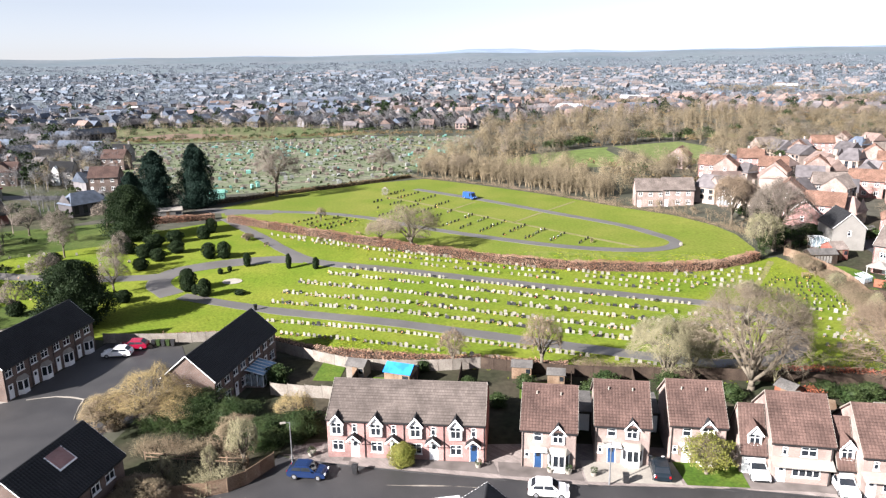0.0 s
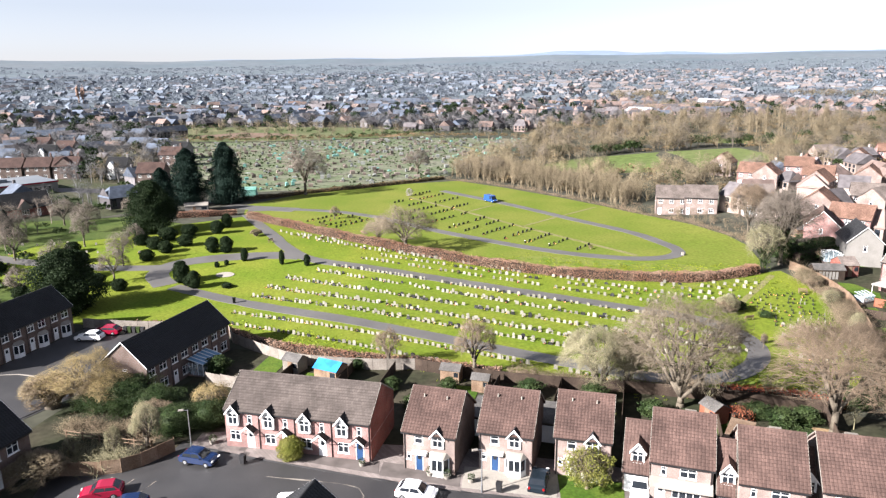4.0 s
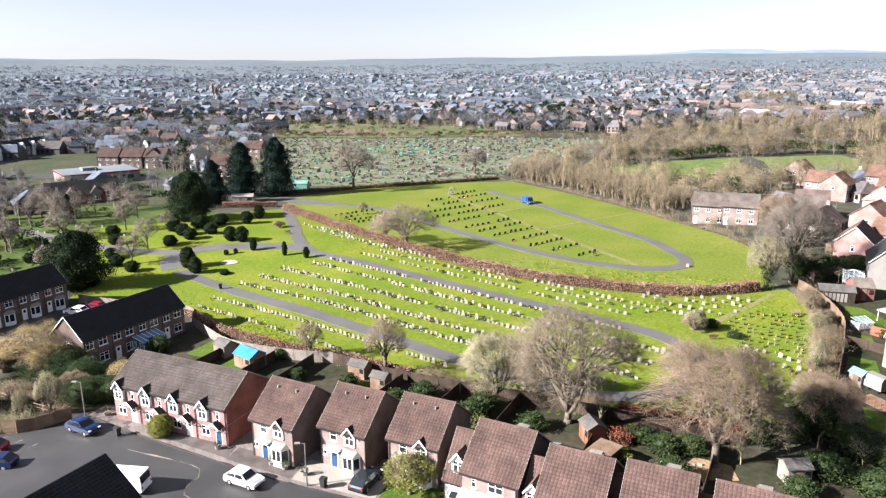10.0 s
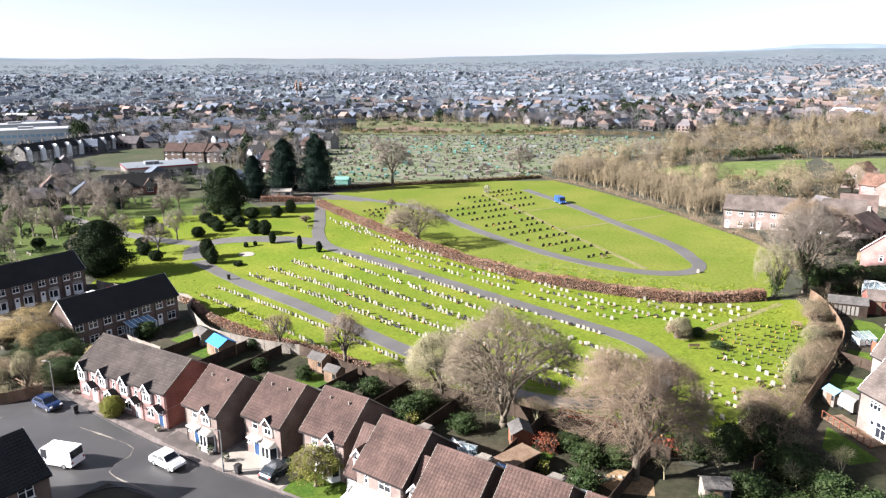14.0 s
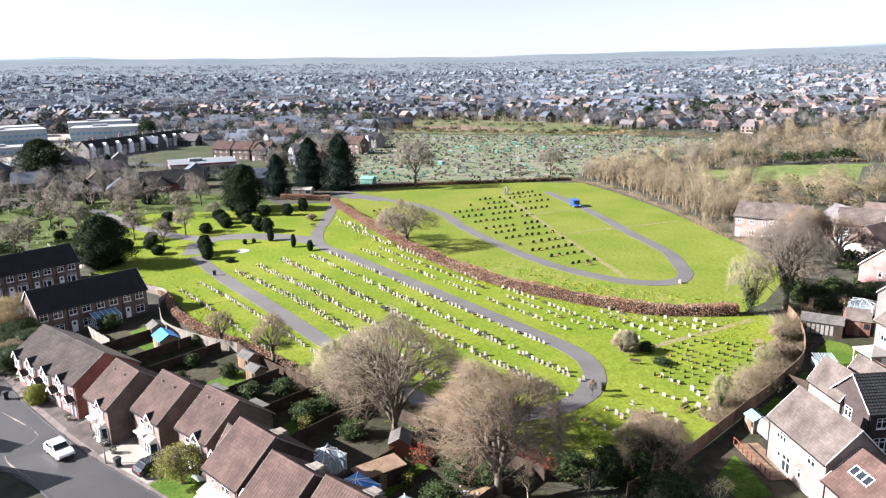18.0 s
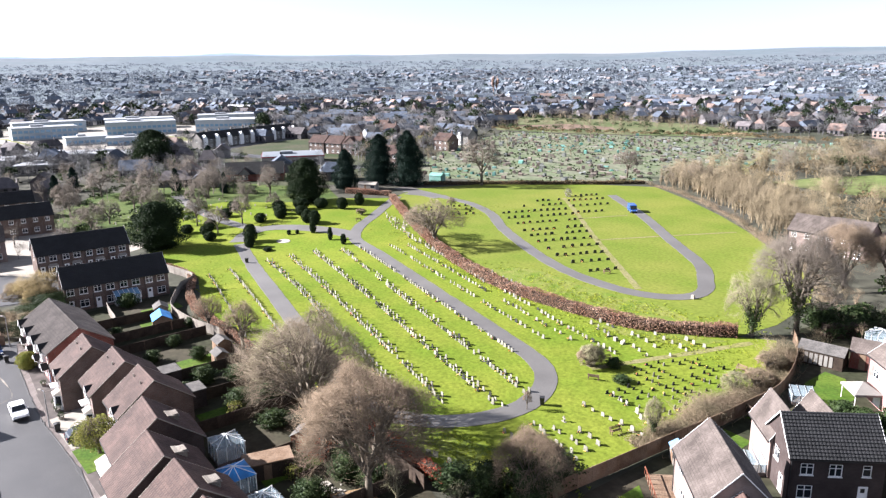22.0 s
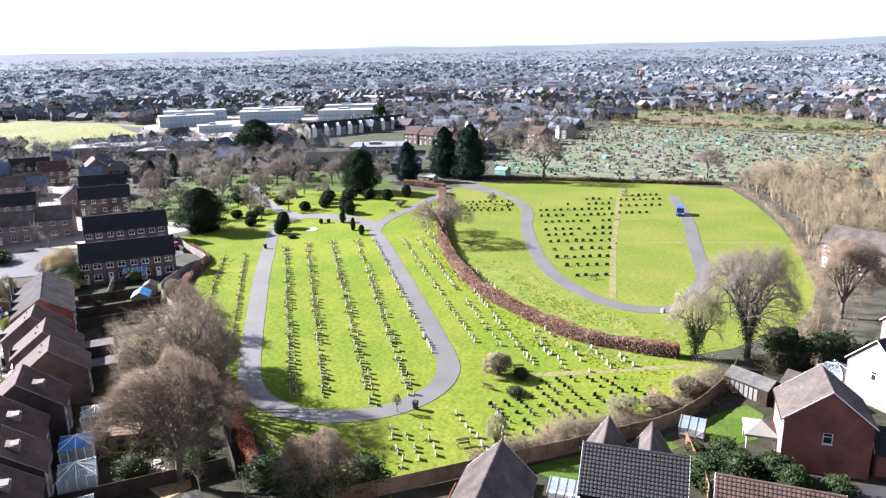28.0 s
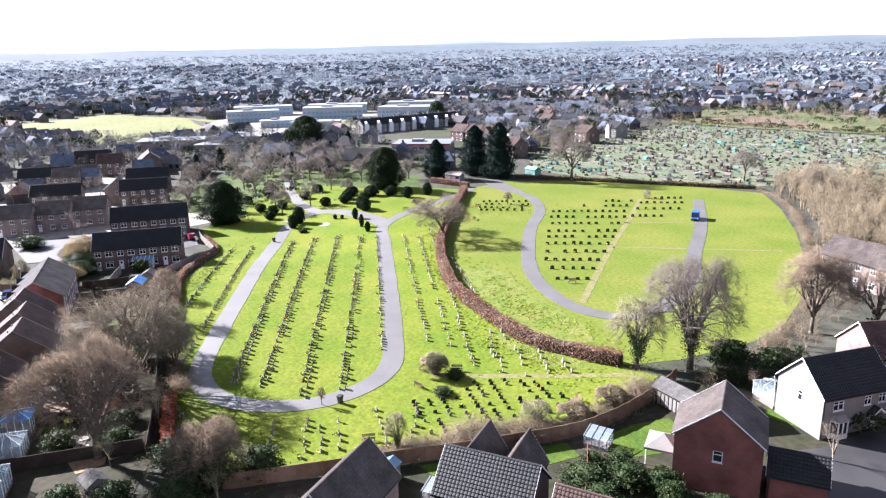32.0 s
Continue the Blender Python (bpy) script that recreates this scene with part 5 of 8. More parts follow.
def long_block(label, units, unit, depth, e, r, wallm, roofm, bays, seed):
    """A row of dark-roofed homes in one block, each with its windows and door."""
    h = thing("terrace_block", label, "house", group="dark-roofed terraces by the court")
    front, back = [], []
    for i in range(units):
        u = i * unit
        front += [(W_, u + 0.35, u + 1.6, e - 1.6, e - 0.4), (W_, u + 2.4, u + 3.8, e - 1.6, e - 0.4), (D_, u + 0.5, u + 1.4, 0.05, 2.1)]
        if not bays:
            front += [(W_, u + 2.3, u + 3.8, 0.7, 2.0)]
        back += [(W_, u + 0.4, u + 1.7, e - 1.6, e - 0.4), (W_, u + 2.4, u + 3.9, e - 1.6, e - 0.4), (W_, u + 0.5, u + 1.9, 0.8, 2.0)]
    wall_shell(h, 0, units * unit, 0, depth, e, r, wallm, front=front, back=back, left=[(W_, depth / 2 - 0.4, depth / 2 + 0.4, 3.1, 4.0)])
    gable_roof(h, 0, units * unit, 0, depth, e, r, roofm)
    for i in range(units):
        if bays:
            bay_window(h, i * unit + 2.0, 1.9, 0, 2.1, 0.6)
        downpipe(h, i * unit + 0.12, 0, e - 0.1)
    return h


L2 = long_block("brown brick terrace with white windows and dark roof", 4, 4.45, 7.0, 4.7, 7.7, M_BROWN, M_ROOF["dark"], False, 1)
L2.matrix_world = pose(-28.3, 79.4, -2.15, 0, 0, 79)
L1 = long_block("brown brick terrace with white bays and dark roof", 4, 4.6, 7.2, 4.7, 7.7, M_BROWN, M_ROOF["dark"], True, 2)
L1.matrix_world = pose(-57.2, 84.0, -2.2, 0, 0, 81)
L3 = long_block("dark-roofed brick house pair beside the court", 2, 5.2, 8.0, 4.7, 7.9, M_BROWN, M_ROOF["dark"], False, 3)
L3.matrix_world = pose(-34.0, 52.3, -2.1, 0, 0, 80)
copy_thing(L3, pose(5.6, 39.2, -1.2, 0, 0, 81))
b = B().prism([(1.9, 6.28), (3.5, 7.45), (3.42, 7.57), (1.82, 6.40)], "x", 4.3, 6.6)
hatch = part("roof_hatch", b, M_WHITE, L3, "large square roof hatch with white frame")
part("hatch_lid", B().prism([(1.98, 6.46), (3.36, 7.47), (3.34, 7.60), (1.92, 6.56)], "x", 4.45, 6.45), M_PINK, hatch, "flat pink lid")

# ---- graves ----
def headstone(name, label, w, h, d, material, top, group):
    """A headstone with a shaped top on its plinth."""
    if top == "arch":
        o = [(-w / 2, 0.1), (w / 2, 0.1)] + [(w / 2 * math.cos(a), h - w * 0.28 + w * 0.28 * math.sin(a)) for a in [math.pi * i / 8 for i in range(9)]]
    elif top == "ogee":
        o = [(-w / 2, 0.1), (w / 2, 0.1), (w / 2, h * 0.82), (w * 0.3, h * 0.88), (0, h), (-w * 0.3, h * 0.88), (-w / 2, h * 0.82)]
    elif top == "cross":
        o = [(-0.1, 0.1), (0.1, 0.1), (0.1, h * 0.55), (w / 2, h * 0.55), (w / 2, h * 0.75), (0.1, h * 0.75), (0.1, h), (-0.1, h), (-0.1, h * 0.75), (-w / 2, h * 0.75), (-w / 2, h * 0.55), (-0.1, h * 0.55)]
    else:
        o = [(-w / 2, 0.1), (w / 2, 0.1), (w / 2, h - 0.04), (w / 2 - 0.05, h), (-w / 2 + 0.05, h), (-w / 2, h - 0.04)]
    ob = thing(name, label, "headstone", group=group)
    part("tablet", B().prism(o, "y", -d / 2, d / 2), material, ob)
    part("plinth", B().box(-w / 2 - 0.09, w / 2 + 0.09, -d / 2 - 0.12, d / 2 + 0.14, -0.15, 0.11, 0.015), material, ob)
    return ob


STONES = [headstone("headstone", "pale arched stone headstone on the lawn", 0.75, 1.05, 0.13, M_STONE, "arch", "graves on the lower lawn"),
          headstone("headstone", "pale square-cut stone headstone on the lawn", 0.85, 0.9, 0.15, M_STONE, "flat", "graves on the lower lawn"),
          headstone("headstone", "weathered pointed stone headstone on the lawn", 0.7, 1.15, 0.12, M_STONE, "ogee", "graves on the lower lawn"),
          headstone("headstone", "pale stone cross on the lawn", 0.7, 1.25, 0.14, M_STONE, "cross", "graves on the lower lawn")]
DARKS = [headstone("headstone", "polished black granite headstone on the grass", 0.9, 0.95, 0.12, M_GRANITE, "arch", "black granite graves"),
         headstone("headstone", "low square black granite headstone on the grass", 0.95, 0.8, 0.12, M_GRANITE, "flat", "black granite graves")]
MIXED = STONES + DARKS
first_used = set()
rest = {}
grave_rng = random.Random(5)
flower_spots = []


def gather(ob, m, key):
    """Adds the stone's meshes to the joined far graves."""
    for c in ob.children:
        v = [m @ q.co for q in c.data.vertices]
        rest.setdefault(key, ([], []))
        o = len(rest[key][0])
        rest[key][0].extend(tuple(q) for q in v)
        rest[key][1].extend(tuple(i + o for i in p.vertices) for p in c.data.polygons)


def row(a, b, gap, kinds, single, face=None, skip=0.12, jitter=0.25, turn_extra=0.0, key="pale", scale=(0.54, 0.8), runs=True):
    """Graves along a line; single: each its own thing, else joined."""
    a, b = Vector(a), Vector(b)
    n = max(1, int((b - a).length / gap))
    ang = math.degrees(math.atan2(b.y - a.y, b.x - a.x)) if face is None else face
    stands = True
    for i in range(n + 1):
        # stones stand in short runs with gaps between them
        stands = not runs or grave_rng.random() < (0.965 if stands else 0.55)
        if grave_rng.random() < skip * 0.5 or not stands:
            continue
        along_row = (b - a).normalized()
        p = a + (b - a) * (i / max(1, n)) + along_row * grave_rng.gauss(0, jitter) + Vector((-along_row.y, along_row.x)) * grave_rng.gauss(0, jitter * 0.6)
        ob = grave_rng.choices(kinds, [6, 5, 3, 1, 1.2, 1.2][:len(kinds)])[0]
        s = grave_rng.uniform(*scale)
        m = Matrix.LocRotScale(gp(p.x, p.y, 0.03), Euler((radians(grave_rng.gauss(0, 2.5)), radians(grave_rng.gauss(0, 2)), radians(ang + turn_extra + grave_rng.gauss(0, 3)))), (s, s, s * grave_rng.uniform(0.72, 0.98)))
        if single:
            if ob.name not in first_used:
                first_used.add(ob.name)
                ob.matrix_world = m
            else:
                sc = ob.scale
                copy_thing(ob, m @ Matrix.Diagonal((1 / sc.x, 1 / sc.y, 1 / sc.z, 1)))
        else:
            gather(ob, m, "dark" if ob in DARKS else key)
        if grave_rng.random() < 0.34:
            q = m @ Vector((grave_rng.uniform(-0.3, 0.3), -0.5, 0.0))
            flower_spots.append((q.x, q.y))


# five long rows between the two arms of the loop, two beyond the near arm
LONG = [((-31.5, 123.2), (43.6, 94.3)), ((-30.6, 128.4), (46.4, 97.6)), ((-28.7, 133.6), (52.3, 101.2)), ((-23.7, 138), (52.5, 106.6)), ((-20.5, 141.0), (44, 116)), ((-31.1, 113.6), (33.5, 89.3)), ((-31, 108.6), (14.8, 90.6))]
for k, (a, b) in enumerate(LONG):
    a, b = Vector(a), Vector(b)
    cut = a + (b - a) * 0.74
    row(a, cut, 1.0, MIXED, False, jitter=0.08, skip=0.1)
    row(cut, b, 1.0, MIXED, True, skip=0.1 if k < 4 else 0.2, jitter=0.08)
    if k < 4:
        off = Vector((0.4, 0.93)) * 0.75
        row(a + off, b + off, 1.6, MIXED, False, skip=0.4, jitter=0.08)
    if k == 6:
        break
# between the middle road and the russet hedge
for a, b in [((-15.7, 146), (46.9, 122.3)), ((-13.2, 148.7), (46.8, 126)), ((-18, 154), (54.8, 125.4)), ((6.8, 146.8), (49.5, 134)), ((-22, 157), (20, 138.2))]:
    row(a, b, 1.3, MIXED, False, skip=0.22, jitter=0.14)
for a, b in [((50.4, 130.6), (58.7, 127.8)), ((53.2, 133.4), (61, 129.9)), ((56.4, 135.3), (62.8, 132.6)), ((60.4, 136.6), (65, 134.8)), ((46, 133), (54, 129.5))]:
    row(a, b, 1.6, STONES, True, skip=0.1)
# old graves by the yews and round the junction
for k in range(7):
    row((-120 + 3 * k, 108 + 7 * k), (-78 + 2 * k, 112 + 7 * k), 3.2, STONES, False, skip=0.45, jitter=0.9)
for k in range(4):
    row((-30 - 4 * k, 160 + 3 * k), (-18 - 4 * k, 155 + 3 * k), 1.5, STONES, False, skip=0.2, jitter=0.4)
# lower corner
for a, b in [((56.6, 97), (64.2, 94.4)), ((58.4, 100.5), (66.3, 97.4)), ((60.7, 101.6), (65.8, 99.6)), ((60.2, 103.8), (66.3, 101.7)), ((61, 91.3), (65.4, 91)), ((60.3, 108.6), (68.8, 106.5)), ((61.8, 113.4), (69.4, 109)), ((46, 86.8), (58, 88.2))]:
    row(a, b, 1.35, STONES, True, skip=0.15)
# black and pale stones in the corner beyond the footpath
for k, (a, b) in enumerate([((60.6, 113.5), (68.3, 112.1)), ((61.2, 115.3), (69, 113.6)), ((61.7, 117), (69.7, 115.1)), ((62.1, 118.7), (70.4, 117)), ((60.6, 121), (70, 119.1)), ((59.3, 123.0), (69.4, 120.7)), ((60.1, 124.8), (69.6, 122.6)), ((60.9, 126.6), (70.2, 124.7)),
                            ((62.4, 128.2), (70.9, 126.8)), ((63.6, 129.6), (71.1, 128.5)), ((64.7, 130.9), (71.1, 130.2))]):
    row(a, b, 0.95, DARKS if k > 8 else ([DARKS[0], DARKS[1], STONES[0]] if k > 4 else [DARKS[0], STONES[0], DARKS[1], STONES[1]]), True, skip=0.4, jitter=0.1, face=-96, scale=(0.42, 0.6))
# black rows inside the oval
for k, (a, b) in enumerate([((-20.9, 211.5), (-17, 217.5)), ((-18.7, 202.2), (-12.5, 211.9)), ((-17.7, 190.6), (-7.3, 206.4)), ((-12.1, 186.3), (-2.1, 201.9)), ((-6.3, 182.3), (2.5, 196.1)), ((0.1, 177), (8.4, 190.2)), ((4.5, 173.8), (12.2, 186)),
                            ((9.2, 169.8), (16.3, 181)), ((14.6, 166), (21.1, 176.3)), ((19.8, 162.2), (25.5, 171.2)), ((25.4, 159.7), (29.6, 166.5)), ((31.4, 156.6), (34.3, 161.2)),
                            ((-16.7, 226.2), (-12.8, 232.2)), ((-14, 218.3), (-8.1, 227.4)), ((-8.1, 212), (-2.5, 220.8)), ((-2, 204.6), (1.8, 210.6))]):
    row(a, b, 1.75, DARKS, 2 < k < 12, runs=False, skip=0.1, jitter=0.12, key="dark", scale=(0.72, 0.9))
for a, b in [((-39.4, 182), (-32.8, 192)), ((-36.4, 179.3), (-29, 190.4)), ((-32.7, 176.6), (-25.2, 187.6)), ((-29.7, 175.4), (-23.5, 184.6))]:
    row(a, b, 1.6, DARKS, False, runs=False, skip=0.2, jitter=0.15, key="dark", scale=(0.6, 0.8))
for key, material, label in (("pale", M_STONE, "many pale headstones in loose rows on the lawn"), ("dark", M_GRANITE, "rows of small black granite headstones")):
    v, f = rest[key]
    tagged(new("headstones", mesh_of("headstones", v, f, material)), label, "headstones", kind="stuff")
# flowers on the graves
fr = np.random.default_rng(8)
fc = np.array([(x + fr.normal(0, 0.09), y + fr.normal(0, 0.09)) for x, y in flower_spots for _ in range(6)])
fz = gz(fc[:, 0], fc[:, 1]) + fr.uniform(0.08, 0.32, len(fc))
tagged(new("grave_flowers", mesh_of("grave_flowers", *leaves(np.column_stack([fc, fz]), 0.09, fr), M_FLOWER)), "bunches of cut flowers on the graves", "flowers", kind="stuff")


# Dark leaf clumps: grave planting that also stands for shadow at the stones.
gc = np.array([(x + fr.normal(0, 0.16), y + fr.normal(0, 0.16)) for x, y in flower_spots[::2] for _ in range(9)])
gzz = gz(gc[:, 0], gc[:, 1]) + fr.uniform(0.05, 0.3, len(gc))
tagged(new("grave_plants", mesh_of("grave_plants", *leaves(np.column_stack([gc, gzz]), 0.13, fr), M_SHRUB)), "small dark clumps on the graves, planting and base shade", "plants", kind="stuff")


def tufts(name, spots, material, label, size=0.14):
    """Leafy tufts of spring bulbs: (x, y, rx, ry, turn, count)."""
    rng = np.random.default_rng(len(spots))
    p0, p1 = [], []
    for x, y, rx, ry, turn, count in spots:
        q = rng.normal(0, 0.5, (count, 2)) * [rx, ry]
        c, s = math.cos(radians(turn)), math.sin(radians(turn))
        w = np.column_stack([x + q[:, 0] * c - q[:, 1] * s, y + q[:, 0] * s + q[:, 1] * c])
        for k in range(7):
            b = w + rng.normal(0, 0.12, w.shape)
            z = gz(b[:, 0], b[:, 1])
            p0.append(np.column_stack([b, z]))
            p1.append(np.column_stack([b + rng.normal(0, 0.16, b.shape), z + rng.uniform(0.1, 0.26, len(b))]))
    v, f = cones(np.vstack(p0), np.vstack(p1), size * 0.35)
    return tagged(new(name, mesh_of(name, v, f, material, True)), label, "plants", kind="stuff")


tufts("bulb_leaves", [(34, 144.5, 20, 4, -12, 350), (46, 143.5, 20, 3.4, 8, 350), (56, 133.5, 14, 3, 20, 250), (40, 137, 30, 2.4, -8, 500), (10, 143, 40, 3, -20, 500), (-30, 181, 16, 10, 50, 300), (58, 92, 10, 3, 10, 400), (48, 88, 14, 3, 0, 500), (-12, 100, 24, 3, -25, 350)],
      M_TUFT, "clumps of fresh bulb leaves in the grass")
patch("bulb_greens", [(16, 145), (24, 141.6), (34, 139.6), (46, 138.6), (56, 140), (58, 144), (52, 147), (44, 147), (34, 148), (24, 150.6), (18, 149.6)], M_BULBS, "green drifts of bulb leaves in the grass", "plants", 0.055)
patch("bulb_greens", [(42, 88.6), (52, 87.8), (60, 88.2), (63, 91.4), (58, 93.6), (50, 91.2), (44, 90.4)], M_BULBS, "green drifts of bulb leaves in the grass", "plants", 0.055)
patch("bulb_greens", [(44, 133.6), (54, 132.2), (62, 134.6), (65.6, 139.6), (60, 138), (50, 135)], M_BULBS, "green drifts of bulb leaves in the grass", "plants", 0.055)
# pale round flower bed by the junction
c = [(-42.4 + 2.0 * math.cos(a), 134.8 + 1.5 * math.sin(a)) for a in [2 * math.pi * i / 20 for i in range(20)]]
patch("memorial_bed", c, M_PALE, "round pale gravel memorial bed", "flower bed", 0.1)

# ---- the estate beyond the fence, the far homes ----
def gable_house(name, label, w, d, e, r, wallm, roofm, front=(), back=(), left=(), right=(), stack=False, group="", verge=M_WHITE, paint=None, ribs=True):
    h = thing(name, label, "house", group=group)
    wall_shell(h, 0, w, 0, d, e, r, wallm, front, back, left, right, door_paint=paint)
    gable_roof(h, 0, w, 0, d, e, r, roofm, verge=verge, ribs=ribs)
    downpipe(h, 0.12, 0, e - 0.1)
    if stack:
        chimney(h, w - 0.6, d / 2, r, wallm)
    return h


def rooflight(parent, x, y0, e, r, d, s):
    """A white-framed rooflight on the slope facing -y, s along it."""
    k = (r - e) / (d / 2)
    n = math.hypot(1, k)
    b = B()
    p = [(y0 + s, e + k * s), (y0 + s + 1.0 / n, e + k * (s + 1.0 / n))]
    o = (-k / n * 0.14, 1 / n * 0.14)
    b.prism([p[0], p[1], (p[1][0] + o[0], p[1][1] + o[1]), (p[0][0] + o[0], p[0][1] + o[1])], "x", x, x + 0.8)
    fr = part("rooflight", b, M_WHITE, parent)
    b = B()
    q = [(p[0][0] + o[0] * 1.0 + 0.08 / n, p[0][1] + o[1] + k * 0.08 / n), (p[1][0] + o[0] - 0.08 / n, p[1][1] + o[1] - k * 0.08 / n)]
    b.prism([q[0], q[1], (q[1][0] + o[0] * 0.12, q[1][1] + o[1] * 0.12), (q[0][0] + o[0] * 0.12, q[0][1] + o[1] * 0.12)], "x", x + 0.08, x + 0.72)
    part("pane", b, M_GLASS, fr)


H1 = gable_house("estate_house", "buff brick estate house with grey roof and deck", 9.2, 6.0, 4.9, 7.9, M_BUFF, M_ROOF["grey"],
                 front=[(D_, 1.6, 2.5, 0.1, 2.1), (W_, 2.6, 4.0, 0.2, 2.1), (W_, 1.4, 3.0, 3.2, 4.2), (W_, 6.4, 7.6, 3.2, 4.2), (W_, 5.2, 5.8, 0.9, 2.0)], right=[(W_, 2.4, 3.4, 3.2, 4.2)], back=[(W_, 2, 3.4, 3.1, 4.2), (W_, 5, 6.4, 0.9, 2.1)])
H1.matrix_world = place(76.3, 98.9, -51.4)
H1b = gable_house("estate_house", "lower brick house wing with brown roof and rooflight", 5.5, 6.6, 3.4, 6.2, M_PINK, M_ROOF["brown"], front=[(W_, 1.0, 2.2, 0.9, 2.0), (D_, 3.0, 3.9, 0.1, 2.1)])
H1b.matrix_world = place(82.1, 91.3, -51.4)
for x in (1.0, 1.82, 2.64):
    rooflight(H1b, x, 0, 3.4, 6.2, 6.6, 1.4)
H2 = gable_house("estate_house", "dark brick house with dark ribbed roof and white windows", 8.6, 6.0, 5.1, 8.0, M_DARKBRICK, M_ROOF["dark"],
                 front=[(W_, 0.9, 2.3, 0.6, 2.0), (W_, 1.0, 2.2, 3.1, 4.3), (W_, 3.6, 4.8, 3.0, 4.3), (W_, 6.6, 7.4, 3.1, 4.3), (D_, 6.4, 7.3, 0.1, 2.1)], left=[(W_, 2.2, 3.4, 2.9, 4.2), (D_, 3.8, 4.7, 0.1, 2.1)], right=[(W_, 2.4, 3.2, 3.1, 4.1)])
H2.matrix_world = place(85.1, 104.3, 37.8)
for x, y in ((84.0, 108.6), (87.3, 111.0)):
    g = gable_house("rear_wing", "buff gabled wing behind the dark brick house", 5.6, 3.4, 4.6, 7.2, M_BUFF, M_ROOF["grey"], right=[(W_, 1.0, 2.4, 3.0, 4.1)], front=[(W_, 3.0, 4.2, 0.8, 2.0)])
    g.matrix_world = place(x + 1.0, y + 0.9, 127.8)
H3 = gable_house("estate_house", "brick house with red-brown roof and rooflights", 9.0, 6.0, 4.9, 8.2, M_BROWN, M_ROOF["brown"], front=[(W_, 1.0, 2.2, 3.1, 4.2), (W_, 4.6, 6.0, 3.1, 4.2), (D_, 3, 3.9, 0.1, 2.1), (W_, 5, 6.6, 0.8, 2.0)], left=[(W_, 2.4, 3.4, 3.1, 4.1)])
H3.matrix_world = place(95.0, 109.1, 35)
for x in (2.2, 4.9, 6.4):
    rooflight(H3, x, 0, 4.9, 8.2, 6.0, 1.2)
H4 = gable_house("estate_house", "pale rendered house with red brick gable and brown roof", 6.4, 8.0, 5.7, 8.9, M_PINK, M_ROOF["grey"], right=[(W_, 3.6, 4.5, 3.3, 4.5)], front=[(W_, 1.2, 2.4, 3.2, 4.3), (W_, 4, 5.2, 3.2, 4.3), (D_, 2, 3.6, 0.1, 2.1)], back=[(W_, 2, 3.4, 3.2, 4.3)])
H4.matrix_world = place(85.0, 133.7, -52)
b = B()
wall_panel(b, (6.43, 0), (6.43, 8.0), -0.3, 5.66, [(3.6, 4.5, 3.3, 4.5)], 0.03)
b.add([(6.43, 0, 5.66), (6.43, 8, 5.66), (6.43, 4, 8.82)], [(0, 1, 2)])
part("brick_gable", b, M_RED, H4, "red brick gable wall")
lean = gable_house("side_wing", "low dark-roofed wing beside the brick house", 5.0, 3.4, 2.8, 4.6, M_RED, M_ROOF["dark"])
lean.matrix_world = place(95.2, 134.6, 38)
H5 = gable_house("estate_house", "white rendered house with dark roof and bays", 9.4, 6.6, 5.0, 8.2, M_RENDER, M_ROOF["dark"], front=[(W_, 1.4, 2.8, 3.2, 4.3), (W_, 5.6, 6.6, 3.2, 4.3), (W_, 7.6, 8.6, 3.2, 4.3), (D_, 6.6, 7.5, 0.1, 2.1)], left=[(W_, 3.0, 3.7, 3.2, 4.4)])
H5.matrix_world = place(91.5, 147.4, 80)
bay_window(H5, 1.2, 2.2, 0, 2.2)
porch(H5, 6.2, 1.7, 0, 2.3, M_ROOF["dark"])
H6 = gable_house("estate_house", "orange brick house with brown roof", 9.0, 7.0, 5.0, 8.2, M_PINK, M_ROOF["brown"], front=[(W_, 1.4, 2.8, 3.2, 4.3), (W_, 5.6, 7, 3.2, 4.3)], left=[(W_, 3.0, 3.7, 3.2, 4.4)], back=[(W_, 2, 3.4, 3.2, 4.3)])
H6.matrix_world = place(88.5, 161, 70)


def plain_house(seed, wallm, roofm, w, d, e, r, label, stack=False):
    n = max(2, int(w / 2.6))
    front = [(W_, w * (i + 0.25) / n, w * (i + 0.25) / n + 1.1, e - 1.6, e - 0.5) for i in range(n)] + [(W_, w * (i + 0.25) / n, w * (i + 0.25) / n + 1.2, 0.8, 2.0) for i in range(1, n)] + [(D_, 0.6, 1.5, 0.1, 2.1)]
    back = [(W_, w * (i + 0.3) / n, w * (i + 0.3) / n + 1.1, e - 1.6, e - 0.5) for i in range(n)]
    h = gable_house("house", label, w, d, e, r, wallm, roofm, front, back, left=[(W_, d / 2 - 0.4, d / 2 + 0.4, e - 1.6, e - 0.6)], right=[(W_, d / 2 - 0.4, d / 2 + 0.4, e - 1.6, e - 0.6)], stack=stack, group="houses of the estate", verge=None, ribs=False)
    return h


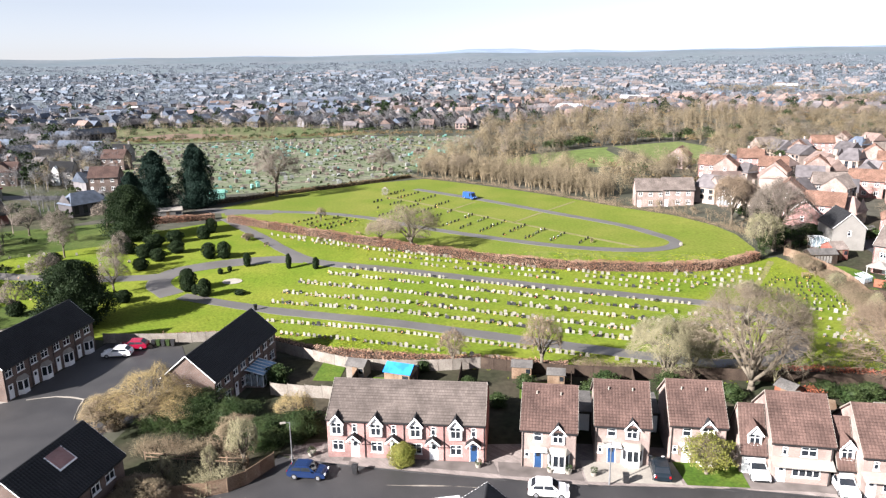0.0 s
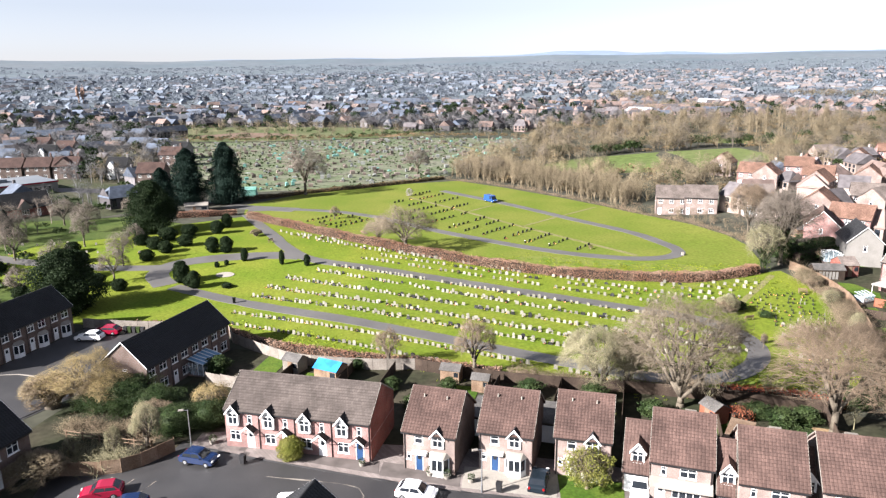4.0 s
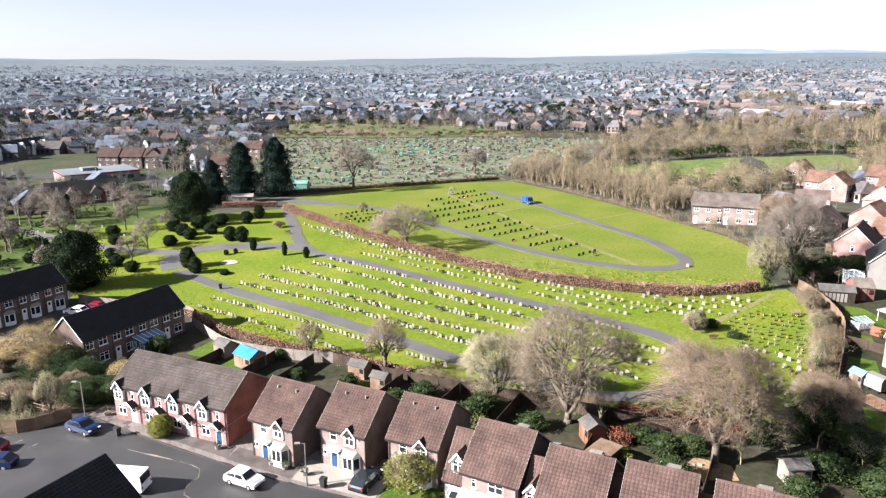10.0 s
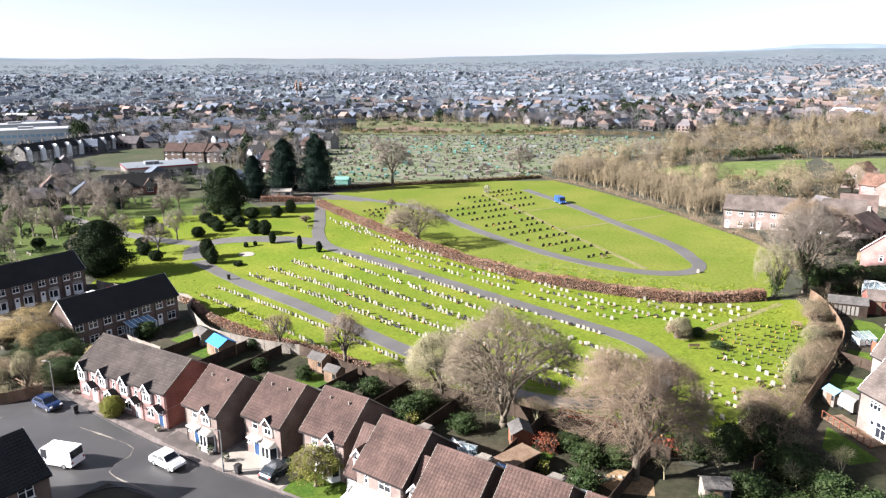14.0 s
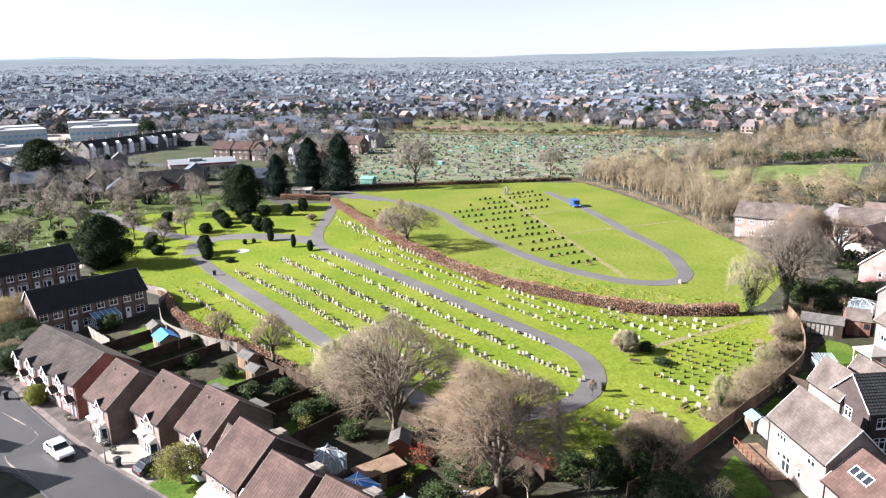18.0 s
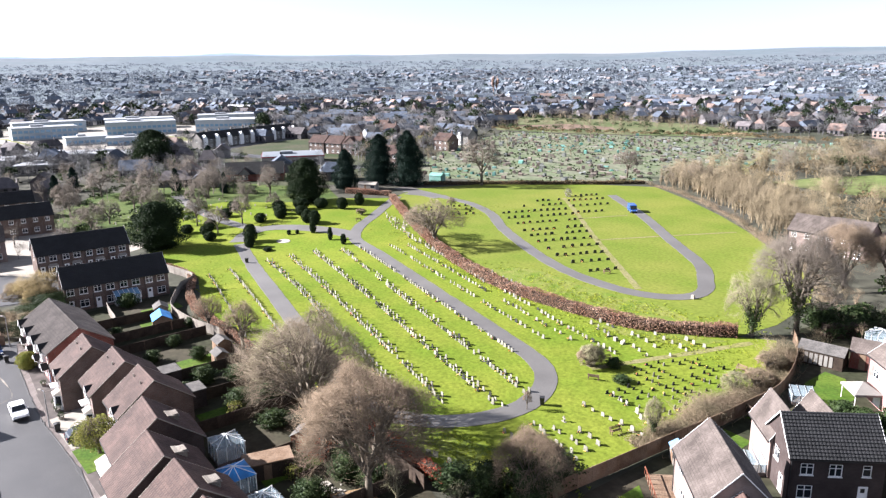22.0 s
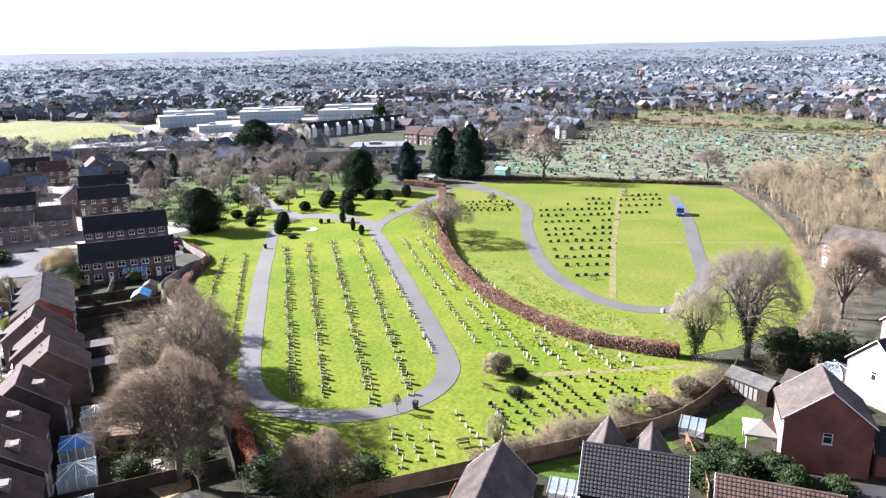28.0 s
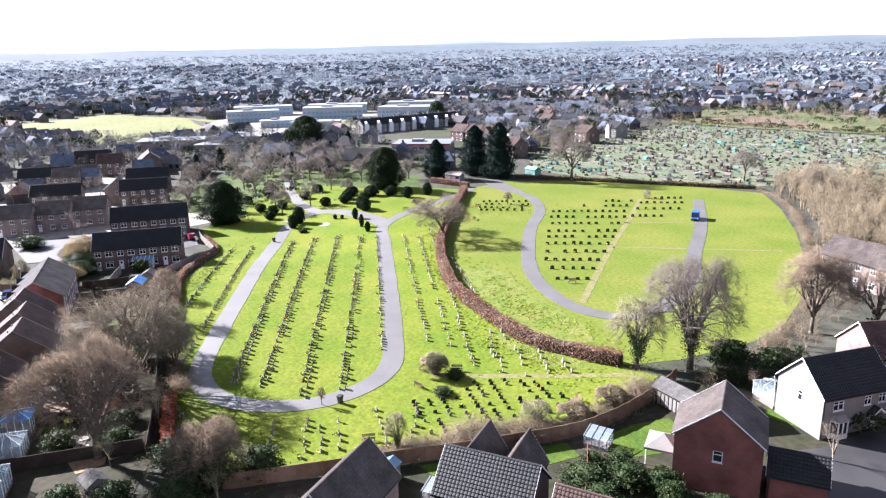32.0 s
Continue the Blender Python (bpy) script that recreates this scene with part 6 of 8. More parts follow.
KINDS = [plain_house(1, M_BUFF, M_ROOF["russet"], 8.0, 7.5, 5.0, 8.0, "buff brick house with russet tiled roof"),
         plain_house(2, M_PINK, M_ROOF["russet"], 9.0, 7.0, 5.0, 7.8, "pink brick house with russet tiled roof"),
         plain_house(3, M_BUFF, M_ROOF["grey"], 8.5, 7.0, 5.0, 7.8, "buff brick house with grey tiled roof"),
         plain_house(4, M_BROWN, M_ROOF["brown"], 9.5, 8.0, 5.2, 8.4, "dark red brick house with brown roof", True),
         plain_house(5, M_BROWN, M_ROOF["dark"], 14.0, 7.0, 5.0, 7.8, "brown brick terrace with dark slate roof"),
         plain_house(6, M_RENDER, M_ROOF["dark"], 8.0, 7.5, 5.0, 8.2, "white rendered house with slate roof", True)]
for u in (1.0,):
    b = B()
    b.prism([(u, 0.0), (u + 2.6, 0.0), (u + 2.6, 5.0), (u + 1.3, 6.9), (u, 5.0)], "y", -0.7, 2.8)
    part("gabled_bay", b, M_WHITE, KINDS[5], "white gabled bay")
taken = set()


def put(k, x, y, turn):
    ob = KINDS[k]
    if k not in taken:
        taken.add(k)
        ob.matrix_world = place(x, y, turn)
    else:
        copy_thing(ob, place(x, y, turn))


# backs of homes beyond the upper field
for k, x, y, turn in [(2, 55.2, 197.2, -8), (2, 62.4, 195.6, -8), (2, 77.0, 192.0, 6)]:
    put(k, x, y, turn)
for k, x, y, turn in [(0, 92, 262, 60), (1, 88, 240, -30), (0, 98, 232, 62), (1, 108, 256, -20), (0, 120, 258, 70), (1, 106, 234, -25), (0, 108, 218, 55), (2, 105, 196, -20), (1, 90, 172, -35), (0, 96, 184, 60), (2, 110, 188, 40), (1, 118, 202, -30),
                      (0, 128, 230, 60), (2, 134, 296, 10), (0, 146, 280, 60), (1, 160, 304, -15), (0, 182, 314, 50), (2, 190, 298, -20), (1, 152, 244, -30), (0, 166, 262, 60), (1, 136, 214, -20), (0, 150, 222, 60), (2, 172, 232, -20), (1, 128, 186, 60), (0, 190, 270, 30), (1, 205, 290, -10), (2, 146, 196, -30), (0, 118, 168, 50), (1, 106, 152, 60), (0, 112, 138, 40)]:
    put(k, x, y, turn)
# homes west of the court
for k, x, y, turn in [(4, -108, 64, 80), (2, -76, 57.5, 76), (2, -77.5, 66.5, 76), (2, -79, 75.5, 76), (4, -104, 88.5, 80), (2, -117, 86, -10), (4, -153, 58, 80), (2, -146, 69, 80), (2, -152, 75, 80), (4, -130, 92, 80), (3, -176, 84, 80), (3, -184, 100, 0), (4, -200, 76, 80)]:
    put(k, x, y, turn)
# brick and white rows beyond the gate
for k, x, y, turn in [(3, -184, 247, 12), (3, -174, 249.5, 12), (3, -164, 252, 12), (3, -156, 254, 102), *[(5, -243 - 1.9 * i, 222 + 8.3 * i, 103) for i in range(9)], (5, -143, 254, 8), (3, -142, 292, 0), (3, -120, 236, 10), (5, -206, 300, 15), (4, -176, 300, 10), (3, -210, 318, 0), (5, -150, 318, 0), (3, -236, 336, 0)]:
    put(k, x, y, turn)
hall = gable_house("brick_hall", "low red brick hall with dark roof and white gabled bays", 21.0, 8.0, 2.9, 6.6, M_RED, M_ROOF["dark"], front=[(W_, 2, 4, 0.8, 2.2), (W_, 6, 8, 0.8, 2.2), (W_, 13, 15, 0.8, 2.2), (D_, 17, 18, 0.1, 2.1)], left=[(W_, 3.4, 4.6, 0.9, 2.2)])
hall.matrix_world = place(-131, 170.5, 52)
for u in (5.2, 12.2):
    b = B()
    b.prism([(u, 2.4), (u + 3.6, 2.4), (u + 3.6, 3.0), (u + 1.8, 5.0), (u, 3.0)], "y", -0.5, 2.6)
    part("gabled_bay", b, M_RENDER, hall, "white rendered gabled bay")
    b = B()
    b.add([(u - 0.2, -0.7, 2.86), (u + 1.8, -0.7, 5.1), (u + 3.8, -0.7, 2.86), (u - 0.2, 2.6, 2.86), (u + 1.8, 2.6, 5.1), (u + 3.8, 2.6, 2.86), (u - 0.2, -0.7, 2.74), (u + 1.8, -0.7, 4.96), (u + 3.8, -0.7, 2.74), (u - 0.2, 2.6, 2.74), (u + 1.8, 2.6, 4.96), (u + 3.8, 2.6, 2.74)],
          [(0, 1, 4, 3), (1, 2, 5, 4), (6, 9, 10, 7), (7, 10, 11, 8), (0, 6, 7, 1), (1, 7, 8, 2), (3, 4, 10, 9), (4, 5, 11, 10)])
    part("bay_roof", b, M_ROOF["brown"], hall)

# ---- fences, sheds, vehicles and street things ----
def fence(pts, h, material, label, panel=1.83, parent_name="fence"):
    """Posts and panels along a line, each panel a part."""
    c, d = curve(pts, panel)
    ob = thing(parent_name, label, "fence")
    pan = B()
    pan.box(0, 1, -0.02, 0.02, 0, 1)
    pm = mesh_of("panel", *joined_boxes(h), material)
    post = mesh_of("post", *post_shape(h), material)
    for i in range(len(c)):
        p = new("post", post)
        p.parent = ob
        p.matrix_basis = pose(c[i][0], c[i][1], float(gz(*c[i])) - 0.1)
        if i + 1 < len(c):
            q = new("panel", pm)
            q.parent = ob
            e = c[i + 1] - c[i]
            q.matrix_basis = pose(c[i][0], c[i][1], float(gz(*c[i])), 0, 0, math.degrees(math.atan2(e[1], e[0]))) @ Matrix.Diagonal((float(np.linalg.norm(e)) / 1.83, 1, 1, 1))
    return ob


def joined_boxes(h):
    """One lapped panel: a stepped outline pushed along its length."""
    o = []
    n = 10
    for i in range(n):
        o += [(0.03, 0.05 + (h - 0.1) * i / n), (0.012, 0.05 + (h - 0.1) * (i + 1) / n)]
    o += [(0.03, h - 0.05), (0.03, h), (-0.03, h), (-0.03, h - 0.05), (-0.015, h - 0.06), (-0.015, 0.05)]
    b = B().prism(o, "x", 0.04, 1.79)
    return b.v, b.f


def post_shape(h):
    b = B().box(-0.05, 0.05, -0.05, 0.05, -0.2, h + 0.2, 0.0)
    b.v = [(x * (0.6 if z > 0 else 1), y * (0.6 if z > 0 else 1), z) for x, y, z in b.v]
    return b.v, b.f


fence([(73, 145), (74.6, 141.5), (76.4, 134.5), (77, 127), (75.6, 119.5), (74.2, 113), (72.6, 107), (71, 100.5), (69.6, 95), (68, 89), (66, 84)], 1.8, M_WOOD, "weathered lapped fence along the cemetery")
fence([(-25.6, 99.6), (-19, 95), (-12, 91), (-3, 89.8), (5, 90.5)], 1.7, M_GREYWOOD, "grey timber fence behind the gardens")
fence([(-54, 104.2), (-44, 103.8), (-30, 104.3), (-25.6, 99.6)], 1.7, M_GREYWOOD, "grey timber fence round the parking court")
fence([(5, 90.5), (14, 88), (24, 86.6), (34, 86), (46, 84.6), (58, 82.6)], 1.7, M_DARKWOOD, "dark lapped fence behind the gardens")
for x0, y0, x1, y1 in [(-13.4, 77, -11.5, 89.5), (-5, 76, -3.5, 89), (0.8, 75.5, 2.4, 89.6), (14.6, 74, 17, 87), (22.8, 74, 25, 86.4), (31, 73, 33, 86), (41.6, 71, 43.6, 84.8), (53, 66, 56, 82.4)]:
    fence([(x0, y0), ((x0 + x1) / 2, (y0 + y1) / 2), (x1, y1)], 1.6, M_DARKWOOD, "dark lapped fence between back gardens")
fence([(-22.8, 84.3), (-18, 83), (-13.5, 82)], 1.8, M_GREYWOOD, "pale board fence beside the terrace")


def rail_fence(a, b, label):
    """Posts with two open rails."""
    ob = thing("rail_fence", label, "fence")
    a, b = Vector(a), Vector(b)
    n = max(2, round((b - a).length / 2.4))
    pts = [gp(*(a + (b - a) * (i / n))) for i in range(n + 1)]
    for p in pts:
        part("post", B().box(p.x - 0.06, p.x + 0.06, p.y - 0.06, p.y + 0.06, p.z - 0.3, p.z + 1.1), M_WOOD, ob)
    for p, q in zip(pts, pts[1:]):
        for h in (0.45, 0.9):
            part("rail", B().tube((p.x, p.y, p.z + h), (q.x, q.y, q.z + h), 0.06, 0.06, 4), M_WOOD, ob)


rail_fence((-33.2, 69.4), (-21.2, 67.2), "pale timber post and rail fence by the shrubs")
fence([(-31, 61.2), (-22, 62.4), (-18.3, 66.8)], 1.7, M_WOOD, "brown board fence beside the parking")
fence([(75.6, 119.5), (78.5, 118), (81, 116)], 1.5, M_DARKWOOD, "lapped fence between estate gardens")
fence([(80.4, 125.0), (82.6, 123.2), (84.8, 121.5)], 1.6, M_REDWOOD, "short red-brown garden fence")
fence([(85, 121.5), (88, 118.5), (90.5, 116)], 1.7, M_WOOD, "brown fence behind the estate houses")


def shed(label, x, y, turn, w, d, h, wallm, roofm, door=True, group=""):
    ob = thing("shed", label, "shed", place(x, y, turn), group)
    b = B().box(0, w, 0, d, -0.2, h)
    b.add([(0, 0, h), (0, d, h), (0, d / 2, h + d * 0.28), (w, 0, h), (w, d, h), (w, d / 2, h + d * 0.28)], [(0, 1, 2), (3, 5, 4)])
    part("wall", b, wallm, ob)
    k = d * 0.28
    b = B().prism([(-0.15, h - 0.06), (d / 2, h + k + 0.02), (d + 0.15, h - 0.06), (d + 0.15, h), (d / 2, h + k + 0.1), (-0.15, h)], "x", -0.15, w + 0.15)
    part("roof", b, roofm, ob)
    if door:
        part("door", B().box(w * 0.35, w * 0.35 + 0.75, -0.04, -0.002, 0.05, h - 0.15), M_WOOD, ob)
        part("window", B().box(w * 0.72, w * 0.95, -0.03, -0.002, h * 0.5, h * 0.85), M_GLASS, ob)
    return ob


shed("timber summerhouse with bright blue roof", -8.0, 85.6, -20, 3.6, 2.8, 2.0, M_WOOD, M_BLUEFELT)
shed("grey garden shed with felt roof", -13.4, 88.4, -20, 2.6, 2.2, 1.9, M_GREYWOOD, M_FELT)
shed("small brown garden shed with felt roof", 13.4, 84.4, -10, 2.2, 1.8, 1.8, M_WOOD, M_FELT)
shed("dark garden shed behind the houses", 9.0, 87.0, -10, 2.6, 2.0, 1.8, M_WOOD, M_FELT)
shed("red painted garden shed with felt roof", 41.0, 80.0, -60, 2.4, 2.2, 2.0, M_REDWOOD, M_FELT)
OUT = shed("long dark timber outbuilding with white panels", 75.5, 138.75, 1, 5.6, 3.0, 2.1, M_DARKWOOD, M_FELT, False)
for i in range(6):
    part("white_panel", B().box(0.85 + 0.62 * i, 1.28 + 0.62 * i, -0.05, -0.002, 0.25, 1.75), M_RENDER, OUT, "white painted panel")
shed("red brick garden building with tiled roof", 81.4, 140.8, 8, 3.2, 4.4, 2.4, M_RED, M_ROOF["grey"])
shed("white site hut with flat roof", -78.4, 189.4, 22, 6.4, 2.6, 2.3, M_RENDER, M_PALE)
shed("teal green sheet-clad shed", -74, 219, 10, 5.0, 3.0, 2.2, M_TEAL, M_TEAL, False)
shed("brown garden shed by the estate", 99, 158, 30, 2.6, 2.0, 1.9, M_WOOD, M_FELT)
shed("brown garden shed by the field", 83, 170, 20, 3.0, 2.2, 1.9, M_WOOD, M_FELT)
shed("small grey shed in the back garden", 62, 76, 20, 2.4, 2.0, 1.9, M_GREYWOOD, M_FELT)


def garage(x, y, turn):
    """A small brick garage with a pale blue-white door and a flat felt roof."""
    ob = thing("garage", "small brick garage with a pale door between the houses", "garage", place(x, y, turn))
    part("wall", B().box(0, 2.7, 0, 5.2, -0.3, 2.35), M_DARKBRICK, ob)
    part("roof", B().box(-0.1, 2.8, -0.15, 5.3, 2.36, 2.5), M_FELT, ob)
    b = B().box(0.2, 2.5, -0.06, -0.004, 0.05, 2.1)
    for k in range(1, 6):
        b.box(0.2, 2.5, -0.075, -0.06, 0.05 + 0.34 * k, 0.07 + 0.34 * k)
    part("door", b, M_WHITE, ob)


garage(14.0, 73.2, -9)
garage(21.6, 72.6, -9)


def conservatory(label, x, y, turn, w, d, h, roofm, slope=0.5, hip=False, framem=None):
    framem = framem or M_WHITE
    """White frame posts, clear panes and a lean-to or pointed glazed roof."""
    ob = thing("conservatory", label, "conservatory", place(x, y, turn))
    part("dwarf_wall", B().box(0, w, 0, d, -0.2, 0.45), M_BUFF, ob)
    n, m = max(2, int(w / 0.8)), max(2, int(d / 0.8))
    for i in range(n + 1):
        for yy in (0, d):
            part("post", B().box(w * i / n - 0.04, w * i / n + 0.04, yy - 0.04, yy + 0.04, 0.45, h), framem, ob)
    for j in range(1, m):
        for xx in (0, w):
            part("post", B().box(xx - 0.04, xx + 0.04, d * j / m - 0.04, d * j / m + 0.04, 0.45, h), framem, ob)
    for p in ((0, w, -0.01, 0.01), (0, w, d - 0.01, d + 0.01), (-0.01, 0.01, 0, d), (w - 0.01, w + 0.01, 0, d)):
        part("pane", B().box(*p, 0.45, h), M_CLEAR, ob)
    top = (w / 2, d / 2, h + slope)
    corners = [(-0.1, -0.1, h), (w + 0.1, -0.1, h), (w + 0.1, d + 0.1, h), (-0.1, d + 0.1, h)]
    b = B()
    if hip:
        b.add(corners + [top], [(0, 1, 4), (1, 2, 4), (2, 3, 4), (3, 0, 4)])
        bars = [(c, top) for c in corners] + [(((a[0] + c[0]) / 2, (a[1] + c[1]) / 2, h), top) for a, c in zip(corners, corners[1:] + corners[:1])]
    else:
        hi = [(-0.1, d + 0.1, h + slope), (w + 0.1, d + 0.1, h + slope)]
        b.add([corners[0], corners[1], hi[1], hi[0]], [(0, 1, 2, 3)])
        bars = [((w * i / n, -0.1, h), (w * i / n, d + 0.1, h + slope)) for i in range(n + 1)]
    part("roof_pane", b, roofm, ob)
    for p, q in bars:
        part("glazing_bar", B().tube((p[0], p[1], p[2] + 0.03), (q[0], q[1], q[2] + 0.03), 0.045, 0.045, 6), framem, ob)
    return ob


conservatory("white lean-to conservatory with blue-tinted roof", -23.9, 86.8, 79, 4.2, 2.6, 2.1, M_SKYBLUE, 0.6)
bpy.data.objects["conservatory"].matrix_world = pose(-24.3, 86.6, -2.15, 0, 0, 79)
conservatory("white glazed conservatory behind the house", 36.2, 71.4, -11, 3.0, 3.0, 2.2, M_CLEAR, 0.7, True)
conservatory("white conservatory with blue roof panes", 42.4, 68.5, -10, 3.2, 3.2, 2.2, M_BLUEFELT, 0.7, True)
conservatory("white conservatory with pointed glass roof", 48.6, 67.6, -8, 3.4, 3.4, 2.2, M_CLEAR, 0.9, True)
conservatory("white conservatory with pointed glass roof", 55.6, 66.6, -9, 3.2, 3.2, 2.2, M_CLEAR, 0.9, True)
conservatory("white conservatory beside the rendered house", 81.2, 149.4, -10, 3.4, 3.0, 2.2, M_CLEAR, 0.6, True)
conservatory("small greenhouse on the garden lawn", 79.0, 125.6, 30, 2.6, 1.9, 1.4, M_CLEAR, 0.5, False, M_STEEL)
conservatory("low glasshouse in the estate garden", 79.6, 105.6, 38, 3.2, 2.0, 1.4, M_CLEAR, 0.4, False, M_STEEL)
conservatory("white conservatory behind the brick homes", 76.5, 190.6, -8, 4.2, 2.8, 2.2, M_CLEAR, 0.8, True)


def gazebo(x, y, turn):
    ob = thing("gazebo", "white fabric garden gazebo on posts", "gazebo", place(x, y, turn))
    for px in (0, 3.4):
        for py in (0, 3.0):
            part("post", B().tube((px, py, 0), (px, py, 2.1), 0.05, 0.05, 8), M_WHITE, ob)
    b = B().add([(-0.2, -0.2, 2.05), (3.6, -0.2, 2.05), (3.6, 3.2, 2.05), (-0.2, 3.2, 2.05), (1.7, 1.5, 3.0), (-0.2, -0.2, 1.8), (3.6, -0.2, 1.8), (3.6, 3.2, 1.8), (-0.2, 3.2, 1.8)],
                [(0, 1, 4), (1, 2, 4), (2, 3, 4), (3, 0, 4), (5, 6, 1, 0), (6, 7, 2, 1), (7, 8, 3, 2), (8, 5, 0, 3)])
    part("canopy", b, M_RENDER, ob)


gazebo(82.9, 131.6, -52)


# ---- vehicles ----
def car(label, paint, x, y, turn, length=4.2, wide=1.75, high=1.5, van=False):
    """A car of shaped side outline with inset glass, wheels and lamps."""
    ob = thing("van" if van else "car", label, "van" if van else "car", place(x, y, turn, 0.05))
    L, H = length, high
    low = [(0.0, 0.35), (0.05, 0.68), (0.25 * L * 0.4, 0.86), (0.27 * L, 0.95), (0.97 * L, 0.97), (L, 0.8), (L, 0.38), (0.95 * L, 0.28), (0.05 * L, 0.28)]
    n = len(low)
    ys = [(-wide / 2, 0.93), (-wide / 2 + 0.08, 1.0), (wide / 2 - 0.08, 1.0), (wide / 2, 0.93)]
    v, f = [], []
    for yy, s in ys:
        v += [(L / 2 + (px - L / 2) * (0.985 if s < 1 else 1), yy, 0.62 + (pz - 0.62) * s) for px, pz in low]
    for k in range(3):
        f += [(k * n + i, k * n + (i + 1) % n, (k + 1) * n + (i + 1) % n, (k + 1) * n + i) for i in range(n)]
    f += [tuple(range(n)), tuple(range(3 * n, 4 * n))[::-1]]
    part("body", (v, f), paint, ob)
    if van:
        prof = [(0.14 * L, 0.9), (0.24 * L, H * 0.93), (0.30 * L, H), (0.97 * L, H), (0.995 * L, 0.9)]
    else:
        prof = [(0.25 * L, 0.93), (0.42 * L, H - 0.06), (0.50 * L, H), (0.80 * L, H - 0.03), (0.97 * L, 0.95)]
    t = 0.16 if not van else 0.08
    b = B()
    m = len(prof)
    v = [(px, -wide / 2 + (0.05 if pz < 1 else t), pz) for px, pz in prof] + [(px, wide / 2 - (0.05 if pz < 1 else t), pz) for px, pz in prof]
    b.add(v, [tuple(range(m))[::-1], tuple(range(m, 2 * m))] + [(i, (i + 1) % m, m + (i + 1) % m, m + i) for i in range(m)])
    part("cabin", b, paint, ob)

    def glass(name, q, off):
        b = B()
        q = [Vector(p) for p in q]
        nn = (q[1] - q[0]).cross(q[2] - q[0]).normalized() * off
        b.add([tuple(p) for p in q] + [tuple(p + nn) for p in q], [(0, 1, 2, 3), (7, 6, 5, 4), (0, 4, 5, 1), (1, 5, 6, 2), (2, 6, 7, 3), (3, 7, 4, 0)])
        part(name, b, M_GLASS, ob)
    a, c = prof[0], prof[1]
    w0, w1 = wide / 2 - 0.14, wide / 2 - t - 0.06

    def on(p, q, s):
        return (p[0] + (q[0] - p[0]) * s, p[1] + (q[1] - p[1]) * s)
    lo, hi = on(a, c, 0.12), on(a, c, 0.94)
    glass("windscreen", [(lo[0], -w0, lo[1]), (lo[0], w0, lo[1]), (hi[0], w1, hi[1]), (hi[0], -w1, hi[1])], -0.012)
    lo, hi = on(prof[4], prof[3], 0.25), on(prof[4], prof[3], 0.9)
    glass("rear_window", [(lo[0], w0, lo[1]), (lo[0], -w0, lo[1]), (hi[0], -w1, hi[1]), (hi[0], w1, hi[1])], -0.012)
    top, bot = H - 0.13, 0.98
    x0, x1 = 0.36 * L, (0.50 * L if van else 0.88 * L)
    for s in (-1, 1):
        yb, yt = s * (wide / 2 - 0.048), s * (wide / 2 - t - 0.0)
        mid_x = (x0 + x1) / 2
        for p0, p1 in ((x0, mid_x - 0.03), (mid_x + 0.03, x1)) if not van else ((0.26 * L, 0.40 * L),):
            glass("side_window", [(p0 + 0.0, yb, bot), (p1, yb, bot), (p1 - (0.18 if p1 == x1 and not van else 0), yt, top), (p0 + (0.25 if p0 == x0 else 0), yt, top)], 0.014 * -s)
    for wx in (0.19 * L, 0.80 * L):
        for s in (-1, 1):
            y0 = s * (wide / 2 - 0.1)
            b = B()
            b.tube((wx, y0 - 0.1 * s, 0.3), (wx, y0 + 0.115 * s, 0.3), 0.31, 0.31, 16)
            tyre = part("wheel", b, M_TYRE, ob)
            part("rim", B().tube((wx, y0 + 0.112 * s, 0.3), (wx, y0 + 0.125 * s, 0.3), 0.2, 0.17, 12), M_STEEL, tyre)
    for s in (-1, 1):
        part("headlight", B().box(0.0, 0.14, s * wide * 0.36 - 0.17, s * wide * 0.36 + 0.17, 0.62, 0.78, 0.02), M_LAMP, ob)
        part("tail_light", B().box(L - 0.07, L + 0.012, s * wide * 0.4 - 0.1, s * wide * 0.4 + 0.1, 0.68, 0.92, 0.01), M_TAIL, ob)
        part("mirror", B().box(0.33 * L, 0.33 * L + 0.12, s * (wide / 2 + 0.09) - 0.09, s * (wide / 2 + 0.09) + 0.09, 0.95, 1.08, 0.02), paint, ob)
    part("bumper", B().box(-0.03, 0.1, -wide * 0.44, wide * 0.44, 0.3, 0.46, 0.02), M_BLACK, ob)
    return ob


car("dark blue hatchback parked at the kerb", M_PAINT["blue"], -12.2, 64.2, 172, 4.1)
car("white hatchback on the street", M_PAINT["white"], 12.0, 60.2, 172, 4.0)
car("black car on the driveway", M_PAINT["black"], 22.2, 66.0, 262, 4.2)
car("white hatchback on the driveway", M_PAINT["white"], 31.4, 61.6, 82, 4.1)
car("white car on the driveway", M_PAINT["white"], 38.6, 58.6, 80, 4.2)
car("white saloon in the parking court", M_PAINT["white"], -51.6, 98.8, 5, 4.3)
car("red estate car in the parking court", M_PAINT["red"], -50.4, 101.6, 5, 4.4)
car("red hatchback in the parking bay", M_PAINT["red"], -23.5, 57.5, 20, 4.1)
car("dark blue car in the parking bay", M_PAINT["blue"], -19.5, 55.2, 20, 4.1)
car("white panel van beside the house", M_PAINT["white"], -3.6, 55.6, 10, 5.2, 1.95, 2.1, True)
car("blue van on the cemetery road", M_PAINT["van"], 10.2, 213.6, 130, 5.0, 1.9, 2.1, True)


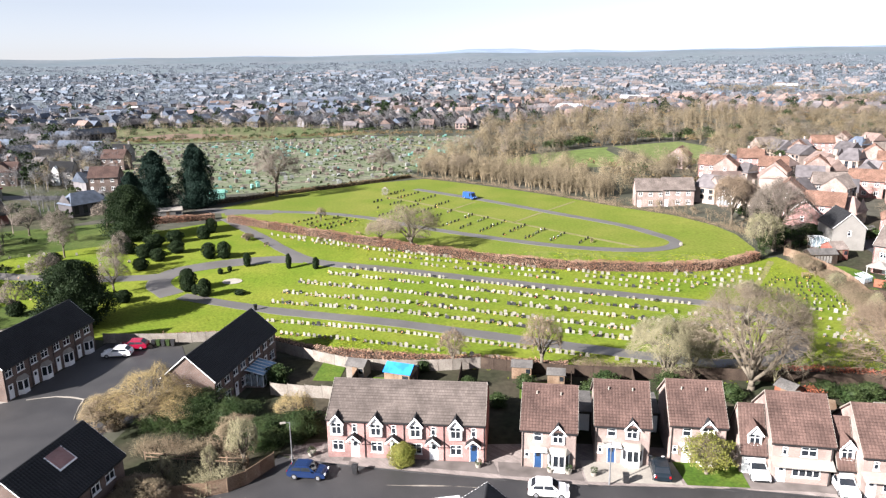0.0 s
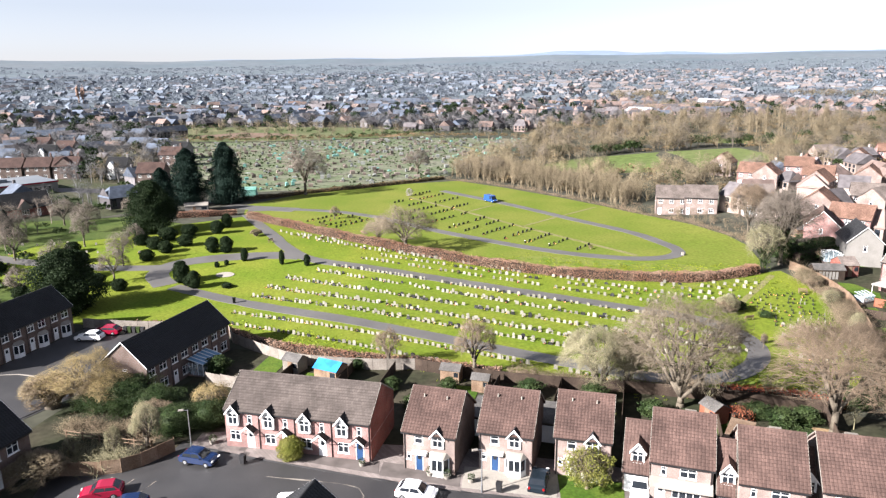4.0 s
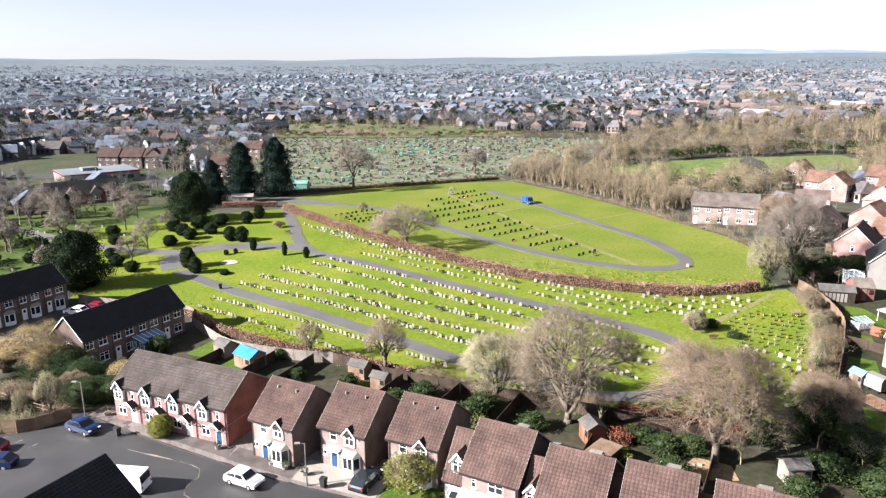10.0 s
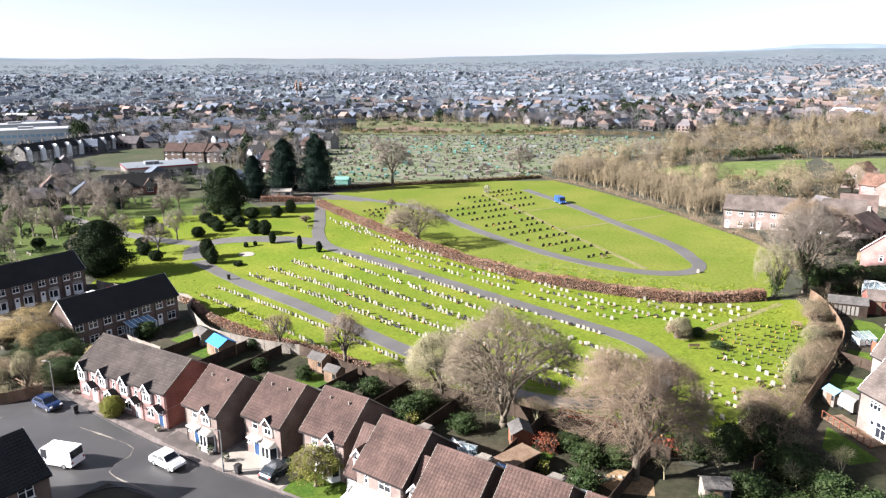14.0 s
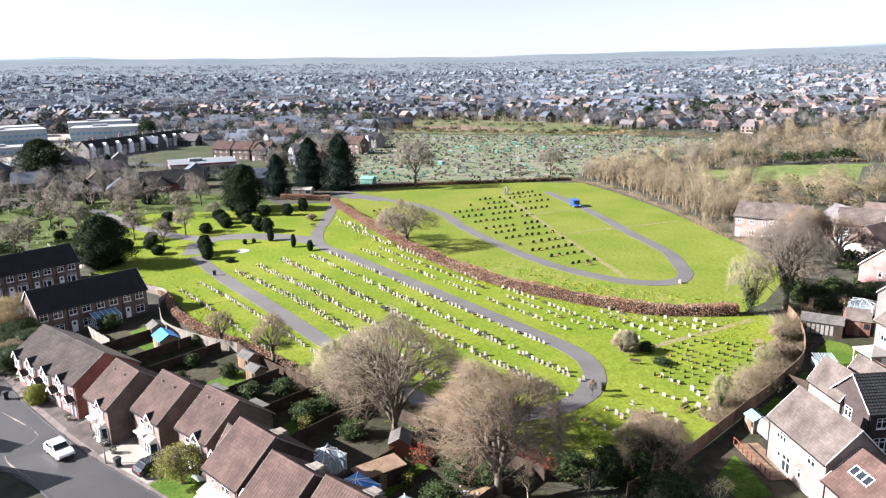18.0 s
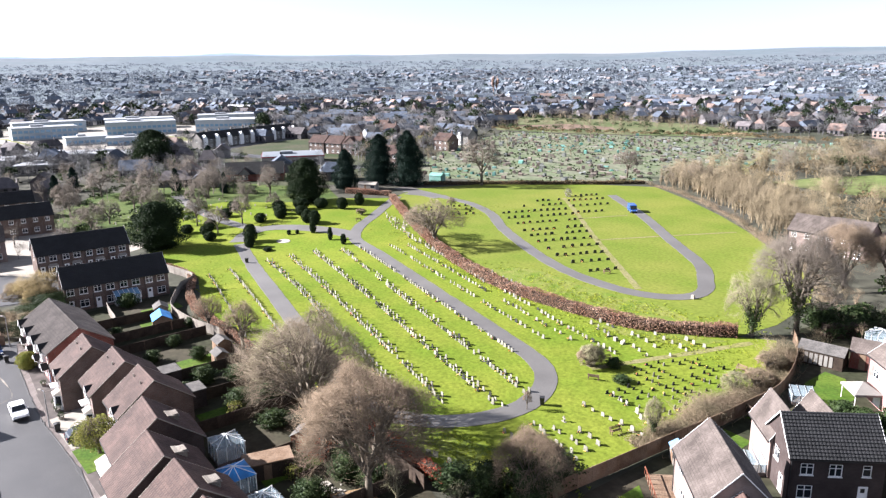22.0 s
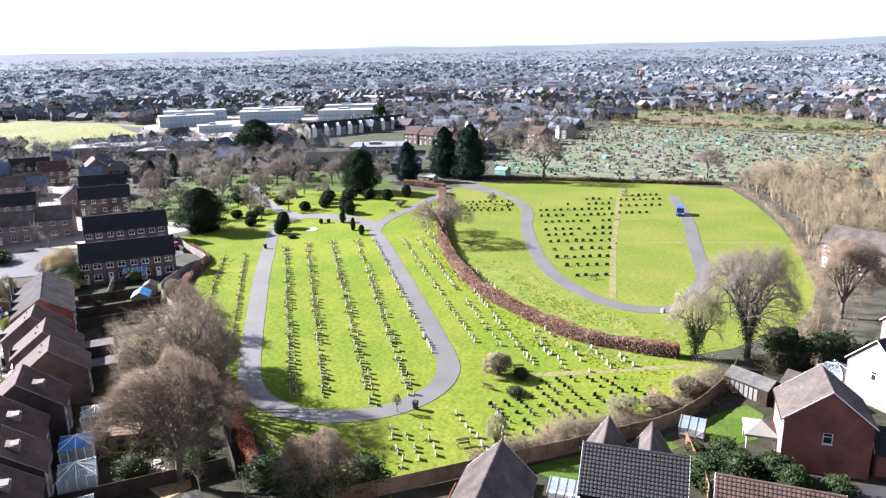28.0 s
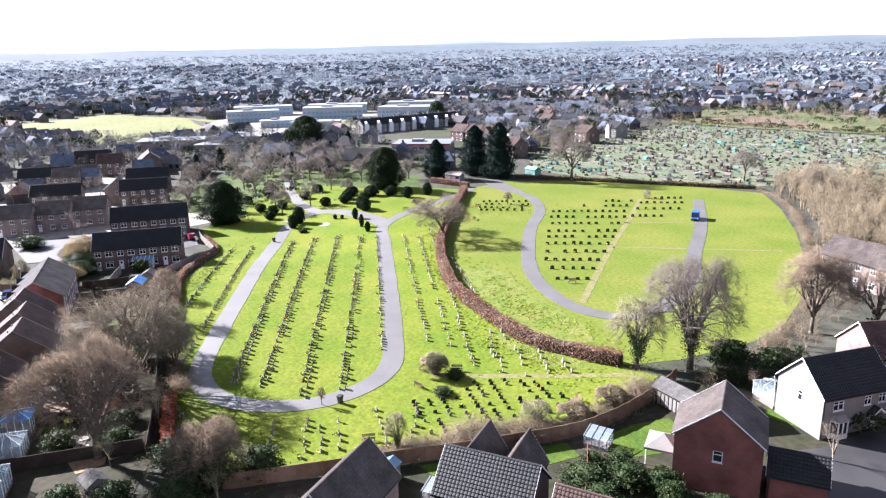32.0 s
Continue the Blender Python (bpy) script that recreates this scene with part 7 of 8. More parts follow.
def street_lamp(x, y, h, turn):
    ob = thing("street_lamp", "slim grey steel street lamp", "street lamp", place(x, y, turn))
    part("pole", B().tube((0, 0, -0.2), (0, 0, h), 0.075, 0.05, 10), M_STEEL, ob)
    part("base", B().tube((0, 0, -0.2), (0, 0, 1.0), 0.1, 0.095, 10), M_STEEL, ob)
    part("arm", B().tube((0, 0, h - 0.05), (0.5, 0, h + 0.05), 0.04, 0.035, 8), M_STEEL, ob)
    part("lantern", B().box(0.4, 1.0, -0.13, 0.13, h, h + 0.13, 0.03), M_PALE, ob)


street_lamp(-16.4, 67.0, 5.0, 200)
street_lamp(16.3, 61.9, 4.8, 200)


def wheelie_bin(x, y, turn, material=M_BLACK, label="black plastic wheelie bin on the pavement"):
    ob = thing("wheelie_bin", label, "bin", place(x, y, turn, 0.08))
    b = B().add([(-0.22, -0.25, 0.08), (0.22, -0.25, 0.08), (0.22, 0.2, 0.08), (-0.22, 0.2, 0.08), (-0.29, -0.33, 0.98), (0.29, -0.33, 0.98), (0.29, 0.33, 0.98), (-0.29, 0.33, 0.98)], [(3, 2, 1, 0), (4, 5, 6, 7), (0, 1, 5, 4), (1, 2, 6, 5), (2, 3, 7, 6), (3, 0, 4, 7)])
    part("body", b, material, ob)
    part("lid", B().prism([(-0.37, 0.985), (0.36, 0.985), (0.36, 1.02), (0.0, 1.1), (-0.37, 1.03)], "x", -0.31, 0.31), material, ob)
    for s in (-1, 1):
        part("wheel", B().tube((s * 0.2, 0.24, 0.1), (s * 0.26, 0.24, 0.1), 0.1, 0.1, 10), M_TYRE, ob)


for x, y in ((-9.4, 64.6), (18.0, 62.2)):
    wheelie_bin(x, y, -8)
for i in range(5):
    wheelie_bin(-45.4 + 0.75 * i, 102.6, 0, M_SHRUB if i % 2 else M_BLACK, "dark green wheelie bin by the fence")
wheelie_bin(56.1, 105.4, 30, M_BLACK, "black litter bin by the cemetery road")
wheelie_bin(-33.8, 119.2, 30, M_BLACK, "black litter bin by the cemetery road")


def bench(x, y, turn):
    ob = thing("bench", "brown slatted timber bench on the grass", "bench", place(x, y, turn, 0.04), "benches in the cemetery")
    for k in range(4):
        part("seat_slat", B().box(0, 1.5, 0.1 * k, 0.1 * k + 0.08, 0.42, 0.46), M_WOOD, ob)
    for k in range(3):
        part("back_slat", B().box(0, 1.5, 0.42 + 0.03 * k, 0.45 + 0.03 * k, 0.55 + 0.12 * k, 0.64 + 0.12 * k), M_WOOD, ob)
    for px in (0.06, 1.38):
        part("leg", B().box(px, px + 0.07, 0.02, 0.09, -0.1, 0.42), M_WOOD, ob)
        part("leg", B().box(px, px + 0.07, 0.38, 0.45, -0.1, 0.9), M_WOOD, ob)
        part("armrest", B().box(px, px + 0.07, 0.0, 0.45, 0.6, 0.65), M_WOOD, ob)


for x, y, turn in ((54.9, 121.8, 60), (66.4, 104.4, 70), (34.4, 156.8, 60), (57.6, 116.4, 200), (-34, 176, 50), (-20, 168, 140), (-29, 160, 60), (70, 131, -10), (-41, 157, 60)):
    bench(x, y, turn)
post = thing("marker_post", "short pale stone post at the bend", "post", place(53.8, 153.6))
part("shaft", B().box(-0.3, 0.3, -0.25, 0.25, -0.1, 0.75, 0.05), M_PALE, post)
# low clutter in the back gardens and on the fronts
def planter(x, y, r, h, material, label):
    ob = thing("planter", label, "planter", place(x, y, 0, 0.08))
    part("pot", B().tube((0, 0, 0), (0, 0, h), r * 0.75, r, 12), M_PALE, ob)
    rng = np.random.default_rng(int(abs(x) * 10))
    q = rng.normal(0, 1, (160, 3))
    q = q / np.linalg.norm(q, axis=1)[:, None] * r * 1.2 * rng.uniform(0.6, 1, (160, 1)) + [0, 0, h + r * 0.5]
    part("plant", leaves(q, 0.07, rng), material, ob, smooth=True)


for x, y, r in ((10.8, 64.4, 0.4), (12.6, 64.0, 0.38), (15.1, 63.6, 0.36), (-14.6, 68.6, 0.45), (3.4, 65.4, 0.35)):
    planter(x, y, r, 0.4, M_SHRUB, "round evergreen shrub in a pale pot")
lean_to = thing("outbuilding", "low brown outbuilding with a flat tan roof", "shed", place(44.0, 71.2, 66))
part("wall", B().box(0, 4.8, 0, 2.4, -0.2, 1.9), M_DARKWOOD, lean_to)
part("roof", B().box(-0.12, 4.92, -0.12, 2.52, 1.905, 2.03), M_WOOD, lean_to, "flat sunlit tan boarded roof")
part("door", B().box(1.8, 2.6, -0.04, -0.002, 0.05, 1.75), M_WOOD, lean_to)
rubble = np.random.default_rng(31)
b = B()
for _ in range(46):
    x, y, s = 50.9 + rubble.normal(0, 1.3), 76.4 + rubble.normal(0, 0.7), rubble.uniform(0.1, 0.32)
    z = float(gz(x, y)) + 0.05
    b.box(x - s, x + s * rubble.uniform(0.5, 1), y - s * 0.6, y + s * 0.7, z, z + s * 0.7, s * 0.2)
tagged(new("rubble", mesh_of("rubble", b.v, b.f, M_PALE)), "pale stones and garden rubble on the soil", "rubble", kind="stuff")
patch("dirt_patch", [(51.6, 75.8), (54, 74.6), (57.6, 75.6), (57, 78.4), (53.4, 79.0)], M_PLAY, "bare orange-brown trodden earth", "ground", 0.075)
shed("pale plastic garden store beside the deck", 73.2, 104.6, -51, 1.8, 1.6, 1.7, M_GREYWOOD, M_SKYBLUE)
tarp = thing("covered_trailer", "white covered trailer beside the house", "trailer", place(74.6, 103.6, -51.4))
part("cover", B().prism([(0.0, 0.45), (0.0, 1.7), (0.3, 2.1), (1.5, 2.1), (1.8, 1.7), (1.8, 0.45)], "x", 0, 2.6), M_RENDER, tarp, "white fabric cover")
for px in (0.6, 2.0):
    for py in (0.08, 1.6):
        part("wheel", B().tube((px, py, 0.28), (px, py + 0.14, 0.28), 0.28, 0.28, 12), M_TYRE, tarp)
patch("court_pad", [(-43.6, 82.7), (-42.9, 85.3), (-39.9, 84.5), (-39.4, 82.0)], M_PALE, "pale concrete pad by the shrubs", "pavement", 0.07)
strip("court_kerb", [(-45.9, 78.7), (-47.0, 82.2), (-47.4, 84.4), (-51.5, 85.3), (-55, 84.4)], 0.16, M_PALE, "pale concrete kerb round the court", "kerb", 0.12)
# timber deck behind the cream house
deck = thing("garden_deck", "timber garden deck with rail", "deck", place(75.6, 101.8, -51.4))
for i in range(44):
    part("deck_board", B().box(0.16 * i, 0.16 * i + 0.145, -3.4, -0.6, 0.1, 0.16), M_WOOD, deck)
for i in range(9):
    part("rail_post", B().box(0.87 * i, 0.87 * i + 0.08, -3.46, -3.38, -0.1, 1.05), M_REDWOOD, deck)
part("rail", B().box(0, 7.04, -3.47, -3.37, 1.0, 1.06), M_REDWOOD, deck)
# kerb lines and road markings
def kerb(pts, label="pale concrete kerb along the street"):
    strip("kerb", pts, 0.13, M_ASPHALT, label, "kerb", 0.13)


kerb([(-17, 68.0), (-8, 65.6), (3, 63.5), (14, 61.8)])
kerb([(14.2, 61.8), (30, 60.5), (46, 57.3)])
kerb([(5.6, 50), (7, 54), (9.5, 55.8), (14, 55.6), (24, 54.2), (40, 50.4)])
kerb([(-44, 66), (-40.2, 77), (-34.2, 81)])
for i in range(3):
    strip("bay_line", [(-24 + 2.6 * i, 56.5 - 0.3 * i), (-22.5 + 2.6 * i, 61.5 - 0.3 * i)], 0.08, M_GREYWOOD, "worn white parking bay line", "road marking", 0.062)
strip("road_joint", [(-6, 62.4), (4, 61.4), (5.4, 57), (14, 56)], 0.09, M_GREYWOOD, "pale worn line on the asphalt", "road marking", 0.062)

# ---- beyond: allotments, woods, town, hills ----
far = np.random.default_rng(77)


def inside(poly, x, y):
    x, y = np.asarray(x, float), np.asarray(y, float)
    hit = np.zeros(x.shape, bool)
    for (x0, y0), (x1, y1) in zip(poly, poly[1:] + poly[:1]):
        hit ^= ((y0 > y) != (y1 > y)) & (x < (x1 - x0) * (y - y0) / (y1 - y0 + 1e-9) + x0)
    return hit


ALLOT = [(-118, 250), (-178, 395), (-141, 402), (-66, 428), (-30, 434), (22, 425), (18, 372), (0, 330), (2, 300), (-12, 270), (-50, 236), (-80, 226)]
GREEN = [(-240, 455), (-262, 505), (-178, 522), (-112, 516), (-58, 482), (-40, 445), (-66, 434), (-141, 408), (-190, 402)]
FIELD_EDGE = [(-205, 380), (-141, 395), (-30, 426), (34, 418), (34, 452), (-40, 470), (-141, 425), (-205, 418)]
MEADOW = [(20, 292), (30, 314), (46, 334), (77, 340), (122, 362), (129, 332), (114, 290), (99, 266), (80, 276), (54, 280), (36, 284)]
PADDOCK = [(95, 400), (160, 420), (170, 380), (120, 385)]
PARK = [(-489, 26), (-573, 107), (-393, 174), (-297, 169), (-290, 131), (-315, 81), (-407, 36)]
SCHOOL = [(-250, 152), (-300, 165), (-380, 160), (-470, 190), (-440, 280), (-345, 330), (-295, 290), (-266, 210)]
CEM = [(-140, 90), (-30, 60), (60, 40), (120, 90), (130, 150), (215, 320), (120, 300), (60, 215), (-5, 270), (-60, 236), (-110, 225), (-190, 270), (-255, 300), (-250, 215), (-140, 150)]
WOODS = [(-8, 268), (14, 250), (32, 232), (48, 218), (70, 205), (110, 262), (200, 330), (300, 420), (330, 560), (200, 580), (110, 565), (30, 500), (22, 425), (18, 372), (2, 330), (2, 300)]
patch("allotment_ground", ALLOT, M_PLOT, "patchy soil and grass of the allotments", "ground", 0.05, 12)
patch("open_field", GREEN, mat("rough_pasture", (0.10, 0.135, 0.05), (0.165, 0.165, 0.085), 0.95, 0.03, 0.4, 0.3), "green open field beyond the plots", "field", 0.05, 20)
patch("soil_heap_ground", [(-205, 436), (-178, 470), (-140, 462), (-128, 446), (-160, 428)], mat("raw_soil", (0.23, 0.16, 0.12), (0.17, 0.12, 0.09), 0.95, 0.1, 0.8, 0.3), "bare brown disturbed soil", "ground", 0.09, 20)
patch("dirt_track", [(-76, 440), (-62, 470), (-54, 468), (-66, 438)], M_PLAY, "orange-brown dirt track", "path", 0.1, 20)
patch("meadow", MEADOW, M_MEADOW, "green meadow among the woods", "field", 0.06, 15)
patch("meadow", PADDOCK, M_MEADOW, "green meadow among the woods", "field", 0.06, 15)
patch("playing_field", PARK, M_FIELD, "wide green playing field", "field", 0.08, 25)
patch("school_yard", SCHOOL, M_PALE, "pale paved school yard", "pavement", 0.06, 25)
patch("school_lawn", [(-352, 215), (-290, 240), (-278, 262), (-330, 246), (-358, 226)], M_FIELD, "green lawn before the school", "lawn", 0.1, 25)
patch("court_ground", [(-62, 62), (-70, 76), (-57, 84), (-66, 112), (-110, 104), (-170, 100), (-175, 50), (-70, 40)], M_PALE, "pale paved yards and drives among the homes", "pavement", 0.02, 8)
strip("allotment_track", [(6, 306), (-4, 334), (-8, 366), (-30, 404)], 2.4, M_WORN, "pale worn track through the plots", "path", 0.08)
strip("main_road", [(-120, 226), (-150, 228), (-190, 222), (-232, 226), (-252, 300), (-236, 360), (-250, 440), (-300, 560)], 8.0, M_ASPHALT, "grey asphalt main road past the gate", "road", 0.06)


def bare_crowns(name, xy, high, wide, material, label, n=90, limbs=9, thin=0.034, lobes=4, low=-0.35, lift=0.58, foot=(0.12, 0.42), category="trees"):
    """Bare trees of a wood, joined: a trunk, limbs into several lobes, and a haze of fine twigs round each lobe."""
    xy = np.asarray(xy, float)
    m = len(xy)
    h, w = far.uniform(*high, m), far.uniform(*wide, m)
    base = np.column_stack([xy, gz(xy[:, 0], xy[:, 1])])
    axes = np.column_stack([w, w, h * (1 - lift) * 1.0])
    heart = base + np.column_stack([np.zeros((m, 2)), h * lift])
    off = far.normal(0, 1, (m, lobes, 3))
    off /= np.linalg.norm(off, axis=2)[:, :, None]
    off[:, :, 2] = off[:, :, 2] * 0.8 + 0.1
    cen = heart[:, None] + off * axes[:, None] * far.uniform(0.3, 0.62, (m, lobes, 1))
    rad = axes[:, None] * far.uniform(0.4, 0.66, (m, lobes, 1))
    i, j = np.repeat(np.arange(m), n), far.integers(0, lobes, m * n)
    d = far.normal(0, 1, (m * n, 3))
    d /= np.linalg.norm(d, axis=1)[:, None]
    d[:, 2] = np.maximum(d[:, 2], low)
    c, r = cen[i, j], rad[i, j]
    sway = far.normal(0, 0.22, (m * n, 3)) + [0, 0, 0.12]
    start = c + d * r * far.uniform(0.2, 0.7, (m * n, 1))
    end = c + (d + sway) * r * far.uniform(0.85, 1.12, (m * n, 1))
    pieces = [cones(start, end, thin * (h[i] / 9) * far.uniform(0.6, 1.5, m * n))]
    a = np.repeat(np.arange(m), limbs)
    b = far.integers(0, lobes, m * limbs)
    foot = base[a] + np.column_stack([np.zeros((m * limbs, 2)), h[a] * far.uniform(*foot, m * limbs)])
    tip = cen[a, b] + far.normal(0, 0.4, (m * limbs, 3)) * rad[a, b]
    pieces.append(cones(foot, tip, h[a] * 0.011))
    pieces.append(cones(base - [0, 0, 0.3], heart + off[:, 0] * axes * 0.2, h * 0.02))
    return tagged(new(name, mesh_of(name, *joined(pieces), material, True)), label, category, kind="stuff")


def clump_crowns(name, xy, high, wide, material, label, n=14, grain=0.42, category="trees"):
    """Far trees, joined: rounded uneven crowns of small bent clumps."""
    xy = np.asarray(xy, float)
    m = len(xy)
    h, w = far.uniform(*high, m), far.uniform(*wide, m)
    i = np.repeat(np.arange(m), n)
    d = far.normal(0, 1, (m * n, 3))
    d /= np.linalg.norm(d, axis=1)[:, None]
    d[:, 2] = np.abs(d[:, 2]) * 1.1 - 0.3
    c = np.column_stack([xy, gz(xy[:, 0], xy[:, 1]) + h * 0.5])[i] + d * np.column_stack([w, w, h * 0.5])[i] * far.uniform(0.45, 1.0, (m * n, 1))
    v, f = leaves(c, grain * w[i] * far.uniform(0.6, 1.2, m * n), far)
    return tagged(new(name, mesh_of(name, v, f, material, True)), label, category, kind="stuff")


def spots(poly, n, keep=None):
    x0, y0 = min(p[0] for p in poly), min(p[1] for p in poly)
    x1, y1 = max(p[0] for p in poly), max(p[1] for p in poly)
    out = []
    while len(out) < n:
        x, y = far.uniform(x0, x1, 400), far.uniform(y0, y1, 400)
        ok = inside(poly, x, y)
        if keep is not None:
            ok &= keep(x, y)
        out += list(zip(x[ok], y[ok]))
    return np.array(out[:n])


def not_meadow(x, y):
    return ~(inside(MEADOW, x, y) | inside(PADDOCK, x, y))


def along(pts, step, wide):
    c, _ = curve(pts, step)
    return c + far.normal(0, wide, c.shape)


# tan willow thicket along the field edge, the belt behind it, the meadow's own trees, then mixed woods
edge, _ = curve([(-10, 269), (12, 252), (28, 236), (42, 220), (49, 211)], 1.5)
thicket = np.vstack([edge + far.normal(0, 1.1, edge.shape) + [1.0 * k, 1.9 * k] for k in range(7)])
bare_crowns("willow_thicket", thicket, (6.0, 9.4), (1.5, 2.4), M_TWIG_TAN, "dense thicket of bare tan willow stems", 150, 9, 0.024, 4, -0.6, 0.48, (0.0, 0.05))
belt = np.vstack([along([(4, 278), (22, 266), (38, 250), (54, 232)], 3.4, 2.5), along([(12, 284), (34, 272), (54, 262), (74, 254), (92, 254)], 4.5, 3.5), along([(-4, 284), (4, 310), (14, 340), (24, 380)], 5, 4), np.array([(75, 252), (70, 246), (46, 222), (43, 226), (90, 258), (62, 236), (56, 218)])])
bare_crowns("field_willows", belt, (7, 10.5), (3.4, 5.0), mat("golden_willow_twigs", (0.305, 0.25, 0.155), (0.24, 0.195, 0.122), 0.9, 0.08, 1.0, 0.0, island=0.25), "rounded bare golden willows behind the thicket", 420, 14, 0.024, 5, -0.8, 0.48, (0.0, 0.1))
far_edge = np.vstack([along([(26, 318), (46, 342), (77, 350), (122, 372)], 5, 3), along([(132, 336), (118, 290), (104, 262)], 6, 4)])
bare_crowns("meadow_trees", far_edge, (7, 12), (3.6, 5.6), M_TWIG_TAN, "bare willows round the meadow", 330, 12, 0.027, 5, -0.7, 0.5, (0.0, 0.2))
wood_at = spots(WOODS, 620, not_meadow)
wood_at = wood_at[~((wood_at[:, 0] < 60) & (wood_at[:, 1] < 262))]
third = np.arange(len(wood_at)) % 5
for k, (material, label) in enumerate(((M_WOODS, "bare brown winter woodland beyond the field"), (M_TWIG_TAN, "bare tan winter woodland beyond the field"), (M_GREYTWIG, "grey bare winter woodland beyond the field"))):
    at_k = wood_at[(third == k) | ((third == 3) & (k == 0)) | ((third == 4) & (k == 1))]
    bare_crowns("winter_woodland", at_k, (7, 12), (4.2, 6.8), material, label, 230, 9, 0.032, 5, -0.7, 0.5)
clump_crowns("woodland_scrub", spots(WOODS, 700, not_meadow), (2.5, 5), (2.2, 4.0), M_BRAMBLE, "brown scrub under the trees", 46, 0.13)
tall = np.vstack([along([(60, 395), (84, 402)], 5, 2), along([(118, 378), (150, 384)], 5, 3), spots([(90, 420), (180, 400), (220, 480), (100, 470)], 26, not_meadow)])
bare_crowns("poplar_trees", tall, (15, 20), (1.8, 2.8), M_TWIG_TAN, "tall slim bare poplars", 320, 10, 0.02, 6, -0.1, 0.5)
dark_at = np.vstack([along([(48, 338), (58, 343), (72, 345)], 3, 1.6), along([(100, 362), (120, 372), (140, 376)], 4, 2), along([(30, 330), (36, 340)], 4, 2), spots(WOODS, 26, not_meadow)])
clump_crowns("dark_thorn_bushes", dark_at, (4.5, 7.5), (3.0, 4.6), M_SHRUB, "dark evergreen bushes at the meadow's edge", 170, 0.13)
# bare trees in the old graveyard and among the homes
bare_crowns("graveyard_trees", spots([(-82, 132), (-140, 110), (-190, 130), (-180, 190), (-112, 188), (-100, 160)], 70), (6.5, 10), (2.6, 4.2), M_GREYTWIG, "bare trees in the old graveyard", 240, 10, 0.026, 4, -0.3, 0.6)
bare_crowns("garden_trees", spots([(-62, 60), (-220, 50), (-240, 140), (-140, 120), (-70, 105)], 130), (4.5, 7.5), (2.4, 4.0), M_GREYTWIG, "bare garden trees among the homes", 200, 8, 0.026, 4)
bare_crowns("hedgerow_trees", np.vstack([spots(ALLOT, 18), spots([(-120, 250), (-172, 345), (-200, 350), (-140, 240)], 60)]), (5, 9.5), (3, 4.5), M_WOODS, "bare trees along the allotments", 220, 10, 0.026)
clump_crowns("plot_hedge", np.vstack([along([(-190, 400), (-141, 405), (-66, 431), (-30, 438), (20, 428)], 2.6, 1.4)]), (2.5, 4.5), (1.6, 2.6), M_BRAMBLE, "dark hedge between the plots and the field", 60, 0.16)
clump_crowns("field_bushes", np.vstack([spots(GREEN, 50), along([(-195, 415), (-120, 425), (-60, 450), (-45, 470)], 5, 2.5), along([(-240, 480), (-180, 520), (-100, 530)], 6, 3)]), (2, 5), (1.8, 3.6), M_SHRUB, "dark bushes and hedges about the open field", 70, 0.16)
bare_crowns("field_trees", np.vstack([spots(GREEN, 90), along([(-215, 430), (-160, 492), (-90, 500)], 8, 4), along([(-300, 556), (-178, 596), (-100, 590), (-46, 505)], 7, 4)]), (5, 9), (3, 4.8), M_WOODS, "bare trees about the open field", 150, 9, 0.032)
bare_crowns("estate_trees", spots([(78, 150), (130, 110), (230, 260), (200, 300), (90, 215), (72, 180)], 90), (3.5, 6.5), (1.8, 3.2), M_TWIG, "bare garden trees among the estate", 160, 8, 0.022)
bare_crowns("field_edge_shrubs", along([(48, 210), (54, 203), (60, 195), (67, 185), (72, 174), (76, 160), (77, 150)], 1.0, 1.5), (1.6, 3.8), (1.2, 2.2), M_SCRUB, "tangled bare shrubs along the garden fences", 170, 7, 0.024, 3)
bare_crowns("back_garden_shrubs", np.array([(43, 84), (50, 84.5), (58, 79), (63, 82), (70, 82), (74, 86), (70, 88), (66, 92)], float), (3, 5.5), (1.6, 2.6), M_TWIG_PALE, "bare pale garden shrubs", 380, 9, 0.018)
clump_crowns("estate_hedges", np.vstack([spots([(78, 152), (100, 150), (104, 190), (84, 194), (74, 172)], 34), along([(78, 150), (90, 158), (98, 170)], 2.5, 0.8), along([(80, 176), (92, 186), (104, 186)], 3, 1.0)]), (1.5, 3.2), (1.3, 2.6), M_SHRUB, "dark hedges and shrubs of the estate gardens", 110, 0.15)
clump_crowns("graveyard_shrubs", spots([(-62, 112), (-90, 104), (-150, 112), (-185, 150), (-150, 180), (-100, 170)], 70), (1.6, 3.4), (1.4, 2.6), M_SHRUB, "dark shrubs in the old graveyard", 90, 0.16)

GATE_QUARTER = [(-106, 176), (-120, 166), (-150, 118), (-240, 140), (-240, 216), (-190, 216), (-166, 194), (-140, 214), (-112, 222), (-98, 214)]
GATE_NORTH = [(-118, 236), (-138, 240), (-150, 268), (-190, 262), (-244, 310), (-236, 350), (-180, 345), (-120, 256)]
patch("gate_quarter_ground", [(-92, 196), (-106, 176), (-120, 166), (-150, 132), (-240, 140), (-250, 300), (-236, 350), (-180, 350), (-122, 254), (-98, 222)], mat("garden_mosaic", (0.04, 0.06, 0.022), (0.085, 0.08, 0.05), 0.95, 0.05, 0.7, 0.3), "dark green-brown gardens about the cemetery gate", "ground", 0.02, 15)


def off_hall(x, y):
    return np.hypot(x + 122, y - 182) > 15


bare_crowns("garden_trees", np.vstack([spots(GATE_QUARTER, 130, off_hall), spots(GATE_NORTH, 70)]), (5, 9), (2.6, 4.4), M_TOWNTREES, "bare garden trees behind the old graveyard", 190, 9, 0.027)
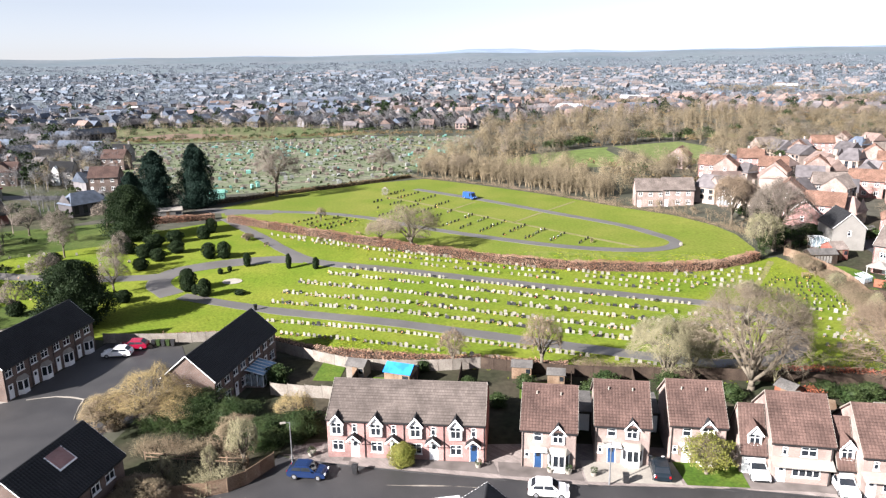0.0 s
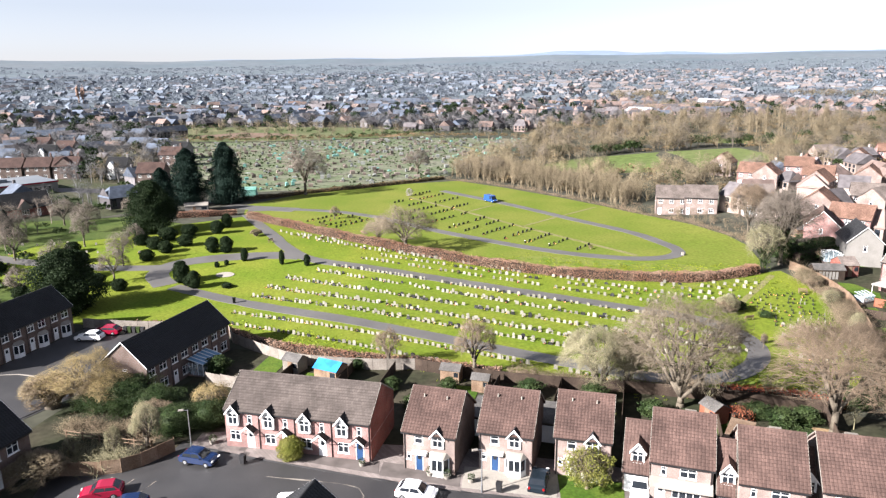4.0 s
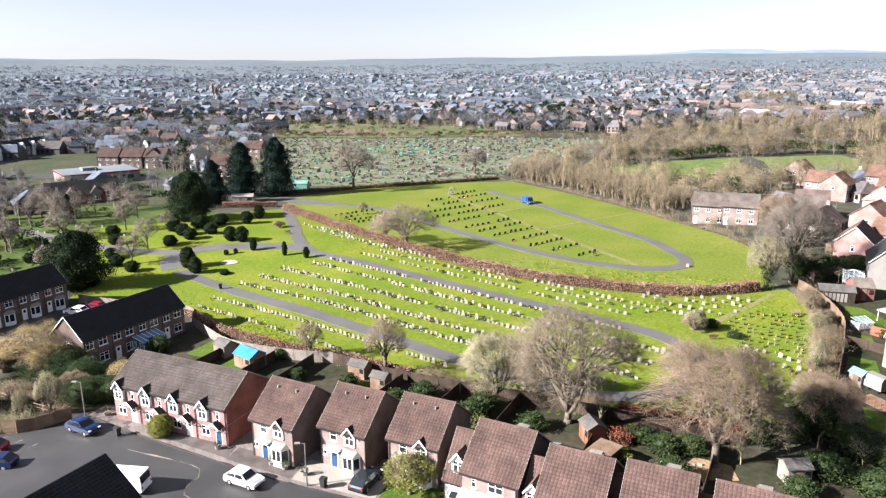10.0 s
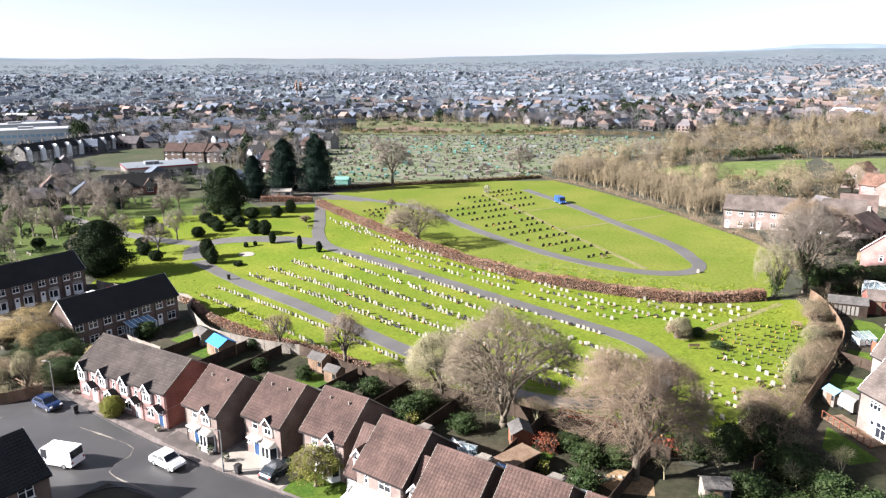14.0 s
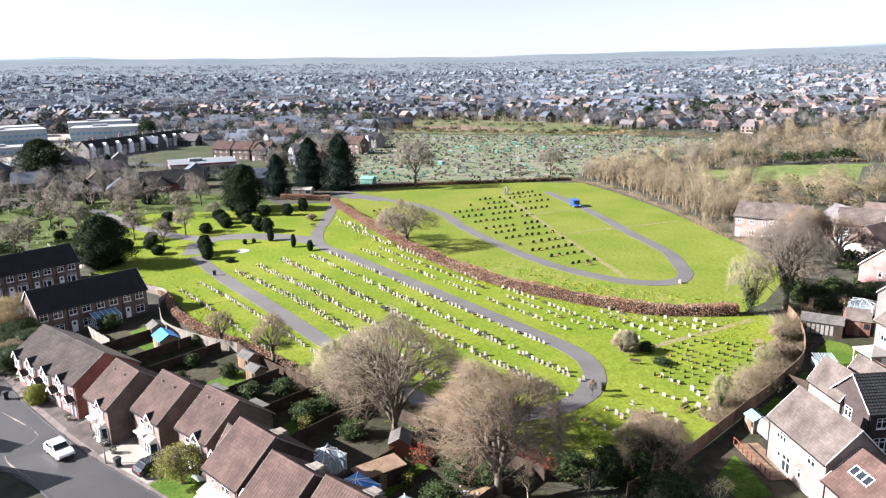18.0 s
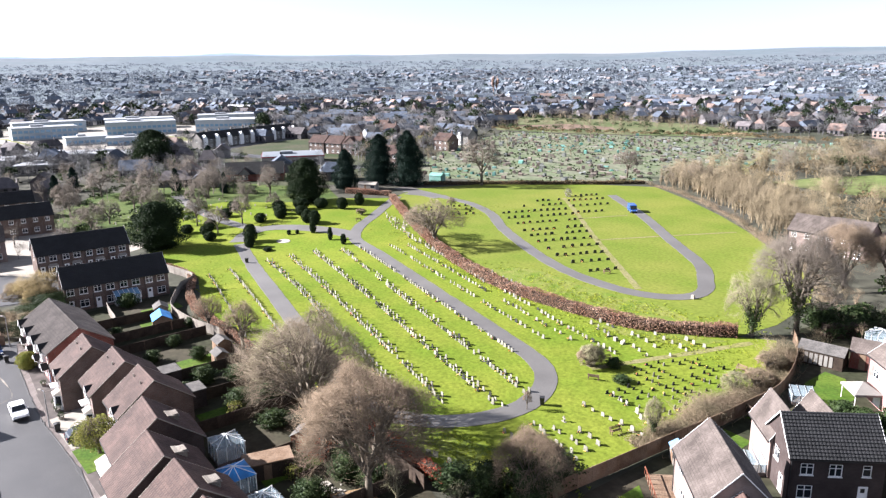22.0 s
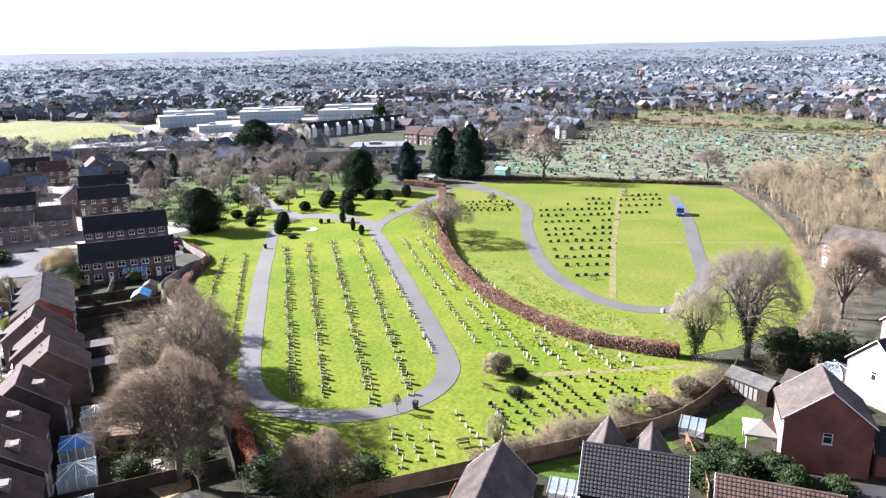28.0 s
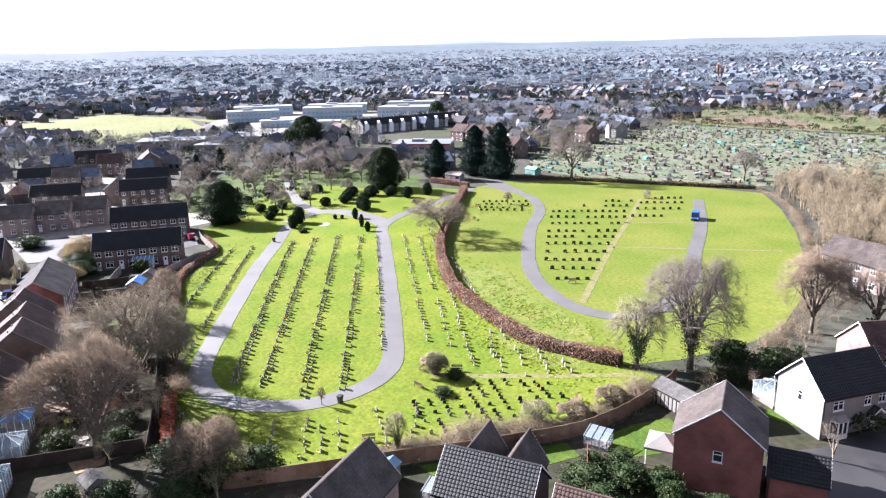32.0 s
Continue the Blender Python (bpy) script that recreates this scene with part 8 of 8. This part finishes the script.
clump_crowns("garden_hedges", np.vstack([spots(GATE_QUARTER, 150, off_hall), spots(GATE_NORTH, 90)]), (1.5, 3.6), (1.5, 3.0), M_SHRUB, "dark hedges and shrubs behind the old graveyard", 60, 0.18)
quarter = []
for x, y in np.vstack([spots(GATE_QUARTER, 120, off_hall), spots(GATE_NORTH, 80)]):
    if len(quarter) < 26 and all((x - p[0]) ** 2 + (y - p[1]) ** 2 > 420 for p in quarter):
        quarter.append((x, y, radians(56 + far.choice([0, 90]))))
# allotment sheds, frames and sheets
plots, sheet, glassy = B(), B(), B()
for x, y in spots(ALLOT, 620):
    a = far.uniform(0.2, 0.5) + (math.pi / 2 if far.random() < 0.5 else 0)
    w, d, h = far.uniform(0.8, 2.2), far.uniform(0.7, 1.7), far.uniform(0.2, 1.4)
    z = float(gz(x, y))
    c, s = math.cos(a), math.sin(a)
    v = [(x + px * c - py * s, y + px * s + py * c, z + pz) for px, py, pz in ((0, 0, -0.1), (w, 0, -0.1), (w, d, -0.1), (0, d, -0.1), (0, 0, h), (w, 0, h), (w, d, h), (0, d, h), (0, d / 2, h + d * 0.22), (w, d / 2, h + d * 0.22))]
    teal = 0.6 if math.sin(x * 0.07 + 1.2) + math.sin(y * 0.06) > 0.75 else 0.035
    u = far.random()
    tgt = sheet if u < teal else (plots if u < teal + 0.45 else glassy)
    tgt.add(v, [(0, 1, 5, 4), (2, 3, 7, 6), (1, 2, 6, 9, 5), (3, 0, 4, 8, 7), (4, 5, 9, 8), (6, 7, 8, 9)])
for b, material, label in ((plots, mat("plot_sheds", (0.15, 0.12, 0.10), (0.23, 0.20, 0.17), 0.9, 0.2, 3, 0.1, island=0.5), "dark timber sheds on the allotments"), (sheet, M_TEAL, "teal and green netting frames on the allotments"), (glassy, mat("plot_covers", (0.25, 0.26, 0.24), (0.15, 0.16, 0.14), 0.6, 0.2, 3, 0.05, island=0.4), "pale greenhouses and covers on the allotments")):
    tagged(new("allotment_sheds", mesh_of("allotment_sheds", b.v, b.f, material)), label, "sheds", kind="stuff")
rows_ = spots(ALLOT, 2200)
rz = gz(rows_[:, 0], rows_[:, 1])
tagged(new("allotment_plants", mesh_of("allotment_plants", *leaves(np.column_stack([rows_, rz + 0.2]), far.uniform(0.3, 1.0, 2200), far), M_SHRUB)), "low crops and bushes on the plots", "plants", kind="stuff")
beds = B()
for x, y in spots(ALLOT, 420):
    w, d, z = far.uniform(2, 6), far.uniform(1, 2.4), float(gz(x, y))
    beds.box(x, x + w, y, y + d, z - 0.1, z + 0.16, 0.1)
tagged(new("allotment_beds", mesh_of("allotment_beds", beds.v, beds.f, mat("dug_beds", (0.155, 0.135, 0.105), (0.19, 0.195, 0.15), 0.95, 0.05, 1.0, 0.2, island=0.35))), "dug and straw-covered vegetable beds", "beds", kind="stuff")


def flat_block(label, x, y, turn, w, d, h, wallm, band, name="school_building", roofm=None, bay=3.0):
    """A flat-roofed building with window bands, a roof edge and a low upstand on the roof."""
    ob = thing(name, label, "building", place(x, y, turn))
    part("wall", B().box(0, w, 0, d, -1, h), wallm, ob)
    part("roof_edge", B().box(-0.3, w + 0.3, -0.3, d + 0.3, h + 0.01, h + 0.4), band, ob)
    part("roof", B().box(-0.05, w + 0.05, -0.05, d + 0.05, h + 0.41, h + 0.5), roofm or band, ob)
    part("roof_housing", B().box(w * 0.3, w * 0.5, d * 0.4, d * 0.65, h + 0.51, h + 1.6, 0.1), roofm or band, ob)
    n = int(w / bay)
    for k in range(max(1, int(h / 3.2))):
        for i in range(n):
            # School panes are pale blue, which puts distance haze into the window colour.
            part("window", B().box(bay * i + 0.4, bay * i + bay - 0.4, -0.05, 0.02, 1 + 3.2 * k, 2.5 + 3.2 * k), M_SKYBLUE if name == "school_building" else M_GLASS, ob)
    return ob


M_ROOFMETAL = mat("pale_roof_sheeting", (0.46, 0.47, 0.48), (0.38, 0.39, 0.40), 0.45, 0.05, 1.0, 0.05, fine=0.1)
flat_block("flat-roofed filling station shop with red edge", -157, 203, 56, 26, 20, 3.6, M_RENDER, M_PAINT["red"], "filling_station", mat("station_roof", (0.16, 0.185, 0.21), (0.20, 0.22, 0.24), 0.7, 0.1, 2.0, 0.05, fine=0.12))
for x, y, turn, w, d, h in ((-378, 172, 80, 36, 16, 7), (-364, 222, 68, 42, 20, 8), (-336, 268, 52, 40, 22, 8), (-425, 186, 78, 44, 18, 7), (-412, 240, 68, 46, 18, 7), (-385, 296, 60, 40, 18, 8), (-300, 196, 66, 30, 14, 4), (-320, 182, 78, 22, 12, 4)):
    flat_block("pale flat-roofed school block with window bands", x, y, turn, w, d, h, M_SCHOOL, M_SCHOOL, roofm=M_ROOFMETAL)
for x, y, turn, w, d in ((-262, 104, 72, 34, 18), (-252, 140, 64, 32, 16), (-232, 158, 40, 24, 14), (-286, 122, 78, 30, 14), (-226, 128, 60, 22, 12)):
    flat_block("low workshop unit with pale sheet roof", x, y, turn, w, d, 4.0, M_RENDER, M_ROOFMETAL, "workshop", M_ROOFMETAL, 4.5)


# the town: streets of homes turned block by block, with gardens and trees between
def taken_ground(x, y):
    hit = np.zeros(np.shape(x), bool)
    for poly in (ALLOT, GREEN, FIELD_EDGE, PARK, SCHOOL, CEM, WOODS):
        hit |= inside(poly, x, y)
    return hit | ((x > -10) & (y < 470) & (x < 330) & (y > -50)) | (np.hypot(x + 60, y - 140) < 125)


def town_streets(r0, r1, fill, gap=12.5, lane=25.0, cell=150.0):
    """Places and turns of homes along the streets of each block."""
    out = []
    k = int(r1 / cell) + 2
    for i in range(-k, k + 1):
        for j in range(-k, k + 1):
            cx, cy = i * cell, 100 + j * cell
            a = radians(far.uniform(0, 180))
            c, s = math.cos(a), math.sin(a)
            u, v = np.meshgrid(np.arange(-110, 110, gap), np.arange(-110, 110, lane))
            u, v = u.ravel() + far.normal(0, 1.4, u.size), v.ravel() + far.normal(0, 1.2, v.size)
            x, y = cx + u * c - v * s, cy + u * s + v * c
            r, az = np.hypot(x, y - 100), np.degrees(np.arctan2(x, y - 100))
            ok = (np.abs(x - cx) < cell / 2) & (np.abs(y - cy) < cell / 2) & (r > r0) & (r < r1) & (az > -114) & (az < 50) & (far.random(x.size) < fill) & ~taken_ground(x, y)
            turn = a + far.normal(0, 0.05, x.size) + np.where(far.random(x.size) < 0.22, math.pi / 2, 0)
            out += list(zip(x[ok], y[ok], turn[ok]))
    return np.array(out)


def homes(name, at, roofs, wallm, windows, sizes=(8, 9, 11, 12.6, 12.6)):
    """Joined gabled homes: walls, roofs by colour, chimney stacks, window slabs on the nearer ones."""
    wall, win, stacks = B(), B(), B()
    roof = [B() for _ in roofs]
    for x, y, a in at:
        w, d, e = far.choice(sizes), far.uniform(6.6, 8.4), far.uniform(2.7, 4.3)
        r = e + d * far.uniform(0.36, 0.46)
        z = float(gz(x, y))
        c, s = math.cos(a), math.sin(a)

        def at_(p):
            return (x + p[0] * c - p[1] * s, y + p[0] * s + p[1] * c, z + p[2])
        wall.add([at_(p) for p in ((0, 0, -1.5), (w, 0, -1.5), (w, d, -1.5), (0, d, -1.5), (0, 0, e), (w, 0, e), (w, d, e), (0, d, e), (0, d / 2, r), (w, d / 2, r))], [(0, 1, 5, 4), (2, 3, 7, 6), (1, 2, 6, 9, 5), (3, 0, 4, 8, 7)])
        o, k, hip = 0.35, (r - e) / (d / 2), far.choice([0.0, 0.0, 2.4])
        q = [at_(p) for p in ((-o, -o, e - k * o + 0.1), (w + o, -o, e - k * o + 0.1), (w + o - hip, d / 2, r + 0.12), (-o + hip, d / 2, r + 0.12), (-o, d + o, e - k * o + 0.1), (w + o, d + o, e - k * o + 0.1))]
        roof[int(far.choice(len(roofs), p=[0.62, 0.3, 0.08] if x < -60 else ([0.3, 0.4, 0.3] if x < 60 else [0.1, 0.32, 0.58])))].add(q, [(0, 1, 2, 3), (3, 2, 5, 4), (0, 3, 4), (1, 5, 2)])
        if far.random() < 0.5:
            u = w * far.choice([0.1, 0.5, 0.86])
            stacks.add([at_((px, py, pz)) for pz in (r - 0.6, r + 1.0) for px, py in ((u, d / 2 - 0.35), (u + 0.7, d / 2 - 0.35), (u + 0.7, d / 2 + 0.35), (u, d / 2 + 0.35))], [(4, 5, 6, 7), (0, 1, 5, 4), (1, 2, 6, 5), (2, 3, 7, 6), (3, 0, 4, 7)])
        if windows:
            for yy, t in ((-0.06, 0.03), (d + 0.03, 0.03)):
                for i in range(int(w / 2.6)):
                    for z0 in (0.9, e - 1.7):
                        p = (2.6 * i + 0.7, 2.6 * i + 1.9)
                        win.add([at_((u, v, zz)) for v in (yy, yy + t) for u, zz in ((p[0], z0), (p[1], z0), (p[1], z0 + 1.2), (p[0], z0 + 1.2))], [(0, 1, 2, 3), (7, 6, 5, 4), (0, 4, 5, 1), (2, 6, 7, 3)])
    tagged(new(name + "_walls", mesh_of(name, wall.v, wall.f, wallm)), "brick and rendered walls of the town homes", "houses", kind="stuff")
    tagged(new(name + "_stacks", mesh_of(name, stacks.v, stacks.f, wallm)), "brick chimney stacks of the town homes", "chimneys", kind="stuff")
    for b, (material, label) in zip(roof, roofs):
        tagged(new(name + "_roofs", mesh_of(name, b.v, b.f, material)), label, "roofs", kind="stuff")
    if windows:
        tagged(new(name + "_windows", mesh_of(name, win.v, win.f, M_GLASS)), "dark windows of the town homes", "windows", kind="stuff")


M_TWALL = mat("town_walls", (0.10, 0.088, 0.09), (0.21, 0.205, 0.21), 0.9, 0.03, 0.5, 0.0, island=0.45)
M_PINKWALL = mat("town_pink_walls", (0.25, 0.175, 0.155), (0.36, 0.29, 0.265), 0.9, 0.015, 0.5, 0.0, island=0.3)
# Slate and brown are lifted and blued: haze put into the tile colour.
TROOF = [(mat("town_slate", (0.098, 0.12, 0.158), (0.135, 0.157, 0.196), 0.9, 0.02, 0.6, 0.0, island=0.35), "grey slate roofs of the town"),
         (mat("town_brown", (0.128, 0.118, 0.122), (0.168, 0.152, 0.154), 0.9, 0.02, 0.6, 0.0, island=0.35), "brown tiled roofs of the town"),
         (mat("town_russet", (0.26, 0.19, 0.165), (0.215, 0.16, 0.14), 0.9, 0.02, 0.6, 0.0, island=0.3), "russet tiled roofs of the town")]
for _m in [M_TWALL, M_PINKWALL] + [q[0] for q in TROOF]:
    _m.node_tree.nodes["Principled BSDF"].inputs["Specular IOR Level"].default_value = 0.1
near_t = town_streets(270, 760, 0.7)
homes("town_homes", near_t[near_t[:, 0] < 0], TROOF, M_TWALL, True)
homes("hill_homes", near_t[near_t[:, 0] >= 0], TROOF, M_PINKWALL, True)
more = []
for x, y in spots([(76, 186), (112, 262), (150, 300), (235, 330), (205, 240), (140, 190), (104, 168)], 400):
    if all((x - p[0]) ** 2 + (y - p[1]) ** 2 > 190 for p in more) and all((x - o.matrix_world.translation.x - 4) ** 2 + (y - o.matrix_world.translation.y - 3) ** 2 > 230 for o in bpy.data.objects if o.name.startswith("house")):
        more.append((x, y, far.uniform(0, 3.1)))
homes("estate_rows", np.array(more), TROOF, mat("estate_walls", (0.33, 0.255, 0.22), (0.48, 0.41, 0.36), 0.9, 0.03, 0.5, 0.0, island=0.25), True, (6.5, 7.5, 8.5))
kept = []
for x, y in spots([(-110, 44), (-230, 40), (-226, 112), (-160, 112), (-112, 60)], 300):
    if all((x - p[0]) ** 2 + (y - p[1]) ** 2 > 260 for p in kept) and all((x - o.matrix_world.translation.x + 3) ** 2 + (y - o.matrix_world.translation.y - 4) ** 2 > 200 for o in bpy.data.objects if o.name.startswith(("house", "terrace_block", "workshop"))):
        kept.append((x, y, radians(80 + far.choice([0, 0, 90]))))
homes("court_rows", np.array(kept), TROOF, M_TWALL, True, (7, 8, 9))
homes("gate_rows", np.array(quarter), TROOF, M_TWALL, True, (7, 9, 11))
# Far roofs and walls share pale, low-contrast tones: haze put into their colours.
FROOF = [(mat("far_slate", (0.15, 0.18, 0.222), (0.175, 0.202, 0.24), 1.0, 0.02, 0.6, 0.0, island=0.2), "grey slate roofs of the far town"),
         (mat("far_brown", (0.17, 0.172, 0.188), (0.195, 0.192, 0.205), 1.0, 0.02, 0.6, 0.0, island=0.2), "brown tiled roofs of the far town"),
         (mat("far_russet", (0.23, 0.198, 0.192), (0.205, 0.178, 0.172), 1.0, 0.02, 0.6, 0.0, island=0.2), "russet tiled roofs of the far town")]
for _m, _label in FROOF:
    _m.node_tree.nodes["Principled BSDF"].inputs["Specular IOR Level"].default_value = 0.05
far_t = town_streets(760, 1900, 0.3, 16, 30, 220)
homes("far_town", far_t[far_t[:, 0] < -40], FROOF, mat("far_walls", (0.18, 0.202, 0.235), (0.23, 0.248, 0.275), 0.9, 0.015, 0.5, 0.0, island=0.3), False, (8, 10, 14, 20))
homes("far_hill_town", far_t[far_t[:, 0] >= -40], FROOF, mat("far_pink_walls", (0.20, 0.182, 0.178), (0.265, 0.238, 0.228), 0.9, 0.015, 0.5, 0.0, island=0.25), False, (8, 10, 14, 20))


def open_spots(n, r0, r1, keep=None):
    out = []
    while len(out) < n:
        r, az = np.sqrt(far.uniform(r0 * r0, r1 * r1, 3000)), np.radians(far.uniform(-114, 50, 3000))
        x, y = r * np.sin(az), 100 + r * np.cos(az)
        ok = ~taken_ground(x, y)
        if keep is not None:
            ok &= keep(x, y)
        out += list(zip(x[ok], y[ok]))
    return np.array(out[:n])


blocks = open_spots(70, 330, 1000)
homes("town_blocks", np.column_stack([blocks, far.uniform(0, 3.1, 70)]), [(TROOF[0][0], "grey roofs of long town blocks"), (M_ROOFMETAL, "pale sheet roofs of town workshops"), (TROOF[1][0], "brown roofs of long town blocks")], M_TWALL, True, (20, 26, 34))
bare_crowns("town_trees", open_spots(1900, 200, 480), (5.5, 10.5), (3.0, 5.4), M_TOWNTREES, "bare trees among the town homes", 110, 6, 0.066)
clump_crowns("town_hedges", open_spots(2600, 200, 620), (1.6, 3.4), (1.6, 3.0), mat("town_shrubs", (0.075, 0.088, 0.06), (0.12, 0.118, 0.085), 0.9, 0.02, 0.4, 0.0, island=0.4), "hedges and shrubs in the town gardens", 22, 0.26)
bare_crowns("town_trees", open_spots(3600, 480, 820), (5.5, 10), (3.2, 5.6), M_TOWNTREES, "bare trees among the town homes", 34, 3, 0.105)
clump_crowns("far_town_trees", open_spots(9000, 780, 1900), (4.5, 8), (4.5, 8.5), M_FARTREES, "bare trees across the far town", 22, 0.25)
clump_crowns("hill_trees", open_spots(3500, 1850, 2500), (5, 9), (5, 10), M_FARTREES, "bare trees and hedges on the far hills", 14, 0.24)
bare_crowns("right_woods", open_spots(900, 560, 900, lambda x, y: (x > 120) & (np.sin(x * 0.017) + np.sin(y * 0.021 + 1) > 0.4)), (7, 12), (4.5, 7), M_WOODS, "belts of bare trees among the far homes", 60, 6, 0.08)
clump_crowns("town_evergreens", open_spots(460, 210, 680), (6, 12), (2.6, 4.8), M_YEW, "dark evergreens dotted through the town", 150, 0.17)
# Far evergreens get a paler, bluer green: distance haze put into the colour.
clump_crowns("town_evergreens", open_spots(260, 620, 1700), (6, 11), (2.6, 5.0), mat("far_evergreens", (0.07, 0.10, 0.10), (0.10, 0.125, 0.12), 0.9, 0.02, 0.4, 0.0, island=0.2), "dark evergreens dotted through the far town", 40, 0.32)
clump_crowns("dark_tree", np.array([(-299, 296), (-186, 166), (-196, 176), (-310, 302)], float), (12, 15), (5, 6.5), M_YEW, "large dark evergreen trees by the school road", 900, 0.1)
clump_crowns("yellow_bush", np.array([(-166, 300), (-161, 303)], float), (5, 7), (3, 4), M_LIME, "yellow-green willow in new leaf", 260, 0.13)
# an orange-twigged willow standing above the roofs
bare_crowns("orange_willow", np.array([(-522, 806), (-518, 809)]), (24, 27), (2.8, 3.4), mat("orange_twigs", (0.42, 0.27, 0.20), (0.36, 0.23, 0.17), 0.9, 0.3, 3, 0.0, island=0.2), "tall orange-twigged willow over the roofs", 420, 10, 0.08, 5, -0.2, 0.5)

# winter fields, hedges and woods on the rising land, then hills closing the distance, blue haze put into both colours
# The field colours are paled and blued to stand for haze.
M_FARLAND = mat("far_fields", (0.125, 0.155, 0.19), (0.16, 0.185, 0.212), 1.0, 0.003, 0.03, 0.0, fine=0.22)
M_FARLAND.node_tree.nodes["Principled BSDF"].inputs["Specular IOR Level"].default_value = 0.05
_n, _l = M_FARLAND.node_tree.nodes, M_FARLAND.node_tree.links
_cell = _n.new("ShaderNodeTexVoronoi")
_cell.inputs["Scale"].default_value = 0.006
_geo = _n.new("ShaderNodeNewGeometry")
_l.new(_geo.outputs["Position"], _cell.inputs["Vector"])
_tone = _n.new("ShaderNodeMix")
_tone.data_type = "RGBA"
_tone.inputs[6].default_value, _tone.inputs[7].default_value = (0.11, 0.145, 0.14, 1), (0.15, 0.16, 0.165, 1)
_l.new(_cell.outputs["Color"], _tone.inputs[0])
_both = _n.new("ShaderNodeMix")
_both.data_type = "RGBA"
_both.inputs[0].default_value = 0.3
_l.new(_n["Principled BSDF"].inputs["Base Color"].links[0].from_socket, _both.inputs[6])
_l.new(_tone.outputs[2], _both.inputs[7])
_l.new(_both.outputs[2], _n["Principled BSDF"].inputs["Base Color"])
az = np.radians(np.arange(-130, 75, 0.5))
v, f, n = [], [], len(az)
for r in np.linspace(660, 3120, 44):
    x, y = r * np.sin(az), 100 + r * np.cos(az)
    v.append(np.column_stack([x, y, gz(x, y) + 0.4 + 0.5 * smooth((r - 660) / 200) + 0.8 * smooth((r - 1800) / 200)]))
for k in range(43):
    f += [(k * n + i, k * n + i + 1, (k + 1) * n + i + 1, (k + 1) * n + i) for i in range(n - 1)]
tagged(new("far_farmland", mesh_of("far_farmland", np.vstack(v), f, M_FARLAND, True)), "gardens and fields on the rising land, bluish haze in their colour", "fields", kind="structure")


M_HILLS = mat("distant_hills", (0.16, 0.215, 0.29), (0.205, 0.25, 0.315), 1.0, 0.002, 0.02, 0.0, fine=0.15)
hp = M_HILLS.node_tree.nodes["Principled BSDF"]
# A faint blue glow, with the pale tone, paints haze over the hills.
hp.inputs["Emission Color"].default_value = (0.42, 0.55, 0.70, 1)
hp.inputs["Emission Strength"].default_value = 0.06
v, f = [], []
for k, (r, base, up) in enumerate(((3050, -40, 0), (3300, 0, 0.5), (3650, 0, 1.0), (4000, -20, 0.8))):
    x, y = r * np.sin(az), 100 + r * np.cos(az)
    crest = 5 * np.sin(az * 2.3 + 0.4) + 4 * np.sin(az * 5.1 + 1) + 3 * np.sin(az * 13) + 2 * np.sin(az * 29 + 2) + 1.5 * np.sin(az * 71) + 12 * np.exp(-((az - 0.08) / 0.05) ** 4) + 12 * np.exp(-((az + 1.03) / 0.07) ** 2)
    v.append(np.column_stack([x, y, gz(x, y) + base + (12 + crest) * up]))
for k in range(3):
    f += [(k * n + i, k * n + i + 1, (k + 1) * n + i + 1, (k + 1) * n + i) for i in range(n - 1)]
tagged(new("backdrop", mesh_of("backdrop", np.vstack(v), f, M_HILLS, True)), "far hills closing the distance, blue haze painted in", "hills", kind="structure")
